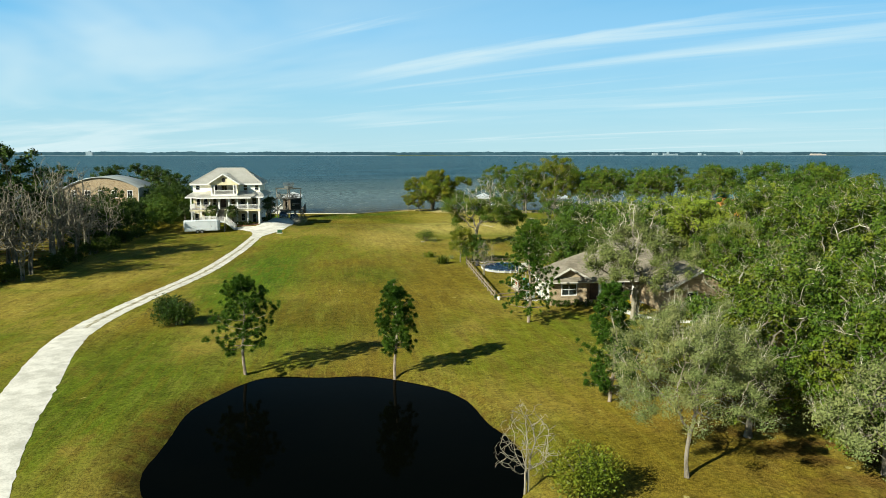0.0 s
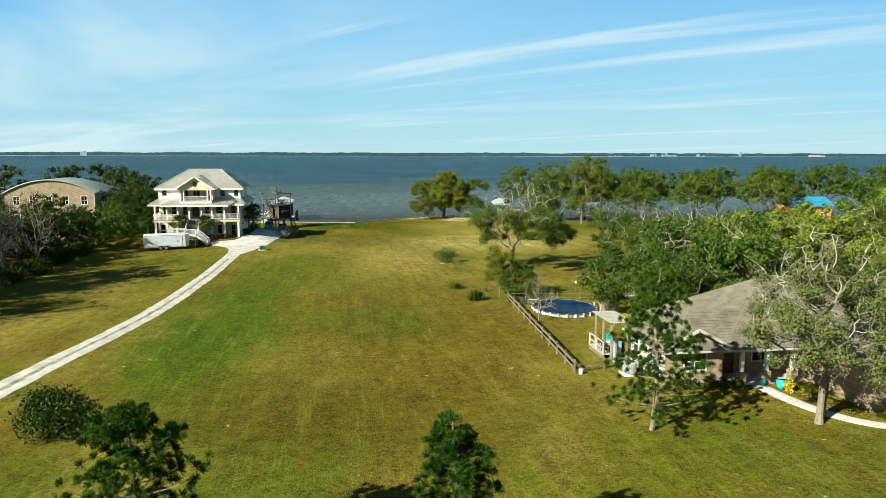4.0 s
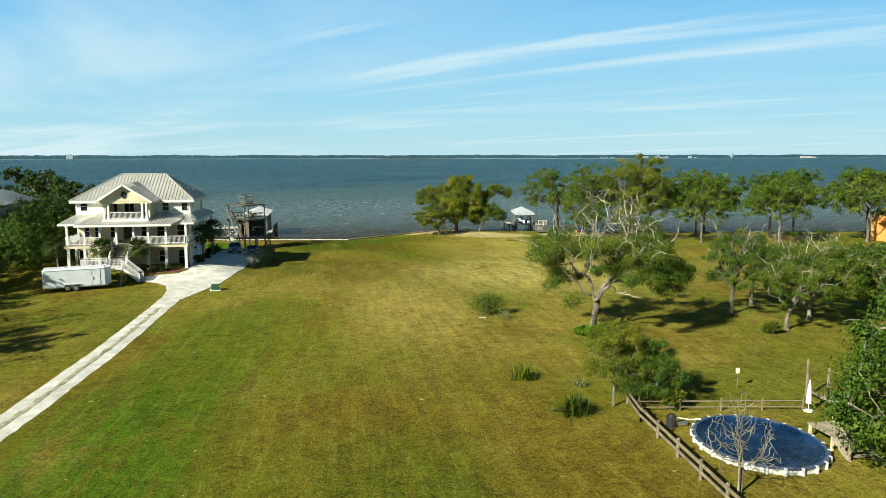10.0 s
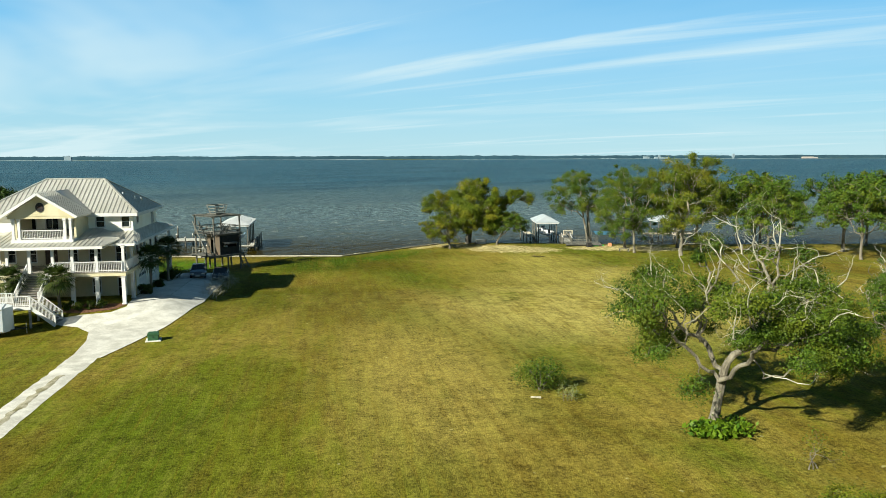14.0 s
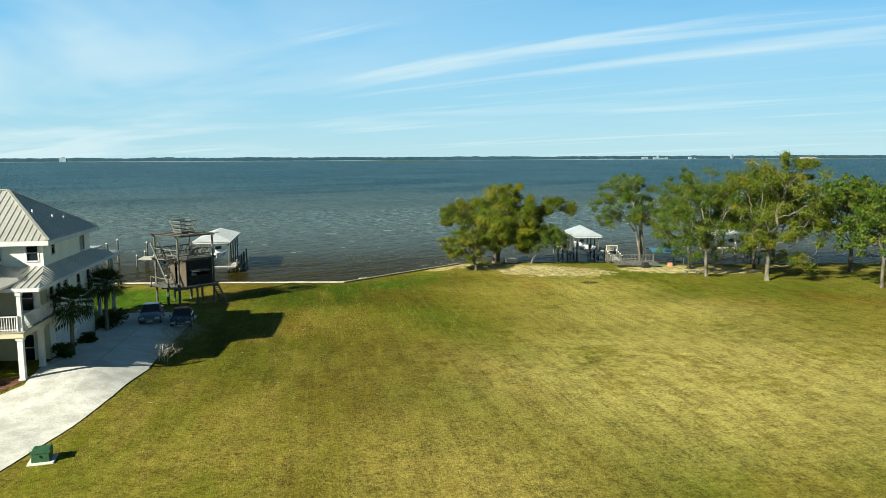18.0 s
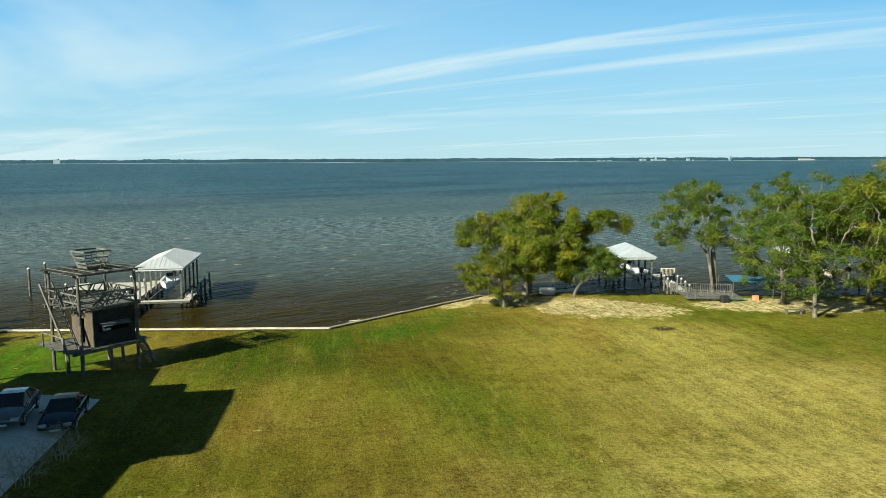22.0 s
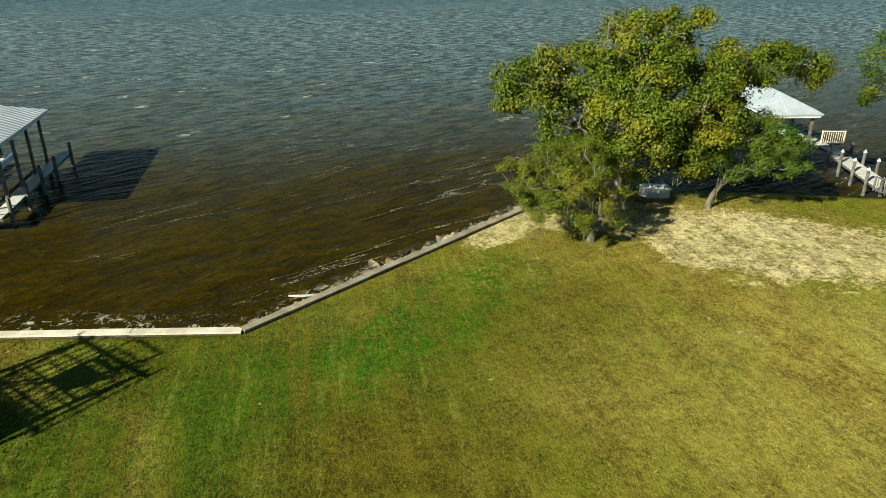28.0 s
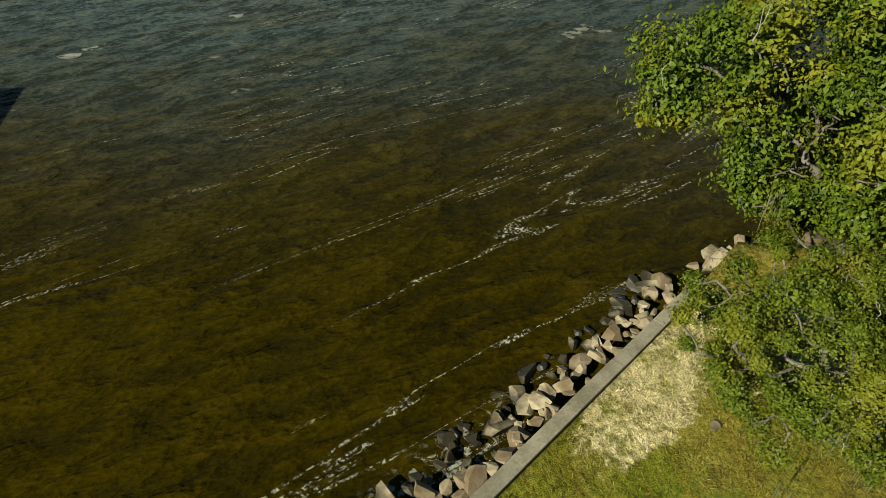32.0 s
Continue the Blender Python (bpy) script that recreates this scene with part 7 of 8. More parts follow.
M["orange"] = plain("faded_orange_plastic", (0.50, 0.20, 0.10), (0.60, 0.28, 0.14), 3, 0.5, 0, 0, 0)
for nm, lab, mt, box in (("cooler", "orange cooler beside the deck", "orange", (49.4, 50.0, 200.6, 201.1, -2.7, -2.15)), ("kayak_rack", "green plastic board leaning by the deck", "lime", (46.6, 48.6, 200.75, 200.95, -2.7, -2.45)), ("storage_bin", "black bin at the deck corner", "black", (45.3, 46.1, 200.0, 200.6, -2.72, -1.95))):
    o = Solid().soft(*box, 0.06).out(nm, M[mt])
    tagged(o, lab, nm.replace("_", " "))
pb = thing("picnic_bench", (49.2, 193.6, gz(49.2, 193.6)), "grey plank bench under the shore oak", "bench", turn=-12)
Solid().box(-0.9, 0.9, -0.25, 0.25, 0.42, 0.48).out("seat", M["weathered"], pb)
for x in (-0.7, 0.7):
    Solid().box(x - 0.06, x + 0.06, -0.2, 0.2, 0, 0.42).out("leg", M["weathered"], pb)
bxw = thing("dock_box", (28.4, 208.6, gz(28.4, 208.4)), "white dock box at the shore under the oak", "storage box", turn=-12)
Solid().soft(-0.9, 0.9, -0.4, 0.4, 0, 0.6, 0.04).out("chest", M["dock_white"], bxw)
Solid().soft(-0.93, 0.93, -0.43, 0.43, 0.6, 0.72, 0.04).out("lid", M["white"], bxw)


# ---- brick house, yard and pool ----
M["shingle"] = plain("grey_brown_shingles", (0.125, 0.110, 0.080), (0.21, 0.185, 0.14), 1.1, 0.95, 0, 0.8, 0.02, (1, 1, 2))
M["stucco"] = plain("warm_white_siding", (0.40, 0.385, 0.33), (0.48, 0.46, 0.40), 0.8, 0.8, 0, 0.2, 0.006)
M["fence_wood"] = plain("weathered_fence_rails", (0.13, 0.10, 0.065), (0.26, 0.21, 0.14), 2.0, 0.95, 0, 0.5, 0.01, vary=0.3)
M["pool_cover"] = plain("deep_blue_pool_cover", (0.002, 0.009, 0.028), (0.008, 0.034, 0.088), 0.9, 0.22, 0, 0.8, 0.08)
M["pool_rail"] = plain("dark_blue_pool_rail", (0.03, 0.05, 0.09), (0.07, 0.10, 0.15), 2.0, 0.6)
M["deck_wood"] = plain("weathered_deck_wood", (0.22, 0.18, 0.12), (0.36, 0.31, 0.22), 2.0, 0.9, vary=0.3)
M["pool_wall"] = plain("pale_pool_panels", (0.46, 0.47, 0.42), (0.56, 0.56, 0.51), 0.8, 0.6, 0, 0.15, 0.005)
M["turquoise"] = plain("turquoise_glaze", (0.02, 0.36, 0.36), (0.04, 0.48, 0.46), 3, 0.3, 0, 0, 0)
M["yellow_leaf"] = leaf_mat("yellow_flowers", (0.45, 0.36, 0.02), (0.62, 0.50, 0.03), (0.30, 0.34, 0.03))
M["ac_grey"] = plain("pale_grey_enamel", (0.30, 0.34, 0.345), (0.38, 0.42, 0.42), 2, 0.5, 0, 0.05, 0.003)
M["ac_slot"] = plain("grey_coil_slots", (0.20, 0.23, 0.235), (0.26, 0.29, 0.29), 2, 0.6, 0, 0.05, 0.003)
M["pale_blue"] = plain("pale_blue_panel", (0.22, 0.34, 0.41), (0.30, 0.42, 0.48), 1.5, 0.5, 0, 0.05, 0.004)

ZG, ZE = -1.85, 0.75
rh = thing("brick_house", (28, 74, ZG), "single-storey brick house with grey shingle hip roof", "house")
rh.matrix_world = Matrix.Identity(4)


def hip(parent, x0, x1, y0, y1, z, slope, label=""):
    k = min(x1 - x0, y1 - y0) / 2
    zr = z + k * slope
    if x1 - x0 >= y1 - y0:
        a, b = (x0 + k, (y0 + y1) / 2, zr), (x1 - k, (y0 + y1) / 2, zr)
        polys = [((x0, y0, z), (x1, y0, z), b, a), ((x1, y0, z), (x1, y1, z), b), ((x1, y1, z), (x0, y1, z), a, b), ((x0, y1, z), (x0, y0, z), a)]
    else:
        a, b = ((x0 + x1) / 2, y0 + k, zr), ((x0 + x1) / 2, y1 - k, zr)
        polys = [((x0, y0, z), (x1, y0, z), a), ((x1, y0, z), (x1, y1, z), b, a), ((x1, y1, z), (x0, y1, z), b), ((x0, y1, z), (x0, y0, z), a, b)]
    r = sheet(polys, 0.16).out("roof", M["shingle"], parent, label)
    # shingle courses
    for p in polys:
        q = [Vector(v) for v in p]
        top = q[2] if len(q) == 3 else (q[2] + q[3]) / 2
        n = int((Vector(((q[0] + q[1]) / 2)) - top).length / 0.28)
        for i in range(1, n):
            t = i / n
            if len(q) == 4:
                a_, b_ = q[0].lerp(q[3], t), q[1].lerp(q[2], t)
            else:
                a_, b_ = q[0].lerp(q[2], t), q[1].lerp(q[2], t)
            Solid().bar(a_ + Vector((0, 0, 0.008)), b_ + Vector((0, 0, 0.008)), 0.05, 0.02).out("shingle_course", M["shingle"], r)
    for a_, b_ in zip([p for p in ((x0, y0), (x1, y0), (x1, y1), (x0, y1))], [p for p in ((x1, y0), (x1, y1), (x0, y1), (x0, y0))]):
        Solid().bar((*a_, z - 0.12), (*b_, z - 0.12), 0.04, 0.13).out("gutter", M["stucco"], parent)
    return r


hip(rh, 24.3, 39.0, 67.9, 80.3, ZE, 0.60, "main shingle hip roof")
hip(rh, 20.1, 31.0, 67.95, 74.9, ZE + 0.01, 0.55, "lower shingle hip roof")
win = [(21.9, 23.4, -0.75, 0.35)]
wall_x(20.6, 24.6, 68.6, ZG, ZE - 0.1, win).out("front_wall", M["brick"], rh, "weathered brown brick front wall")
window(rh, *win[0], 68.6, panes=(2, 2))
Solid().box(21.7, 23.6, 68.52, 68.6, -0.95, -0.86).out("sill", M["brick"], rh)
S = Solid()
S.add([(20.3, 68.6, ZE - 0.1), (24.9, 68.6, ZE - 0.1), (22.6, 68.6, 1.98), (20.3, 68.8, ZE - 0.1), (24.9, 68.8, ZE - 0.1), (22.6, 68.8, 1.98)], [(0, 1, 2), (5, 4, 3), (0, 2, 5, 3), (1, 4, 5, 2), (0, 3, 4, 1)])
S.out("gable", M["brick"], rh)
sheet([((20.0, 72.2, ZE), (20.0, 68.1, ZE), (22.6, 68.1, 2.15), (22.6, 72.2, 2.15)), ((25.2, 68.1, ZE), (25.2, 72.2, ZE), (22.6, 72.2, 2.15), (22.6, 68.1, 2.15))], 0.12).out("gable_roof", M["shingle"], rh)
for x in (20.0, 25.2):
    Solid().bar((x, 68.08, ZE - 0.05), (22.6, 68.08, 2.08), 0.05, 0.20).out("barge_board", M["stucco"], rh)
lw = [(73.0, 73.9, -0.7, 0.4), (70.05, 70.65, -0.55, 0.15)]
S = wall_x(68.8, 74.4, 0, ZG, ZE - 0.1, lw)
S.v = [(20.6 + p[1], p[0], p[2]) for p in S.v]
S.out("side_wall", M["stucco"], rh, "plain warm white side wall")
S = Solid().box(20.53, 20.62, 72.92, 73.0, -0.78, 0.48).box(20.53, 20.62, 73.9, 73.98, -0.78, 0.48).box(20.53, 20.62, 73.0, 73.9, 0.4, 0.48).box(20.53, 20.62, 73.0, 73.9, -0.78, -0.7).box(20.55, 20.60, 73.0, 73.9, -0.17, -0.13)
wn = S.out("window", M["white"], rh)
Solid().box(20.63, 20.64, 73.0, 73.9, -0.7, -0.15).out("pane", M["glass"], wn)
Solid().box(20.63, 20.64, 73.0, 73.9, -0.15, 0.4).out("pane", M["glass"], wn)
S = Solid().box(20.53, 20.62, 69.97, 70.05, -0.63, 0.23).box(20.53, 20.62, 70.65, 70.73, -0.63, 0.23).box(20.53, 20.62, 70.05, 70.65, 0.15, 0.23).box(20.53, 20.62, 70.05, 70.65, -0.63, -0.55).box(20.55, 20.60, 70.05, 70.65, -0.22, -0.18)
wn = S.out("window", M["white"], rh)
Solid().box(20.63, 20.64, 70.05, 70.65, -0.55, 0.15).out("pane", M["glass"], wn)
Solid().box(20.55, 20.597, 68.8, 74.4, ZG - 0.05, ZG + 0.22).out("foundation_course", M["brick"], rh)
for y, z0, z1 in ((72.5, -1.45, -0.75), (72.25, -1.25, -0.95), (71.9, -1.6, -0.9), (71.2, -1.2, -0.9)):
    Solid().soft(20.50, 20.596, y - 0.07, y + 0.07, z0, z1, 0.01).out("meter_box", M["ac_grey"], rh)
Solid().box(20.8, 24.6, 74.2, 74.4, ZG, ZE - 0.1).out("back_wall", M["stucco"], rh)
Solid().box(24.6, 24.8, 74.4, 79.8, ZG, -0.9).out("screen_sill", M["stucco"], rh)
for y in (74.5, 77.2, 79.7):
    Solid().box(24.6, 24.8, y - 0.08, y + 0.08, -0.9, ZE - 0.1).out("screen_post", M["white"], rh)
Solid().box(24.72, 24.74, 74.4, 79.8, -0.9, ZE - 0.1).out("screen", M["black"], rh, "dark porch screen")
Solid().box(24.6, 38.6, 79.6, 79.8, ZG, ZE - 0.1).out("back_wall", M["stucco"], rh)
Solid().box(38.4, 38.6, 68.6, 79.6, ZG, ZE - 0.1).out("side_wall", M["brick"], rh)
Solid().box(24.6, 24.8, 68.8, 70.6, ZG, ZE - 0.1).out("porch_wall", M["brick"], rh)
pw = [(25.6, 26.6, ZG + 0.1, 0.25), (28.0, 29.4, -0.9, 0.3)]
wall_x(24.8, 30.8, 70.6, ZG, ZE - 0.1, pw).out("porch_wall", M["brick"], rh)
Solid().box(25.65, 26.55, 70.66, 70.72, ZG + 0.1, 0.2).out("front_door", M["dark_door"], rh)
window(rh, *pw[1], 70.6, panes=(2, 2))
for x in (25.9, 27.7, 29.6):
    b = Solid().soft(x - 0.26, x + 0.26, 68.15, 68.67, ZG, -0.95, 0.04).out("pier", M["brick"], rh)
    Solid().box(x - 0.12, x + 0.12, 68.29, 68.53, -0.95, ZE - 0.15).out("porch_column", M["white"], b)
Solid().box(24.8, 30.8, 68.2, 70.6, ZG - 0.1, ZG + 0.1).out("porch_floor", M["concrete"], rh)
# wing toward the grove
gw = [(32.6, 33.6, -0.8, 0.4)]
wall_x(30.8, 37.0, 62.4, ZG, ZE - 0.1, gw).out("front_wall", M["brick"], rh)
window(rh, *gw[0], 62.4, panes=(1, 2))
Solid().box(30.8, 31.0, 62.6, 70.6, ZG, ZE - 0.1).out("side_wall", M["brick"], rh)
Solid().box(36.8, 37.0, 62.6, 68.6, ZG, ZE - 0.1).out("side_wall", M["brick"], rh)
S = Solid()
S.add([(30.5, 62.4, ZE - 0.1), (37.3, 62.4, ZE - 0.1), (33.9, 62.4, 2.4), (30.5, 62.6, ZE - 0.1), (37.3, 62.6, ZE - 0.1), (33.9, 62.6, 2.4)], [(0, 1, 2), (5, 4, 3), (0, 2, 5, 3), (1, 4, 5, 2), (0, 3, 4, 1)])
S.out("gable", M["brick"], rh)
sheet([((30.2, 74.0, ZE), (30.2, 61.9, ZE), (33.9, 61.9, 2.65), (33.9, 74.0, 2.65)), ((37.6, 61.9, ZE), (37.6, 74.0, ZE), (33.9, 74.0, 2.65), (33.9, 61.9, 2.65))], 0.12).out("gable_roof", M["shingle"], rh)
for x in (30.2, 37.6):
    Solid().bar((x, 61.88, ZE - 0.05), (33.9, 61.88, 2.58), 0.05, 0.20).out("barge_board", M["white"], rh)

tagged(ribbon("garden_path", [(26.9, 68.0), (26.9, 66.6), (27.2, 64.6), (27.7, 62.8), (28.4, 61.0), (30.0, 59.6), (32.5, 59.3), (38, 59.6)], 1.1, M["concrete"], 0.04, 0.0), "curved pale concrete garden path", "path", kind="structure")
for k, (x, y) in enumerate(((21.2, 68.0), (22.2, 67.9), (23.3, 67.9), (24.3, 67.8), (25.0, 67.6), (31.8, 61.4), (32.9, 61.3), (34.1, 61.4), (35.3, 61.4))):
    shrub((x, y), 0.55, 0.45, 0.75, 400 + k, "shrub", 420, 0.08, "low dark shrub along the brick front", group="shrubs before the brick house")
for k, (x, y) in enumerate(((28.2, 66.6), (28.8, 65.4), (36.4, 61.2))):
    shrub((x, y), 0.5, 0.5, 0.8, 420 + k, "yellow_leaf", 500, 0.08, "yellow flowering bush beside the path", group="yellow bushes")
shrub((25.3, 87.0), 0.7, 0.6, 0.9, 425, "yellow_leaf", 700, 0.08, "yellow flowering bush under the yard oak", group="yellow bushes")
for x, y, s in ((28.0, 67.1, 0.34), (28.5, 67.5, 0.26), (27.2, 68.0, 0.24)):
    o = Solid().tube([(x, y, gz(x, y)), (x, y, gz(x, y) + s * 1.0), (x, y, gz(x, y) + s * 1.7), (x, y, gz(x, y) + s * 1.8)], [s * 0.6, s, s * 0.85, s * 0.9], 14).out("garden_pot", M["turquoise"], None, "", True)
    tagged(o, "glazed turquoise garden pot by the porch", "pot", "garden pots")
ac = thing("air_conditioner", (19.35, 71.6, gz(19.35, 71.6)), "pale round-cornered air conditioner on a pad", "air conditioner")
Solid().box(-0.6, 0.6, -0.6, 0.6, -0.1, 0.08).out("pad", M["concrete"], ac)
Solid().tube([(0, 0, 0.08), (0, 0, 0.85), (0, 0, 0.92)], [0.48, 0.48, 0.44], 18).out("cabinet", M["ac_grey"], ac)
for i in range(18):
    a = i * math.pi / 9
    Solid().bar((0.485 * math.cos(a), 0.485 * math.sin(a), 0.15), (0.485 * math.cos(a), 0.485 * math.sin(a), 0.82), 0.02).out("louvre", M["ac_slot"], ac)
Solid().cyl(0, 0, 0.92, 0.95, 0.36, n=18).out("fan_grille", M["black"], ac)

# pergola and side deck
pg = thing("pergola", (20, 76.4, ZG), "white slatted pergola over a side deck", "pergola")
pg.matrix_world = Matrix.Identity(4)
for x, y in ((19.25, 74.75), (19.25, 76.5), (19.3, 78.3), (20.55, 78.3), (20.45, 74.8)):
    Solid().box(x - 0.06, x + 0.06, y - 0.06, y + 0.06, ZG, 1.02).out("post", M["deck_wood"], pg)
for x in (19.25, 20.55):
    Solid().bar((x, 74.3, 1.08), (x, 78.6, 1.08), 0.06, 0.14).out("beam", M["deck_wood"], pg)
for i in range(9):
    y = 74.42 + i * 0.465
    Solid().box(18.98, 20.86, y, y + 0.30, 1.16, 1.19).out("slat", M["stucco"], pg)
sdk = thing("side_deck", (20, 77, ZG), "low pale wooden deck with railing beside the house", "deck")
sdk.matrix_world = Matrix.Identity(4)
for i in range(15):
    y = 75.4 + i * 0.21
    Solid().box(18.82, 20.7, y, y + 0.195, ZG + 0.36, ZG + 0.40).out("deck_board", M["dock_white"], sdk)
for x in (18.9, 19.75, 20.6):
    Solid().box(x - 0.05, x + 0.05, 75.4, 78.5, ZG - 0.05, ZG + 0.36).out("joist", M["fence_wood"], sdk)
for y in (75.5, 77.0, 78.45):
    Solid().box(18.84, 18.94, y - 0.05, y + 0.05, ZG + 0.40, ZG + 1.30).out("rail_post", M["dock_white"], sdk)
Solid().bar((18.89, 75.4, ZG + 1.31), (18.89, 78.55, ZG + 1.31), 0.13, 0.05).out("handrail", M["dock_white"], sdk)
Solid().bar((18.89, 75.4, ZG + 0.85), (18.89, 78.5, ZG + 0.85), 0.04, 0.10).out("mid_rail", M["dock_white"], sdk)
shw = thing("privacy_screen", (19.45, 74.75, ZG), "pale blue panelled screen at the deck end", "screen")
shw.matrix_world = Matrix.Identity(4)
Solid().soft(19.36, 19.42, 74.3, 75.2, ZG + 0.03, ZG + 1.45, 0.015).out("panel", M["pale_blue"], shw)
Solid().soft(19.44, 20.2, 75.14, 75.2, ZG + 0.03, ZG + 1.45, 0.015).out("panel", M["pale_blue"], shw)
for y in (74.26, 75.24):
    Solid().box(19.34, 19.44, y - 0.04, y + 0.04, ZG - 0.1, ZG + 1.55).out("post", M["deck_wood"], shw)
tb = thing("patio_table", (20.05, 76.4, ZG + 0.40), "small wooden patio table on the side deck", "table")
Solid().soft(-0.6, 0.6, -0.45, 0.45, 0.68, 0.73, 0.02).out("tabletop", M["pale_wood"], tb)
for x in (-0.5, 0.5):
    for y in (-0.35, 0.35):
        Solid().box(x - 0.03, x + 0.03, y - 0.03, y + 0.03, 0, 0.68).out("leg", M["pale_wood"], tb)


def chair(at, turn, mat, z, label):
    c = thing("patio_chair", (*at, z), label, "chair", "patio chairs", turn)
    Solid().soft(-0.25, 0.25, -0.25, 0.25, 0.40, 0.45, 0.02).out("seat", M[mat], c)
    Solid().soft(-0.25, 0.25, 0.22, 0.27, 0.45, 0.95, 0.02).out("backrest", M[mat], c)
    for x in (-0.22, 0.22):
        for y in (-0.22, 0.22):
            Solid().box(x - 0.02, x + 0.02, y - 0.02, y + 0.02, 0, 0.40).out("leg", M[mat], c)


M["red"] = plain("faded_red_cushion", (0.28, 0.05, 0.03), (0.36, 0.09, 0.05), 3, 0.9, 0, 0.1, 0.005)
chair((19.45, 77.5), 70, "red", ZG + 0.40, "red patio chair on the side deck")
chair((19.3, 76.1), 100, "dark_door", ZG + 0.40, "dark wooden patio chair on the side deck")
chair((20.3, 77.6), 10, "turquoise", ZG + 0.40, "turquoise patio chair on the side deck")
gl = thing("grill", (20.2, 75.75, ZG + 0.40), "black barbecue grill on the side deck", "grill")
Solid().soft(-0.35, 0.35, -0.25, 0.25, 0.0, 0.8, 0.05).out("cart", M["black"], gl)
Solid().soft(-0.4, 0.4, -0.3, 0.3, 0.8, 1.1, 0.12).out("hood", M["black"], gl)

# fence
fn = thing("fence", (16, 86, ZG), "weathered wooden post and rail fence", "fence")
fn.matrix_world = Matrix.Identity(4)


def fence_run(parent, pts, n, h=1.02, rails=(0.45, 0.85), w=0.13, rail=0.15):
    a, b = Vector((*pts[0], 0)), Vector((*pts[1], 0))
    prev = None
    for i in range(n + 1):
        q = a.lerp(b, i / n)
        z = gz(q.x, q.y)
        Solid().soft(q.x - w / 2, q.x + w / 2, q.y - w / 2, q.y + w / 2, z - 0.3, z + h, 0.02).out("post", M["fence_wood"], parent)
        if prev is not None:
            for r in rails:
                Solid().bar((prev.x - 0.08, prev.y, prev.z + r), (q.x - 0.08, q.y, z + r), 0.05, rail).out("rail", M["fence_wood"], parent)
        prev = Vector((q.x, q.y, z))


fence_run(fn, ((15.55, 72.2), (16.75, 96.6)), 10)
fence_run(fn, ((16.75, 96.6), (17.3, 99.6)), 1)
fence_run(fn, ((15.55, 72.2), (20.5, 73.75)), 2, 0.85, (0.22, 0.58), 0.11, 0.10)
fence_run(fn, ((17.4, 98.2), (26.9, 96.8)), 4, 0.78, (0.25, 0.60), 0.09, 0.05)
fence_run(fn, ((28.6, 97.0), (38, 96.0)), 5, 1.25, (0.3, 0.6, 0.9))
fence_run(fn, ((28.6, 97.0), (28.7, 99.0)), 1, 2.4, (0.5,))
o = Solid().tube([(15.95, 72.0, gz(16, 72) - 0.02), (15.95, 72.0, gz(16, 72) + 0.36)], [0.14, 0.17], 14).out("bucket", M["white"])
tagged(o, "white plastic bucket at the fence corner", "bucket")

# pool
PX, PY, PR, PT = 21.3, 92.5, 3.0, -1.46
pl = thing("swimming_pool", (PX, PY, ZG), "round above-ground pool with a dark blue cover", "pool")
pl.matrix_world = Matrix.Identity(4)
N = 24
for i in range(N):
    a0, a1 = 2 * math.pi * i / N, 2 * math.pi * (i + 1) / N - 0.004
    q = [(PX + PR * math.cos(a), PY + PR * math.sin(a)) for a in (a0, a1)]
    p = [(PX + (PR - 0.05) * math.cos(a), PY + (PR - 0.05) * math.sin(a)) for a in (a1, a0)]
    Solid().slab(q + p, ZG - 0.1, PT - 0.06).out("wall_panel", M["pool_wall"], pl)
    ro, ri = PR + 0.08, PR - 0.14
    Solid().slab([(PX + ro * math.cos(a0), PY + ro * math.sin(a0)), (PX + ro * math.cos(a1), PY + ro * math.sin(a1)), (PX + ri * math.cos(a1), PY + ri * math.sin(a1)), (PX + ri * math.cos(a0), PY + ri * math.sin(a0))], PT - 0.06, PT).out("top_rail", M["pool_rail"], pl)
    Solid().bar((PX + (PR + 0.05) * math.cos(a0), PY + (PR + 0.05) * math.sin(a0), ZG - 0.1), (PX + (PR + 0.05) * math.cos(a0), PY + (PR + 0.05) * math.sin(a0), PT + 0.02), 0.12).out("upright", M["white"], pl)
v, f = [(PX, PY, PT - 0.20)], []
for r_, z in ((1.3, -0.17), (2.6, -0.12), (PR - 0.2, -0.05), (PR - 0.14, 0.012)):
    v += [(PX + r_ * math.cos(2 * math.pi * i / 48), PY + r_ * math.sin(2 * math.pi * i / 48), PT + z + 0.02 * math.sin(i * 1.7 + r_ * 3)) for i in range(48)]
f = [(0, 1 + i, 1 + (i + 1) % 48) for i in range(48)] + [(1 + k * 48 + i, 1 + k * 48 + 48 + i, 1 + k * 48 + 48 + (i + 1) % 48, 1 + k * 48 + (i + 1) % 48) for k in range(3) for i in range(48)]
link("cover", v, f, M["pool_cover"], pl, "sagging dark blue pool cover", True)
for o in list(pl.children):
    o.matrix_local = Matrix.Translation((PX, PY, 0)) @ Matrix.Diagonal((1.02, 1.17, 1, 1)) @ Matrix.Translation((-PX, -PY, 0))
pd = thing("pool_deck", (25.3, 92.6, ZG), "pale timber steps and landing at the pool", "deck")
pd.matrix_world = Matrix.Identity(4)
for i in range(14):
    y = 91.2 + i * 0.28
    zb = -1.0 if y < 93.0 else ZG + 0.06
    Solid().box(24.5, 26.0, y, y + 0.26, zb - 0.05, zb).out("deck_board", M["deck_wood"], pd)
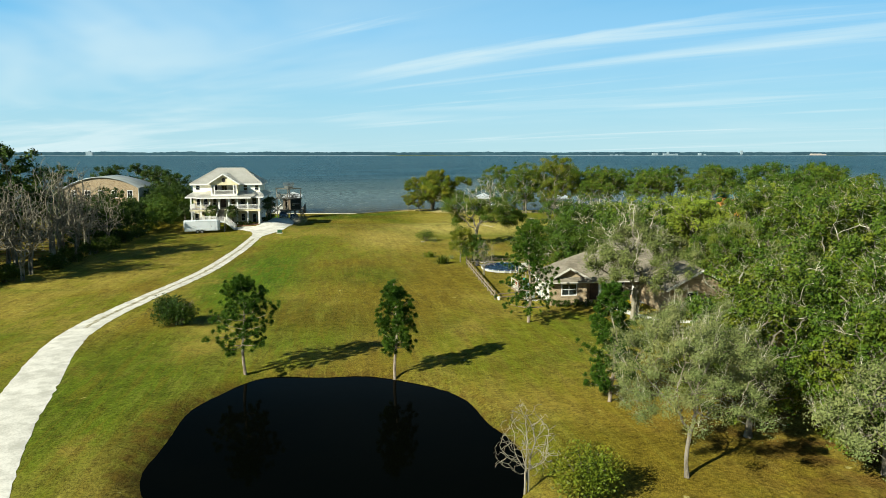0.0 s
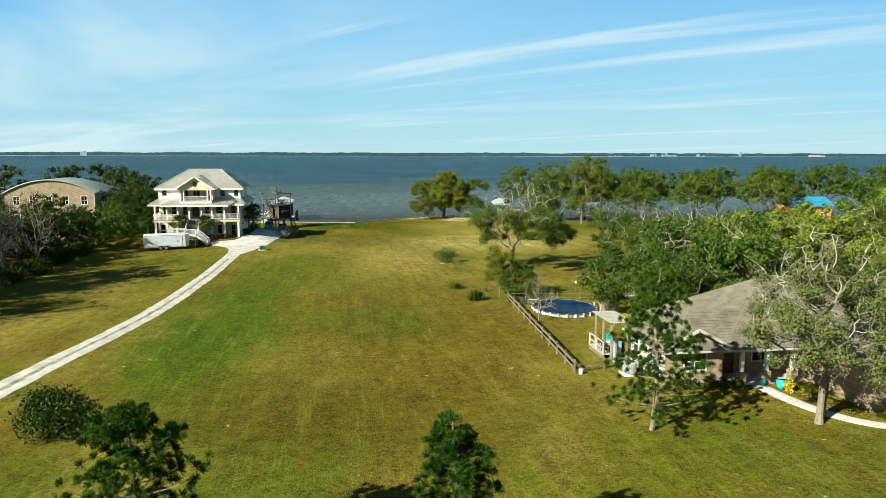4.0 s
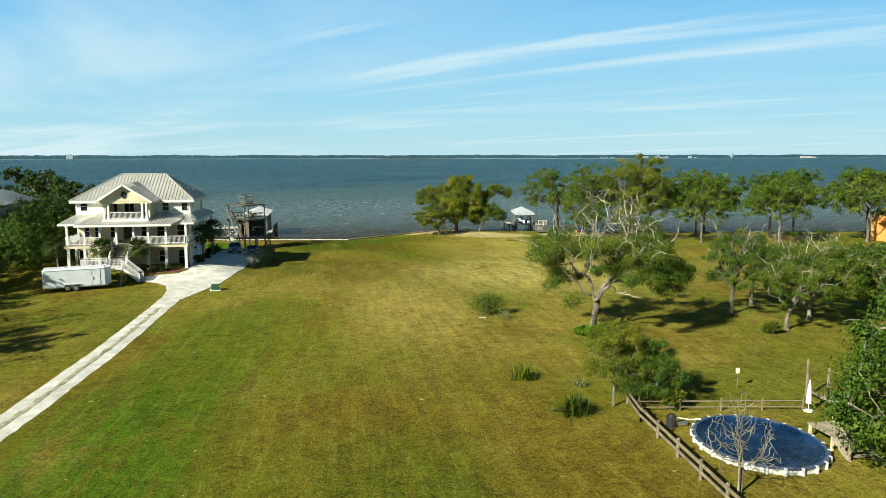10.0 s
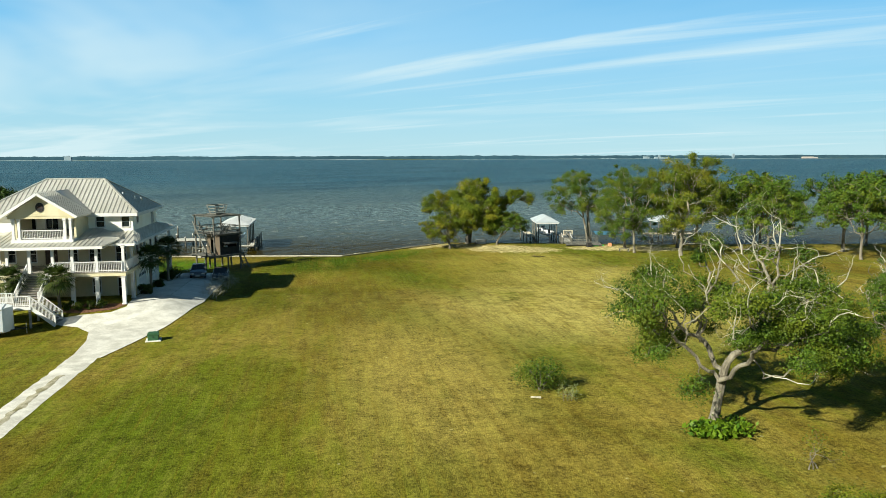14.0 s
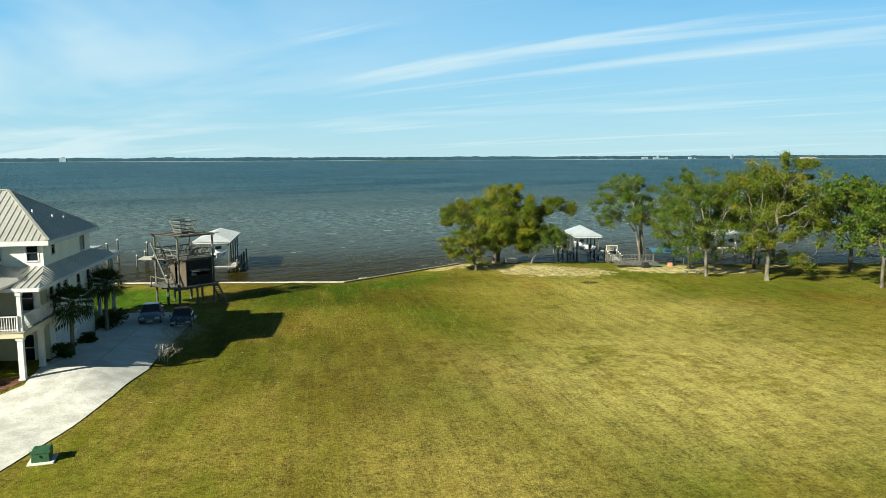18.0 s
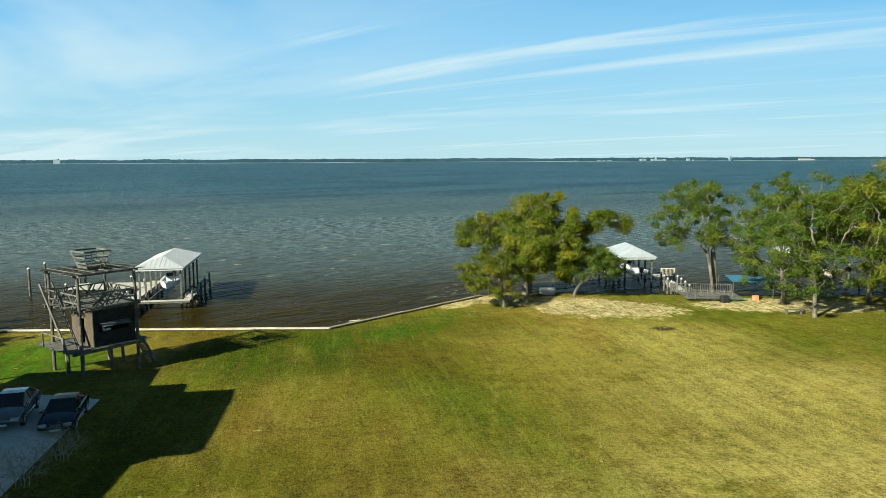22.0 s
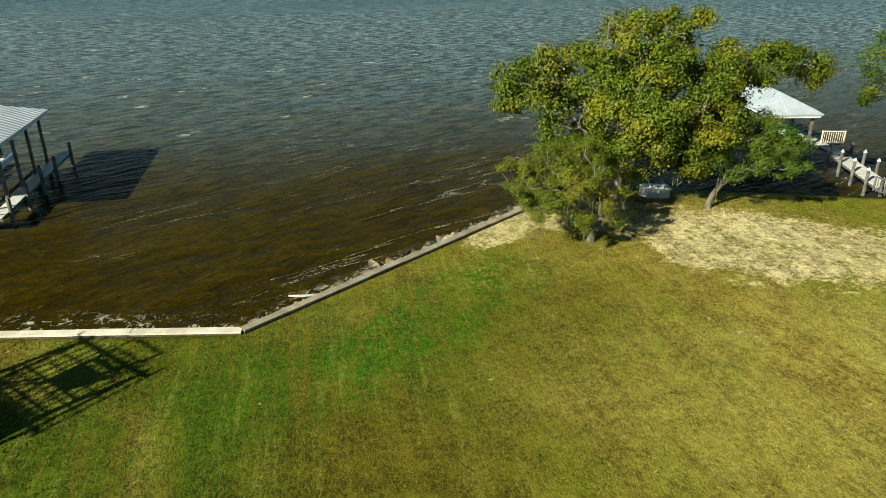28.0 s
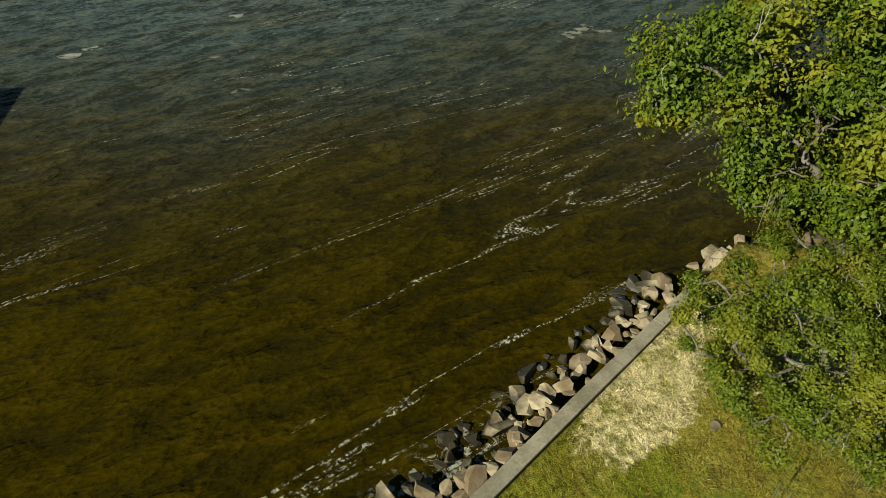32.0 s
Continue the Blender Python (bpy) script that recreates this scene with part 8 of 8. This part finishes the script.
for x in (24.6, 25.95):
    for y in (91.3, 93.0):
        Solid().box(x - 0.06, x + 0.06, y - 0.06, y + 0.06, ZG - 0.1, -0.1 if x > 25.5 else -1.05).out("post", M["pale_wood"], pd)
for i in range(4):
    z, y = -1.02 - (i + 1) * 0.16, 91.2 - (i + 1) * 0.27
    Solid().box(24.6, 25.85, y, y + 0.27, z - 0.04, z).out("tread", M["deck_wood"], pd)
for x in (24.55, 25.9):
    Solid().bar((x, 91.2, -1.1), (x, 89.9, ZG), 0.05, 0.25).out("stringer", M["deck_wood"], pd)
    railing(pd, (x, 91.1, -1.0), (x, 90.0, -1.75), 0.9, 0.4, "deck_wood")
railing(pd, (25.98, 91.2, -1.0), (25.98, 93.0, -1.0), 0.8, 0.45, "deck_wood")
um = thing("closed_umbrella", (27.1, 96.6, gz(27.1, 96.6)), "furled white patio umbrella behind the pool", "umbrella")
Solid().cyl(0, 0, 0, 0.08, 0.25, n=14).out("base", M["concrete"], um)
Solid().cyl(0, 0, 0.08, 1.85, 0.025, n=8).out("pole", M["white"], um)
Solid().tube([(0, 0, 0.5), (0, 0, 0.9), (0, 0, 1.5), (0, 0, 1.9)], [0.17, 0.15, 0.10, 0.02], 10).out("canopy", M["boat_white"], um)
pp = thing("pool_pump", (18.1, 95.6, gz(18.1, 95.6)), "black pool pump and filter tank", "pump")
Solid().tube([(0, 0, 0), (0, 0, 0.6), (0, 0, 0.75)], [0.26, 0.26, 0.12], 14).out("tank", M["black"], pp)
Solid().tube([(0.35, 0, 0.15), (0.9, 0, 0.15)], [0.13, 0.13], 10).out("motor", M["chrome"], pp)
Solid().tube([(0.3, 0.1, 0.5), (0.9, -0.4, 0.5), (1.3, -0.8, 0.7)], [0.03, 0.03, 0.03], 6).out("pipe", M["white"], pp)
bp = thing("birdhouse_pole", (25.4, 101.2, gz(25.4, 101.2)), "small pale birdhouse on a thin pole", "birdhouse")
Solid().cyl(0, 0, 0, 1.0, 0.03, n=8).out("pole", M["piling"], bp)
Solid().soft(-0.11, 0.11, -0.11, 0.11, 1.0, 1.32, 0.04).out("box", M["pale_wood"], bp)
sw = thing("swing", (25.7, 85.9, gz(25.7, 85.9)), "turquoise cloth swing hanging from the oak", "swing")
for x in (-0.25, 0.25):
    Solid().cyl(x, 0, 0.9, 3.2, 0.012, n=5).out("rope", M["white"], sw)
Solid().tube([(-0.3, 0, 0.9), (-0.12, 0, 0.55), (0.12, 0, 0.55), (0.3, 0, 0.9)], [0.05, 0.16, 0.16, 0.05], 8).out("seat", M["turquoise"], sw)


def spiky(at, n, r, seed, leaf="shrub", label="spiky yucca clump on the lawn", name="yucca", dry=0):
    """A rosette of sword leaves."""
    rng_ = np.random.default_rng(seed)
    root = thing(name, (*at, gz(*at) - 0.03), label, "shrub")
    q = []
    for i in range(n):
        a, el = rng_.uniform(0, 6.28), rng_.uniform(0.1, 1.45)
        d = np.array((math.cos(a) * math.cos(el), math.sin(a) * math.cos(el), math.sin(el)))
        s = np.array((-math.sin(a), math.cos(a), 0)) * 0.035 * r
        ln = r * rng_.uniform(0.7, 1.15)
        o_ = rng_.normal(size=3) * np.array((0.22, 0.22, 0.02)) * r
        m, tip = o_ + d * ln * 0.6, o_ + d * ln - np.array((0, 0, 0.18 * ln * math.cos(el)))
        q += [[o_ - s * 0.6, o_ + s * 0.6, m + s, m - s], [m - s, m + s, tip + s * 0.1, tip - s * 0.1]]
    quads("leaves", q, M[leaf], root)
    Solid().tube([(0, 0, 0), (0.02, 0, 0.35 * r)], [0.12 * r, 0.08 * r], 7).out("stem", M["bark"], root)


spiky((12.6, 105.4), 150, 1.15, 61, "lime_leaf")
spiky((13.6, 98.4), 260, 1.25, 62, "shrub", "dark spiky palmetto clump on the lawn", "palmetto")
spiky((15.6, 103.2), 60, 0.7, 63, "grey_leaf")
for k, (dx, dy) in enumerate(((-0.9, -0.6), (0.5, -0.9), (1.0, -0.2), (-0.2, -1.1))):
    shrub((21.7 + dx, 117.2 + dy), 0.6, 0.5, 0.6, 430 + k, "needle", 420, 0.11, "bright green fern clump at the oak's foot", group="ferns at the oak")
shrub((19.3, 98.2), 1.0, 0.8, 1.4, 440, "lime_leaf", 1400, 0.08, "olive bush beside the fence end")
bare_tree((23.6, 111.5), 2.4, 44, 4, "thin dry sapling on the lawn", 3, "bark", "lime_leaf", 2, 0.06, wig=0.5)
log = Solid().tube([(13.2, 123.2, gz(13.2, 123.2) + 0.08), (13.8, 123.0, gz(13.8, 123.0) + 0.08)], [0.05, 0.07], 7).out("log", M["dead_wood"])
tagged(log, "pale cut log beside the lawn shrub", "log")

# ---- neighbours beyond the trees ----
nb_ = thing("brick_mansion", (-54, 180, -2.5), "large brick house with curved grey roof behind the trees", "house")
nb_.matrix_world = Matrix.Identity(4)
X0, X1, Y0, Y1, ZW = -61.4, -45.8, 168.0, 185.0, 6.1
holes = [(x - 0.5, x + 0.5, z, z + 1.5) for x in (-59.4, -56.6, -53.8, -50.9, -47.6) for z in (0.6, 4.0)]
wall_x(X0, X1, Y0, -2.8, ZW, holes, 0.3).out("front_wall", M["brick"], nb_, "tan brick wall")
for h in holes:
    window(nb_, *h, Y0, panes=(2, 2))


def arch(x):
    return ZW + 2.5 * (1 - ((x - (X0 + X1) / 2) / ((X1 - X0) / 2 + 0.3)) ** 2)


N = 20
ax = [X0 + (X1 - X0) * i / N for i in range(N + 1)]
rim = [(X0, ZW), (X1, ZW)] + [(x, arch(x)) for x in ax[::-1]]
S, n = Solid(), len(ax) + 2
S.add([(x, Y0, z) for x, z in rim] + [(x, Y0 + 0.3, z) for x, z in rim], [tuple(range(n)), tuple(range(2 * n - 1, n - 1, -1))] + [(i, i + n, (i + 1) % n + n, (i + 1) % n) for i in range(n)])
S.out("arched_gable", M["brick"], nb_)
Solid().box(X1 - 0.3, X1, Y0 + 0.3, Y1, -2.8, ZW).out("side_wall", M["stucco"], nb_)
Solid().box(X1 - 0.02, X1 + 0.06, Y0 - 0.06, Y0 + 0.5, -2.8, ZW).out("corner_quoin", M["white"], nb_)
Solid().box(X0, X0 + 0.3, Y0 + 0.3, Y1, -2.8, ZW).out("side_wall", M["brick"], nb_)
Solid().box(X0 + 0.3, X1 - 0.3, Y1 - 0.3, Y1, -2.8, ZW).out("back_wall", M["brick"], nb_)
M["slate"] = plain("smooth_grey_metal_roof", (0.20, 0.225, 0.225), (0.28, 0.305, 0.30), 0.4, 0.5, 0.2, 0.1, 0.01)
v, f = [], []
bx_ = [X0 - 0.3 + (X1 - X0 + 0.6) * i / N for i in range(N + 1)]
rowsy = ((Y0 - 0.3, 1.0), (Y1 - 6, 1.0), (Y1 - 2.5, 0.8), (Y1 - 0.8, 0.45), (Y1 + 0.3, 0.0))
for y, kz in rowsy:
    v += [(x, y, ZW + 0.05 + (arch(x) - ZW) * kz) for x in bx_]
n_ = N + 1
f = [(j * n_ + i, j * n_ + i + 1, (j + 1) * n_ + i + 1, (j + 1) * n_ + i) for j in range(4) for i in range(N)]
f = [tuple(q) for q in f]
o_ = len(v)
v += [(x, y, z - 0.25) for x, y, z in v]
f += [tuple(i + o_ for i in q[::-1]) for q in f] + [(i, i + o_, i + 1 + o_, i + 1) for i in range(N)]
link("roof", v, f, M["slate"], nb_, "curved grey metal roof", True)

M["orange_wall"] = plain("orange_stucco", (0.55, 0.23, 0.05), (0.65, 0.30, 0.08), 0.8, 0.85, 0, 0.2, 0.006)
M["blue_roof"] = plain("bright_blue_metal_roof", (0.03, 0.22, 0.38), (0.05, 0.30, 0.46), 0.6, 0.45, 0.1, 0.03, 0.004)
oh = thing("orange_cottage", (104, 176, -2.6), "orange cottage with a bright blue metal roof", "house")
oh.matrix_world = Matrix.Identity(4)
ch = [(101.6, 102.6, -0.6, 0.8), (104.4, 105.4, -0.6, 0.8), (107.4, 108.4, -2.4, 0.4)]
wall_x(100, 110, 173.5, -2.8, 2.0, ch).out("front_wall", M["orange_wall"], oh)
for h in ch:
    window(oh, *h, 173.5, panes=(1, 2))
Solid().box(100, 100.2, 173.7, 180, -2.8, 2.0).out("side_wall", M["orange_wall"], oh)
Solid().box(109.8, 110, 173.7, 180, -2.8, 2.0).out("side_wall", M["orange_wall"], oh)
Solid().box(100.2, 109.8, 179.8, 180, -2.8, 2.0).out("back_wall", M["orange_wall"], oh)
polys = [((99.4, 172.8, 2.0), (110.6, 172.8, 2.0), (110.6, 176.8, 3.9), (99.4, 176.8, 3.9)), ((110.6, 180.8, 2.0), (99.4, 180.8, 2.0), (99.4, 176.8, 3.9), (110.6, 176.8, 3.9))]
r = sheet(polys, 0.1).out("roof", M["blue_roof"], oh)
for p in polys:
    seams(r, p, 0.6, 0.05, 0.06, "blue_roof")
van = car((30.2, 35.2), 12, M["boat_white"], "white car under the trees beside the pond")
van["group"] = ""
carpet("yard_pad", [(27.5, 31.5), (36, 30.5), (37, 35), (28, 36)], M["concrete"], 0.03, "pale concrete pad under the trees")


# ---- bulkhead, rocks, far shore ----
M["bulk_white"] = plain("sun-bleached_bulkhead_cap", (0.46, 0.41, 0.29), (0.64, 0.58, 0.44), 1.2, 0.9, 0, 0.3, 0.008, vary=0.2)
M["bulk_grey"] = plain("weathered_bulkhead_cap", (0.18, 0.155, 0.095), (0.31, 0.27, 0.18), 1.2, 0.95, 0, 0.4, 0.01, vary=0.3)
M["sheet_pile"] = plain("dark_bulkhead_boards", (0.035, 0.028, 0.02), (0.09, 0.075, 0.055), 2.0, 0.95, 0, 0.4, 0.01)


def rock_mat():
    k = Nodes("broken_concrete_rock")
    r, n1, n2 = k.rnd(), k.noise(1.6, 5), k.noise(9, 4)
    c = k.mix(k.step(n1, 0.35, 0.62), (0.13, 0.10, 0.052), (0.37, 0.305, 0.19))
    c = k.mix(k.math("MULTIPLY", r, 0.8), c, (0.13, 0.085, 0.04))
    sx_ = k.t.nodes.new("ShaderNodeSeparateXYZ")
    k.t.links.new(k.pos, sx_.inputs[0])
    wet = k.step(k.math("ADD", sx_.outputs["Z"], k.math("MULTIPLY", n1, 0.3)), SEA + 0.34, SEA + 0.60, 1.0, 0.0)
    c = k.mix(wet, c, (0.030, 0.024, 0.012))
    k.bump(n1, 0.5, 0.08)
    k.bump(n2, 0.5, 0.03)
    return k.done(c, k.math("SUBTRACT", 0.95, k.math("MULTIPLY", wet, 0.45)), 0, 0.3)


M["rock"] = rock_mat()


def bulkhead(a, b, mat, label, seg=2.4, top=-2.52):
    w = thing("bulkhead", (*a, -2.7), label, "sea wall")
    w.matrix_world = Matrix.Identity(4)
    A_, B2 = Vector((*a, 0)), Vector((*b, 0))
    d = B2 - A_
    s = Vector((0, 0, 1)).cross(d.normalized())
    n = max(1, round(d.length / seg))
    rr = random.Random(n)
    for i in range(n):
        p, q = A_ + d * (i / n), A_ + d * ((i + 1) / n - 0.012 / d.length)
        dz = rr.uniform(-0.015, 0.015)
        Solid().bar(p + Vector((0, 0, top - 0.04 + dz)), q + Vector((0, 0, top - 0.04 + dz)), 0.42, 0.09).out("cap_board", M[mat], w)
        Solid().bar(p + s * 0.10 + Vector((0, 0, top - 0.85)), q + s * 0.10 + Vector((0, 0, top - 0.85)), 0.08, 1.5).out("sheeting", M["sheet_pile"], w)
        Solid().bar(p - s * 0.16 + Vector((0, 0, top - 0.17)), q - s * 0.16 + Vector((0, 0, top - 0.17)), 0.09, 0.18).out("waler", M["sheet_pile"], w)
    return w


bulkhead((-62, 205.3), (3.4, 195.6), "bulk_white", "straight bulkhead with sun-bleached timber cap")
bulkhead((3.4, 195.6), (20.6, 208.6), "bulk_grey", "angled bulkhead with weathered grey timber cap")


def rock_mesh(seed):
    """A broken block: a cube cut by a dozen slanting planes."""
    rng = np.random.default_rng(seed)
    bm = bmesh.new()
    bmesh.ops.create_cube(bm, size=1.1)
    for _ in range(15):
        nrm = Vector(rng.normal(size=3)).normalized()
        res = bmesh.ops.bisect_plane(bm, geom=bm.verts[:] + bm.edges[:] + bm.faces[:], plane_co=nrm * rng.uniform(0.26, 0.50), plane_no=nrm, clear_outer=True)
        edges = [g for g in res["geom_cut"] if isinstance(g, bmesh.types.BMEdge)]
        if edges:
            bmesh.ops.edgeloop_fill(bm, edges=edges)
    bmesh.ops.recalc_face_normals(bm, faces=bm.faces[:])
    me = bpy.data.meshes.new("rock")
    bm.to_mesh(me)
    bm.free()
    me.materials.append(M["rock"])
    return me


ROCKS = [rock_mesh(s) for s in range(10)]
rr = random.Random(12)
u_ = Vector((17.1, 12.9, 0)).normalized()
s_ = Vector((-u_.y, u_.x, 0))


def put_rock(x, y, z, s, flat=0.7):
    o = new("rock", rr.choice(ROCKS))
    o.matrix_world = Matrix.LocRotScale((x, y, z), Euler((rr.uniform(-0.35, 0.35), rr.uniform(-0.35, 0.35), rr.uniform(0, 6.3))), (s * rr.uniform(0.85, 1.35), s, s * flat * rr.uniform(0.75, 1.2)))
    tagged(o, rr.choice(("rough pale broken concrete rock at the bulkhead", "wet brown riprap rock at the waterline", "angular tan riprap rock beside the sea wall")), "rock", "riprap rocks along the bulkhead")


t = 0.0
while t < 22.2:
    p = Vector((3.4, 195.6, 0)) + u_ * t
    wide = 0.9 + 1.1 * ease((t - 1) / 9)
    for k in range(5):
        o = 0.38 + rr.random() ** 1.2 * wide
        s = rr.uniform(0.18, 0.46) if rr.random() < 0.78 else rr.uniform(0.5, 0.85)
        f = (o - 0.4) / (wide + 0.01)
        q = p + s_ * o + u_ * rr.uniform(-0.25, 0.25)
        put_rock(q.x, q.y, -3.02 - 0.66 * f + rr.uniform(-0.08, 0.1), s)
    t += 0.52
for k in range(22):
    a = rr.random()
    x, y = 20.8 + a * 6.5 + rr.uniform(-0.4, 0.4), 209.4 + 1.6 * math.sin(a * 2.6) + rr.uniform(-0.9, 0.7)
    put_rock(x, y, -2.9 - 0.35 * rr.random(), rr.uniform(0.35, 0.9), 0.6)
for k in range(44):
    x = 3.6 - 17 * rr.random() ** 1.4
    put_rock(x, coast(x) + 0.45 + rr.random() * 0.9, -3.45 + rr.uniform(-0.12, 0.22), rr.uniform(0.3, 0.75), 0.55)
for x, y, s in ((22.9, 204.3, 0.75), (24.3, 205.2, 0.5), (18.6, 203.2, 0.35), (27.4, 207.9, 0.6), (33.2, 191.0, 0.3)):
    put_rock(x, y, gz(x, y) + 0.08, s, 0.45)

log = Solid().tube([(5.3, 198.75, -2.72), (6.0, 198.45, -2.64), (6.7, 198.4, -2.60)], [0.05, 0.07, 0.05], 8).tube([(6.05, 198.44, -2.64), (6.3, 198.8, -2.52)], [0.04, 0.02], 6)
tagged(log.out("driftwood", M["dead_wood"]), "bleached driftwood lying on the riprap rocks", "driftwood")

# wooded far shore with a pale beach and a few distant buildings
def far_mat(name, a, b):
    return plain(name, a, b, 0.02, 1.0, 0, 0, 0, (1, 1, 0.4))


# distance haze is mixed into the woods and beach as blue-green base colour
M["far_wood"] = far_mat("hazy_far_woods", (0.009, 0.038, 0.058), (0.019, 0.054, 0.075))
M["far_sand"] = far_mat("hazed_far_beach", (0.26, 0.34, 0.35), (0.34, 0.42, 0.42))
rng = np.random.default_rng(3)
v, f = [], []
xs2 = np.arange(-4200, 4600, 9.0)
for i, x in enumerate(xs2):
    zt = 22 + 5 * noise.noise((x * 0.004, 3, 0)) + 3.5 * noise.noise((x * 0.02, 1, 0)) + rng.uniform(-1.3, 1.3)
    yb = 4480 + 60 * noise.noise((x * 0.001, 0, 0))
    v += [(x, yb, SEA - 1), (x, yb + 4, SEA + zt * 0.6), (x, yb + 12, SEA + zt), (x, yb + 60, SEA + zt - 2)]
    if i:
        f += [((i - 1) * 4 + k, i * 4 + k, i * 4 + k + 1, (i - 1) * 4 + k + 1) for k in range(3)]
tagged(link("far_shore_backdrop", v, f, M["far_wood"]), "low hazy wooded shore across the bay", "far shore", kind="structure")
v, f = [], []
for i, x in enumerate(xs2[::6]):
    yb = 4440 + 60 * noise.noise((x * 0.001, 0, 0))
    v += [(x, yb, SEA + 0.1), (x, yb + 45, SEA + 1.6 + 1.0 * noise.noise((x * 0.003, 5, 0)))]
    if i:
        f.append(((i - 1) * 2, i * 2, i * 2 + 1, (i - 1) * 2 + 1))
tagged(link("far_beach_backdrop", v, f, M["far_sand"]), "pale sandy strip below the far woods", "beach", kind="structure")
# the white of the buildings is greyed toward blue to stand for haze
M["far_white"] = far_mat("hazed_white_far_buildings", (0.17, 0.23, 0.26), (0.24, 0.30, 0.33))
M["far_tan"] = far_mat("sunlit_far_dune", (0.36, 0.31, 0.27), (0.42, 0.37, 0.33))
for nm, lab, mt, boxes in (
    ("far_tower", "distant grey high-rise on the far shore", "far_white", [(-1444, -1406, 10, 22), (-1432, -1418, 34, 27)]),
    ("far_building", "white building at the far waterline", "far_white", [(2060, 2082, 2, 13), (2086, 2096, 2, 24), (2096, 2140, 2, 10), (2142, 2156, 2, 12)]),
    ("far_building", "small white house on the far shore", "far_white", [(1985, 2005, 8, 15), (2010, 2022, 8, 14), (2300, 2318, 8, 15), (2340, 2350, 3, 8)]),
    ("far_building", "low white house along the far beach", "far_white", [(1705, 1722, 2, 6), (1740, 1752, 2, 7), (1770, 1795, 2, 6), (1560, 1570, 2, 6)]),
    ("far_water_tower", "pale water tower above the far woods", "far_white", [(2592, 2606, 20, 32), (2597, 2601, 8, 20)]),
    ("far_dune", "long sunlit tan bank on the far shore", "far_tan", [(3090, 3170, 4, 12), (3170, 3200, 4, 9)]),
):
    whole = Solid()
    for x0, x1, z0, z1 in boxes:
        S = whole if nm != "far_building" else Solid()
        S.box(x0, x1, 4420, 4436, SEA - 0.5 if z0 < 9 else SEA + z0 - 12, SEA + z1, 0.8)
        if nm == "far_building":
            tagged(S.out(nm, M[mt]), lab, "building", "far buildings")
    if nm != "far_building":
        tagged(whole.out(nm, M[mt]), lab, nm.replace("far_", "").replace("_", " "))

# coarse grass on the lawn before the shore
rng = np.random.default_rng(44)
n = 120000
gx, gy = rng.uniform(-9, 38, n), 206.5 - 44 * rng.uniform(0, 1, n) ** 1.4
keep = np.array([y < coast(x) - 0.5 and not (abs(x - 31) < 9 and abs(y - 200.5) < 4.0 and rng.random() < 0.75) and noise.noise((x * 0.4, y * 0.4, 7)) > -0.45 for x, y in zip(gx, gy)])
gx, gy = gx[keep], gy[keep]
base = np.array([(x, y, gz(x, y) - 0.01) for x, y in zip(gx, gy)])
a = rng.uniform(0, 6.283, len(base))
side = np.stack([np.cos(a), np.sin(a), 0 * a], 1) * rng.uniform(0.010, 0.026, len(a))[:, None]
tip = base + np.stack([rng.normal(size=len(a)) * 0.09, rng.normal(size=len(a)) * 0.09, rng.uniform(0.06, 0.17, len(a))], 1)
tagged(quads("grass_tufts", np.stack([base - side, base + side, tip], 1), M["blades"], sides=3), "coarse straw and olive grass blades on the lawn", "grass", kind="stuff")
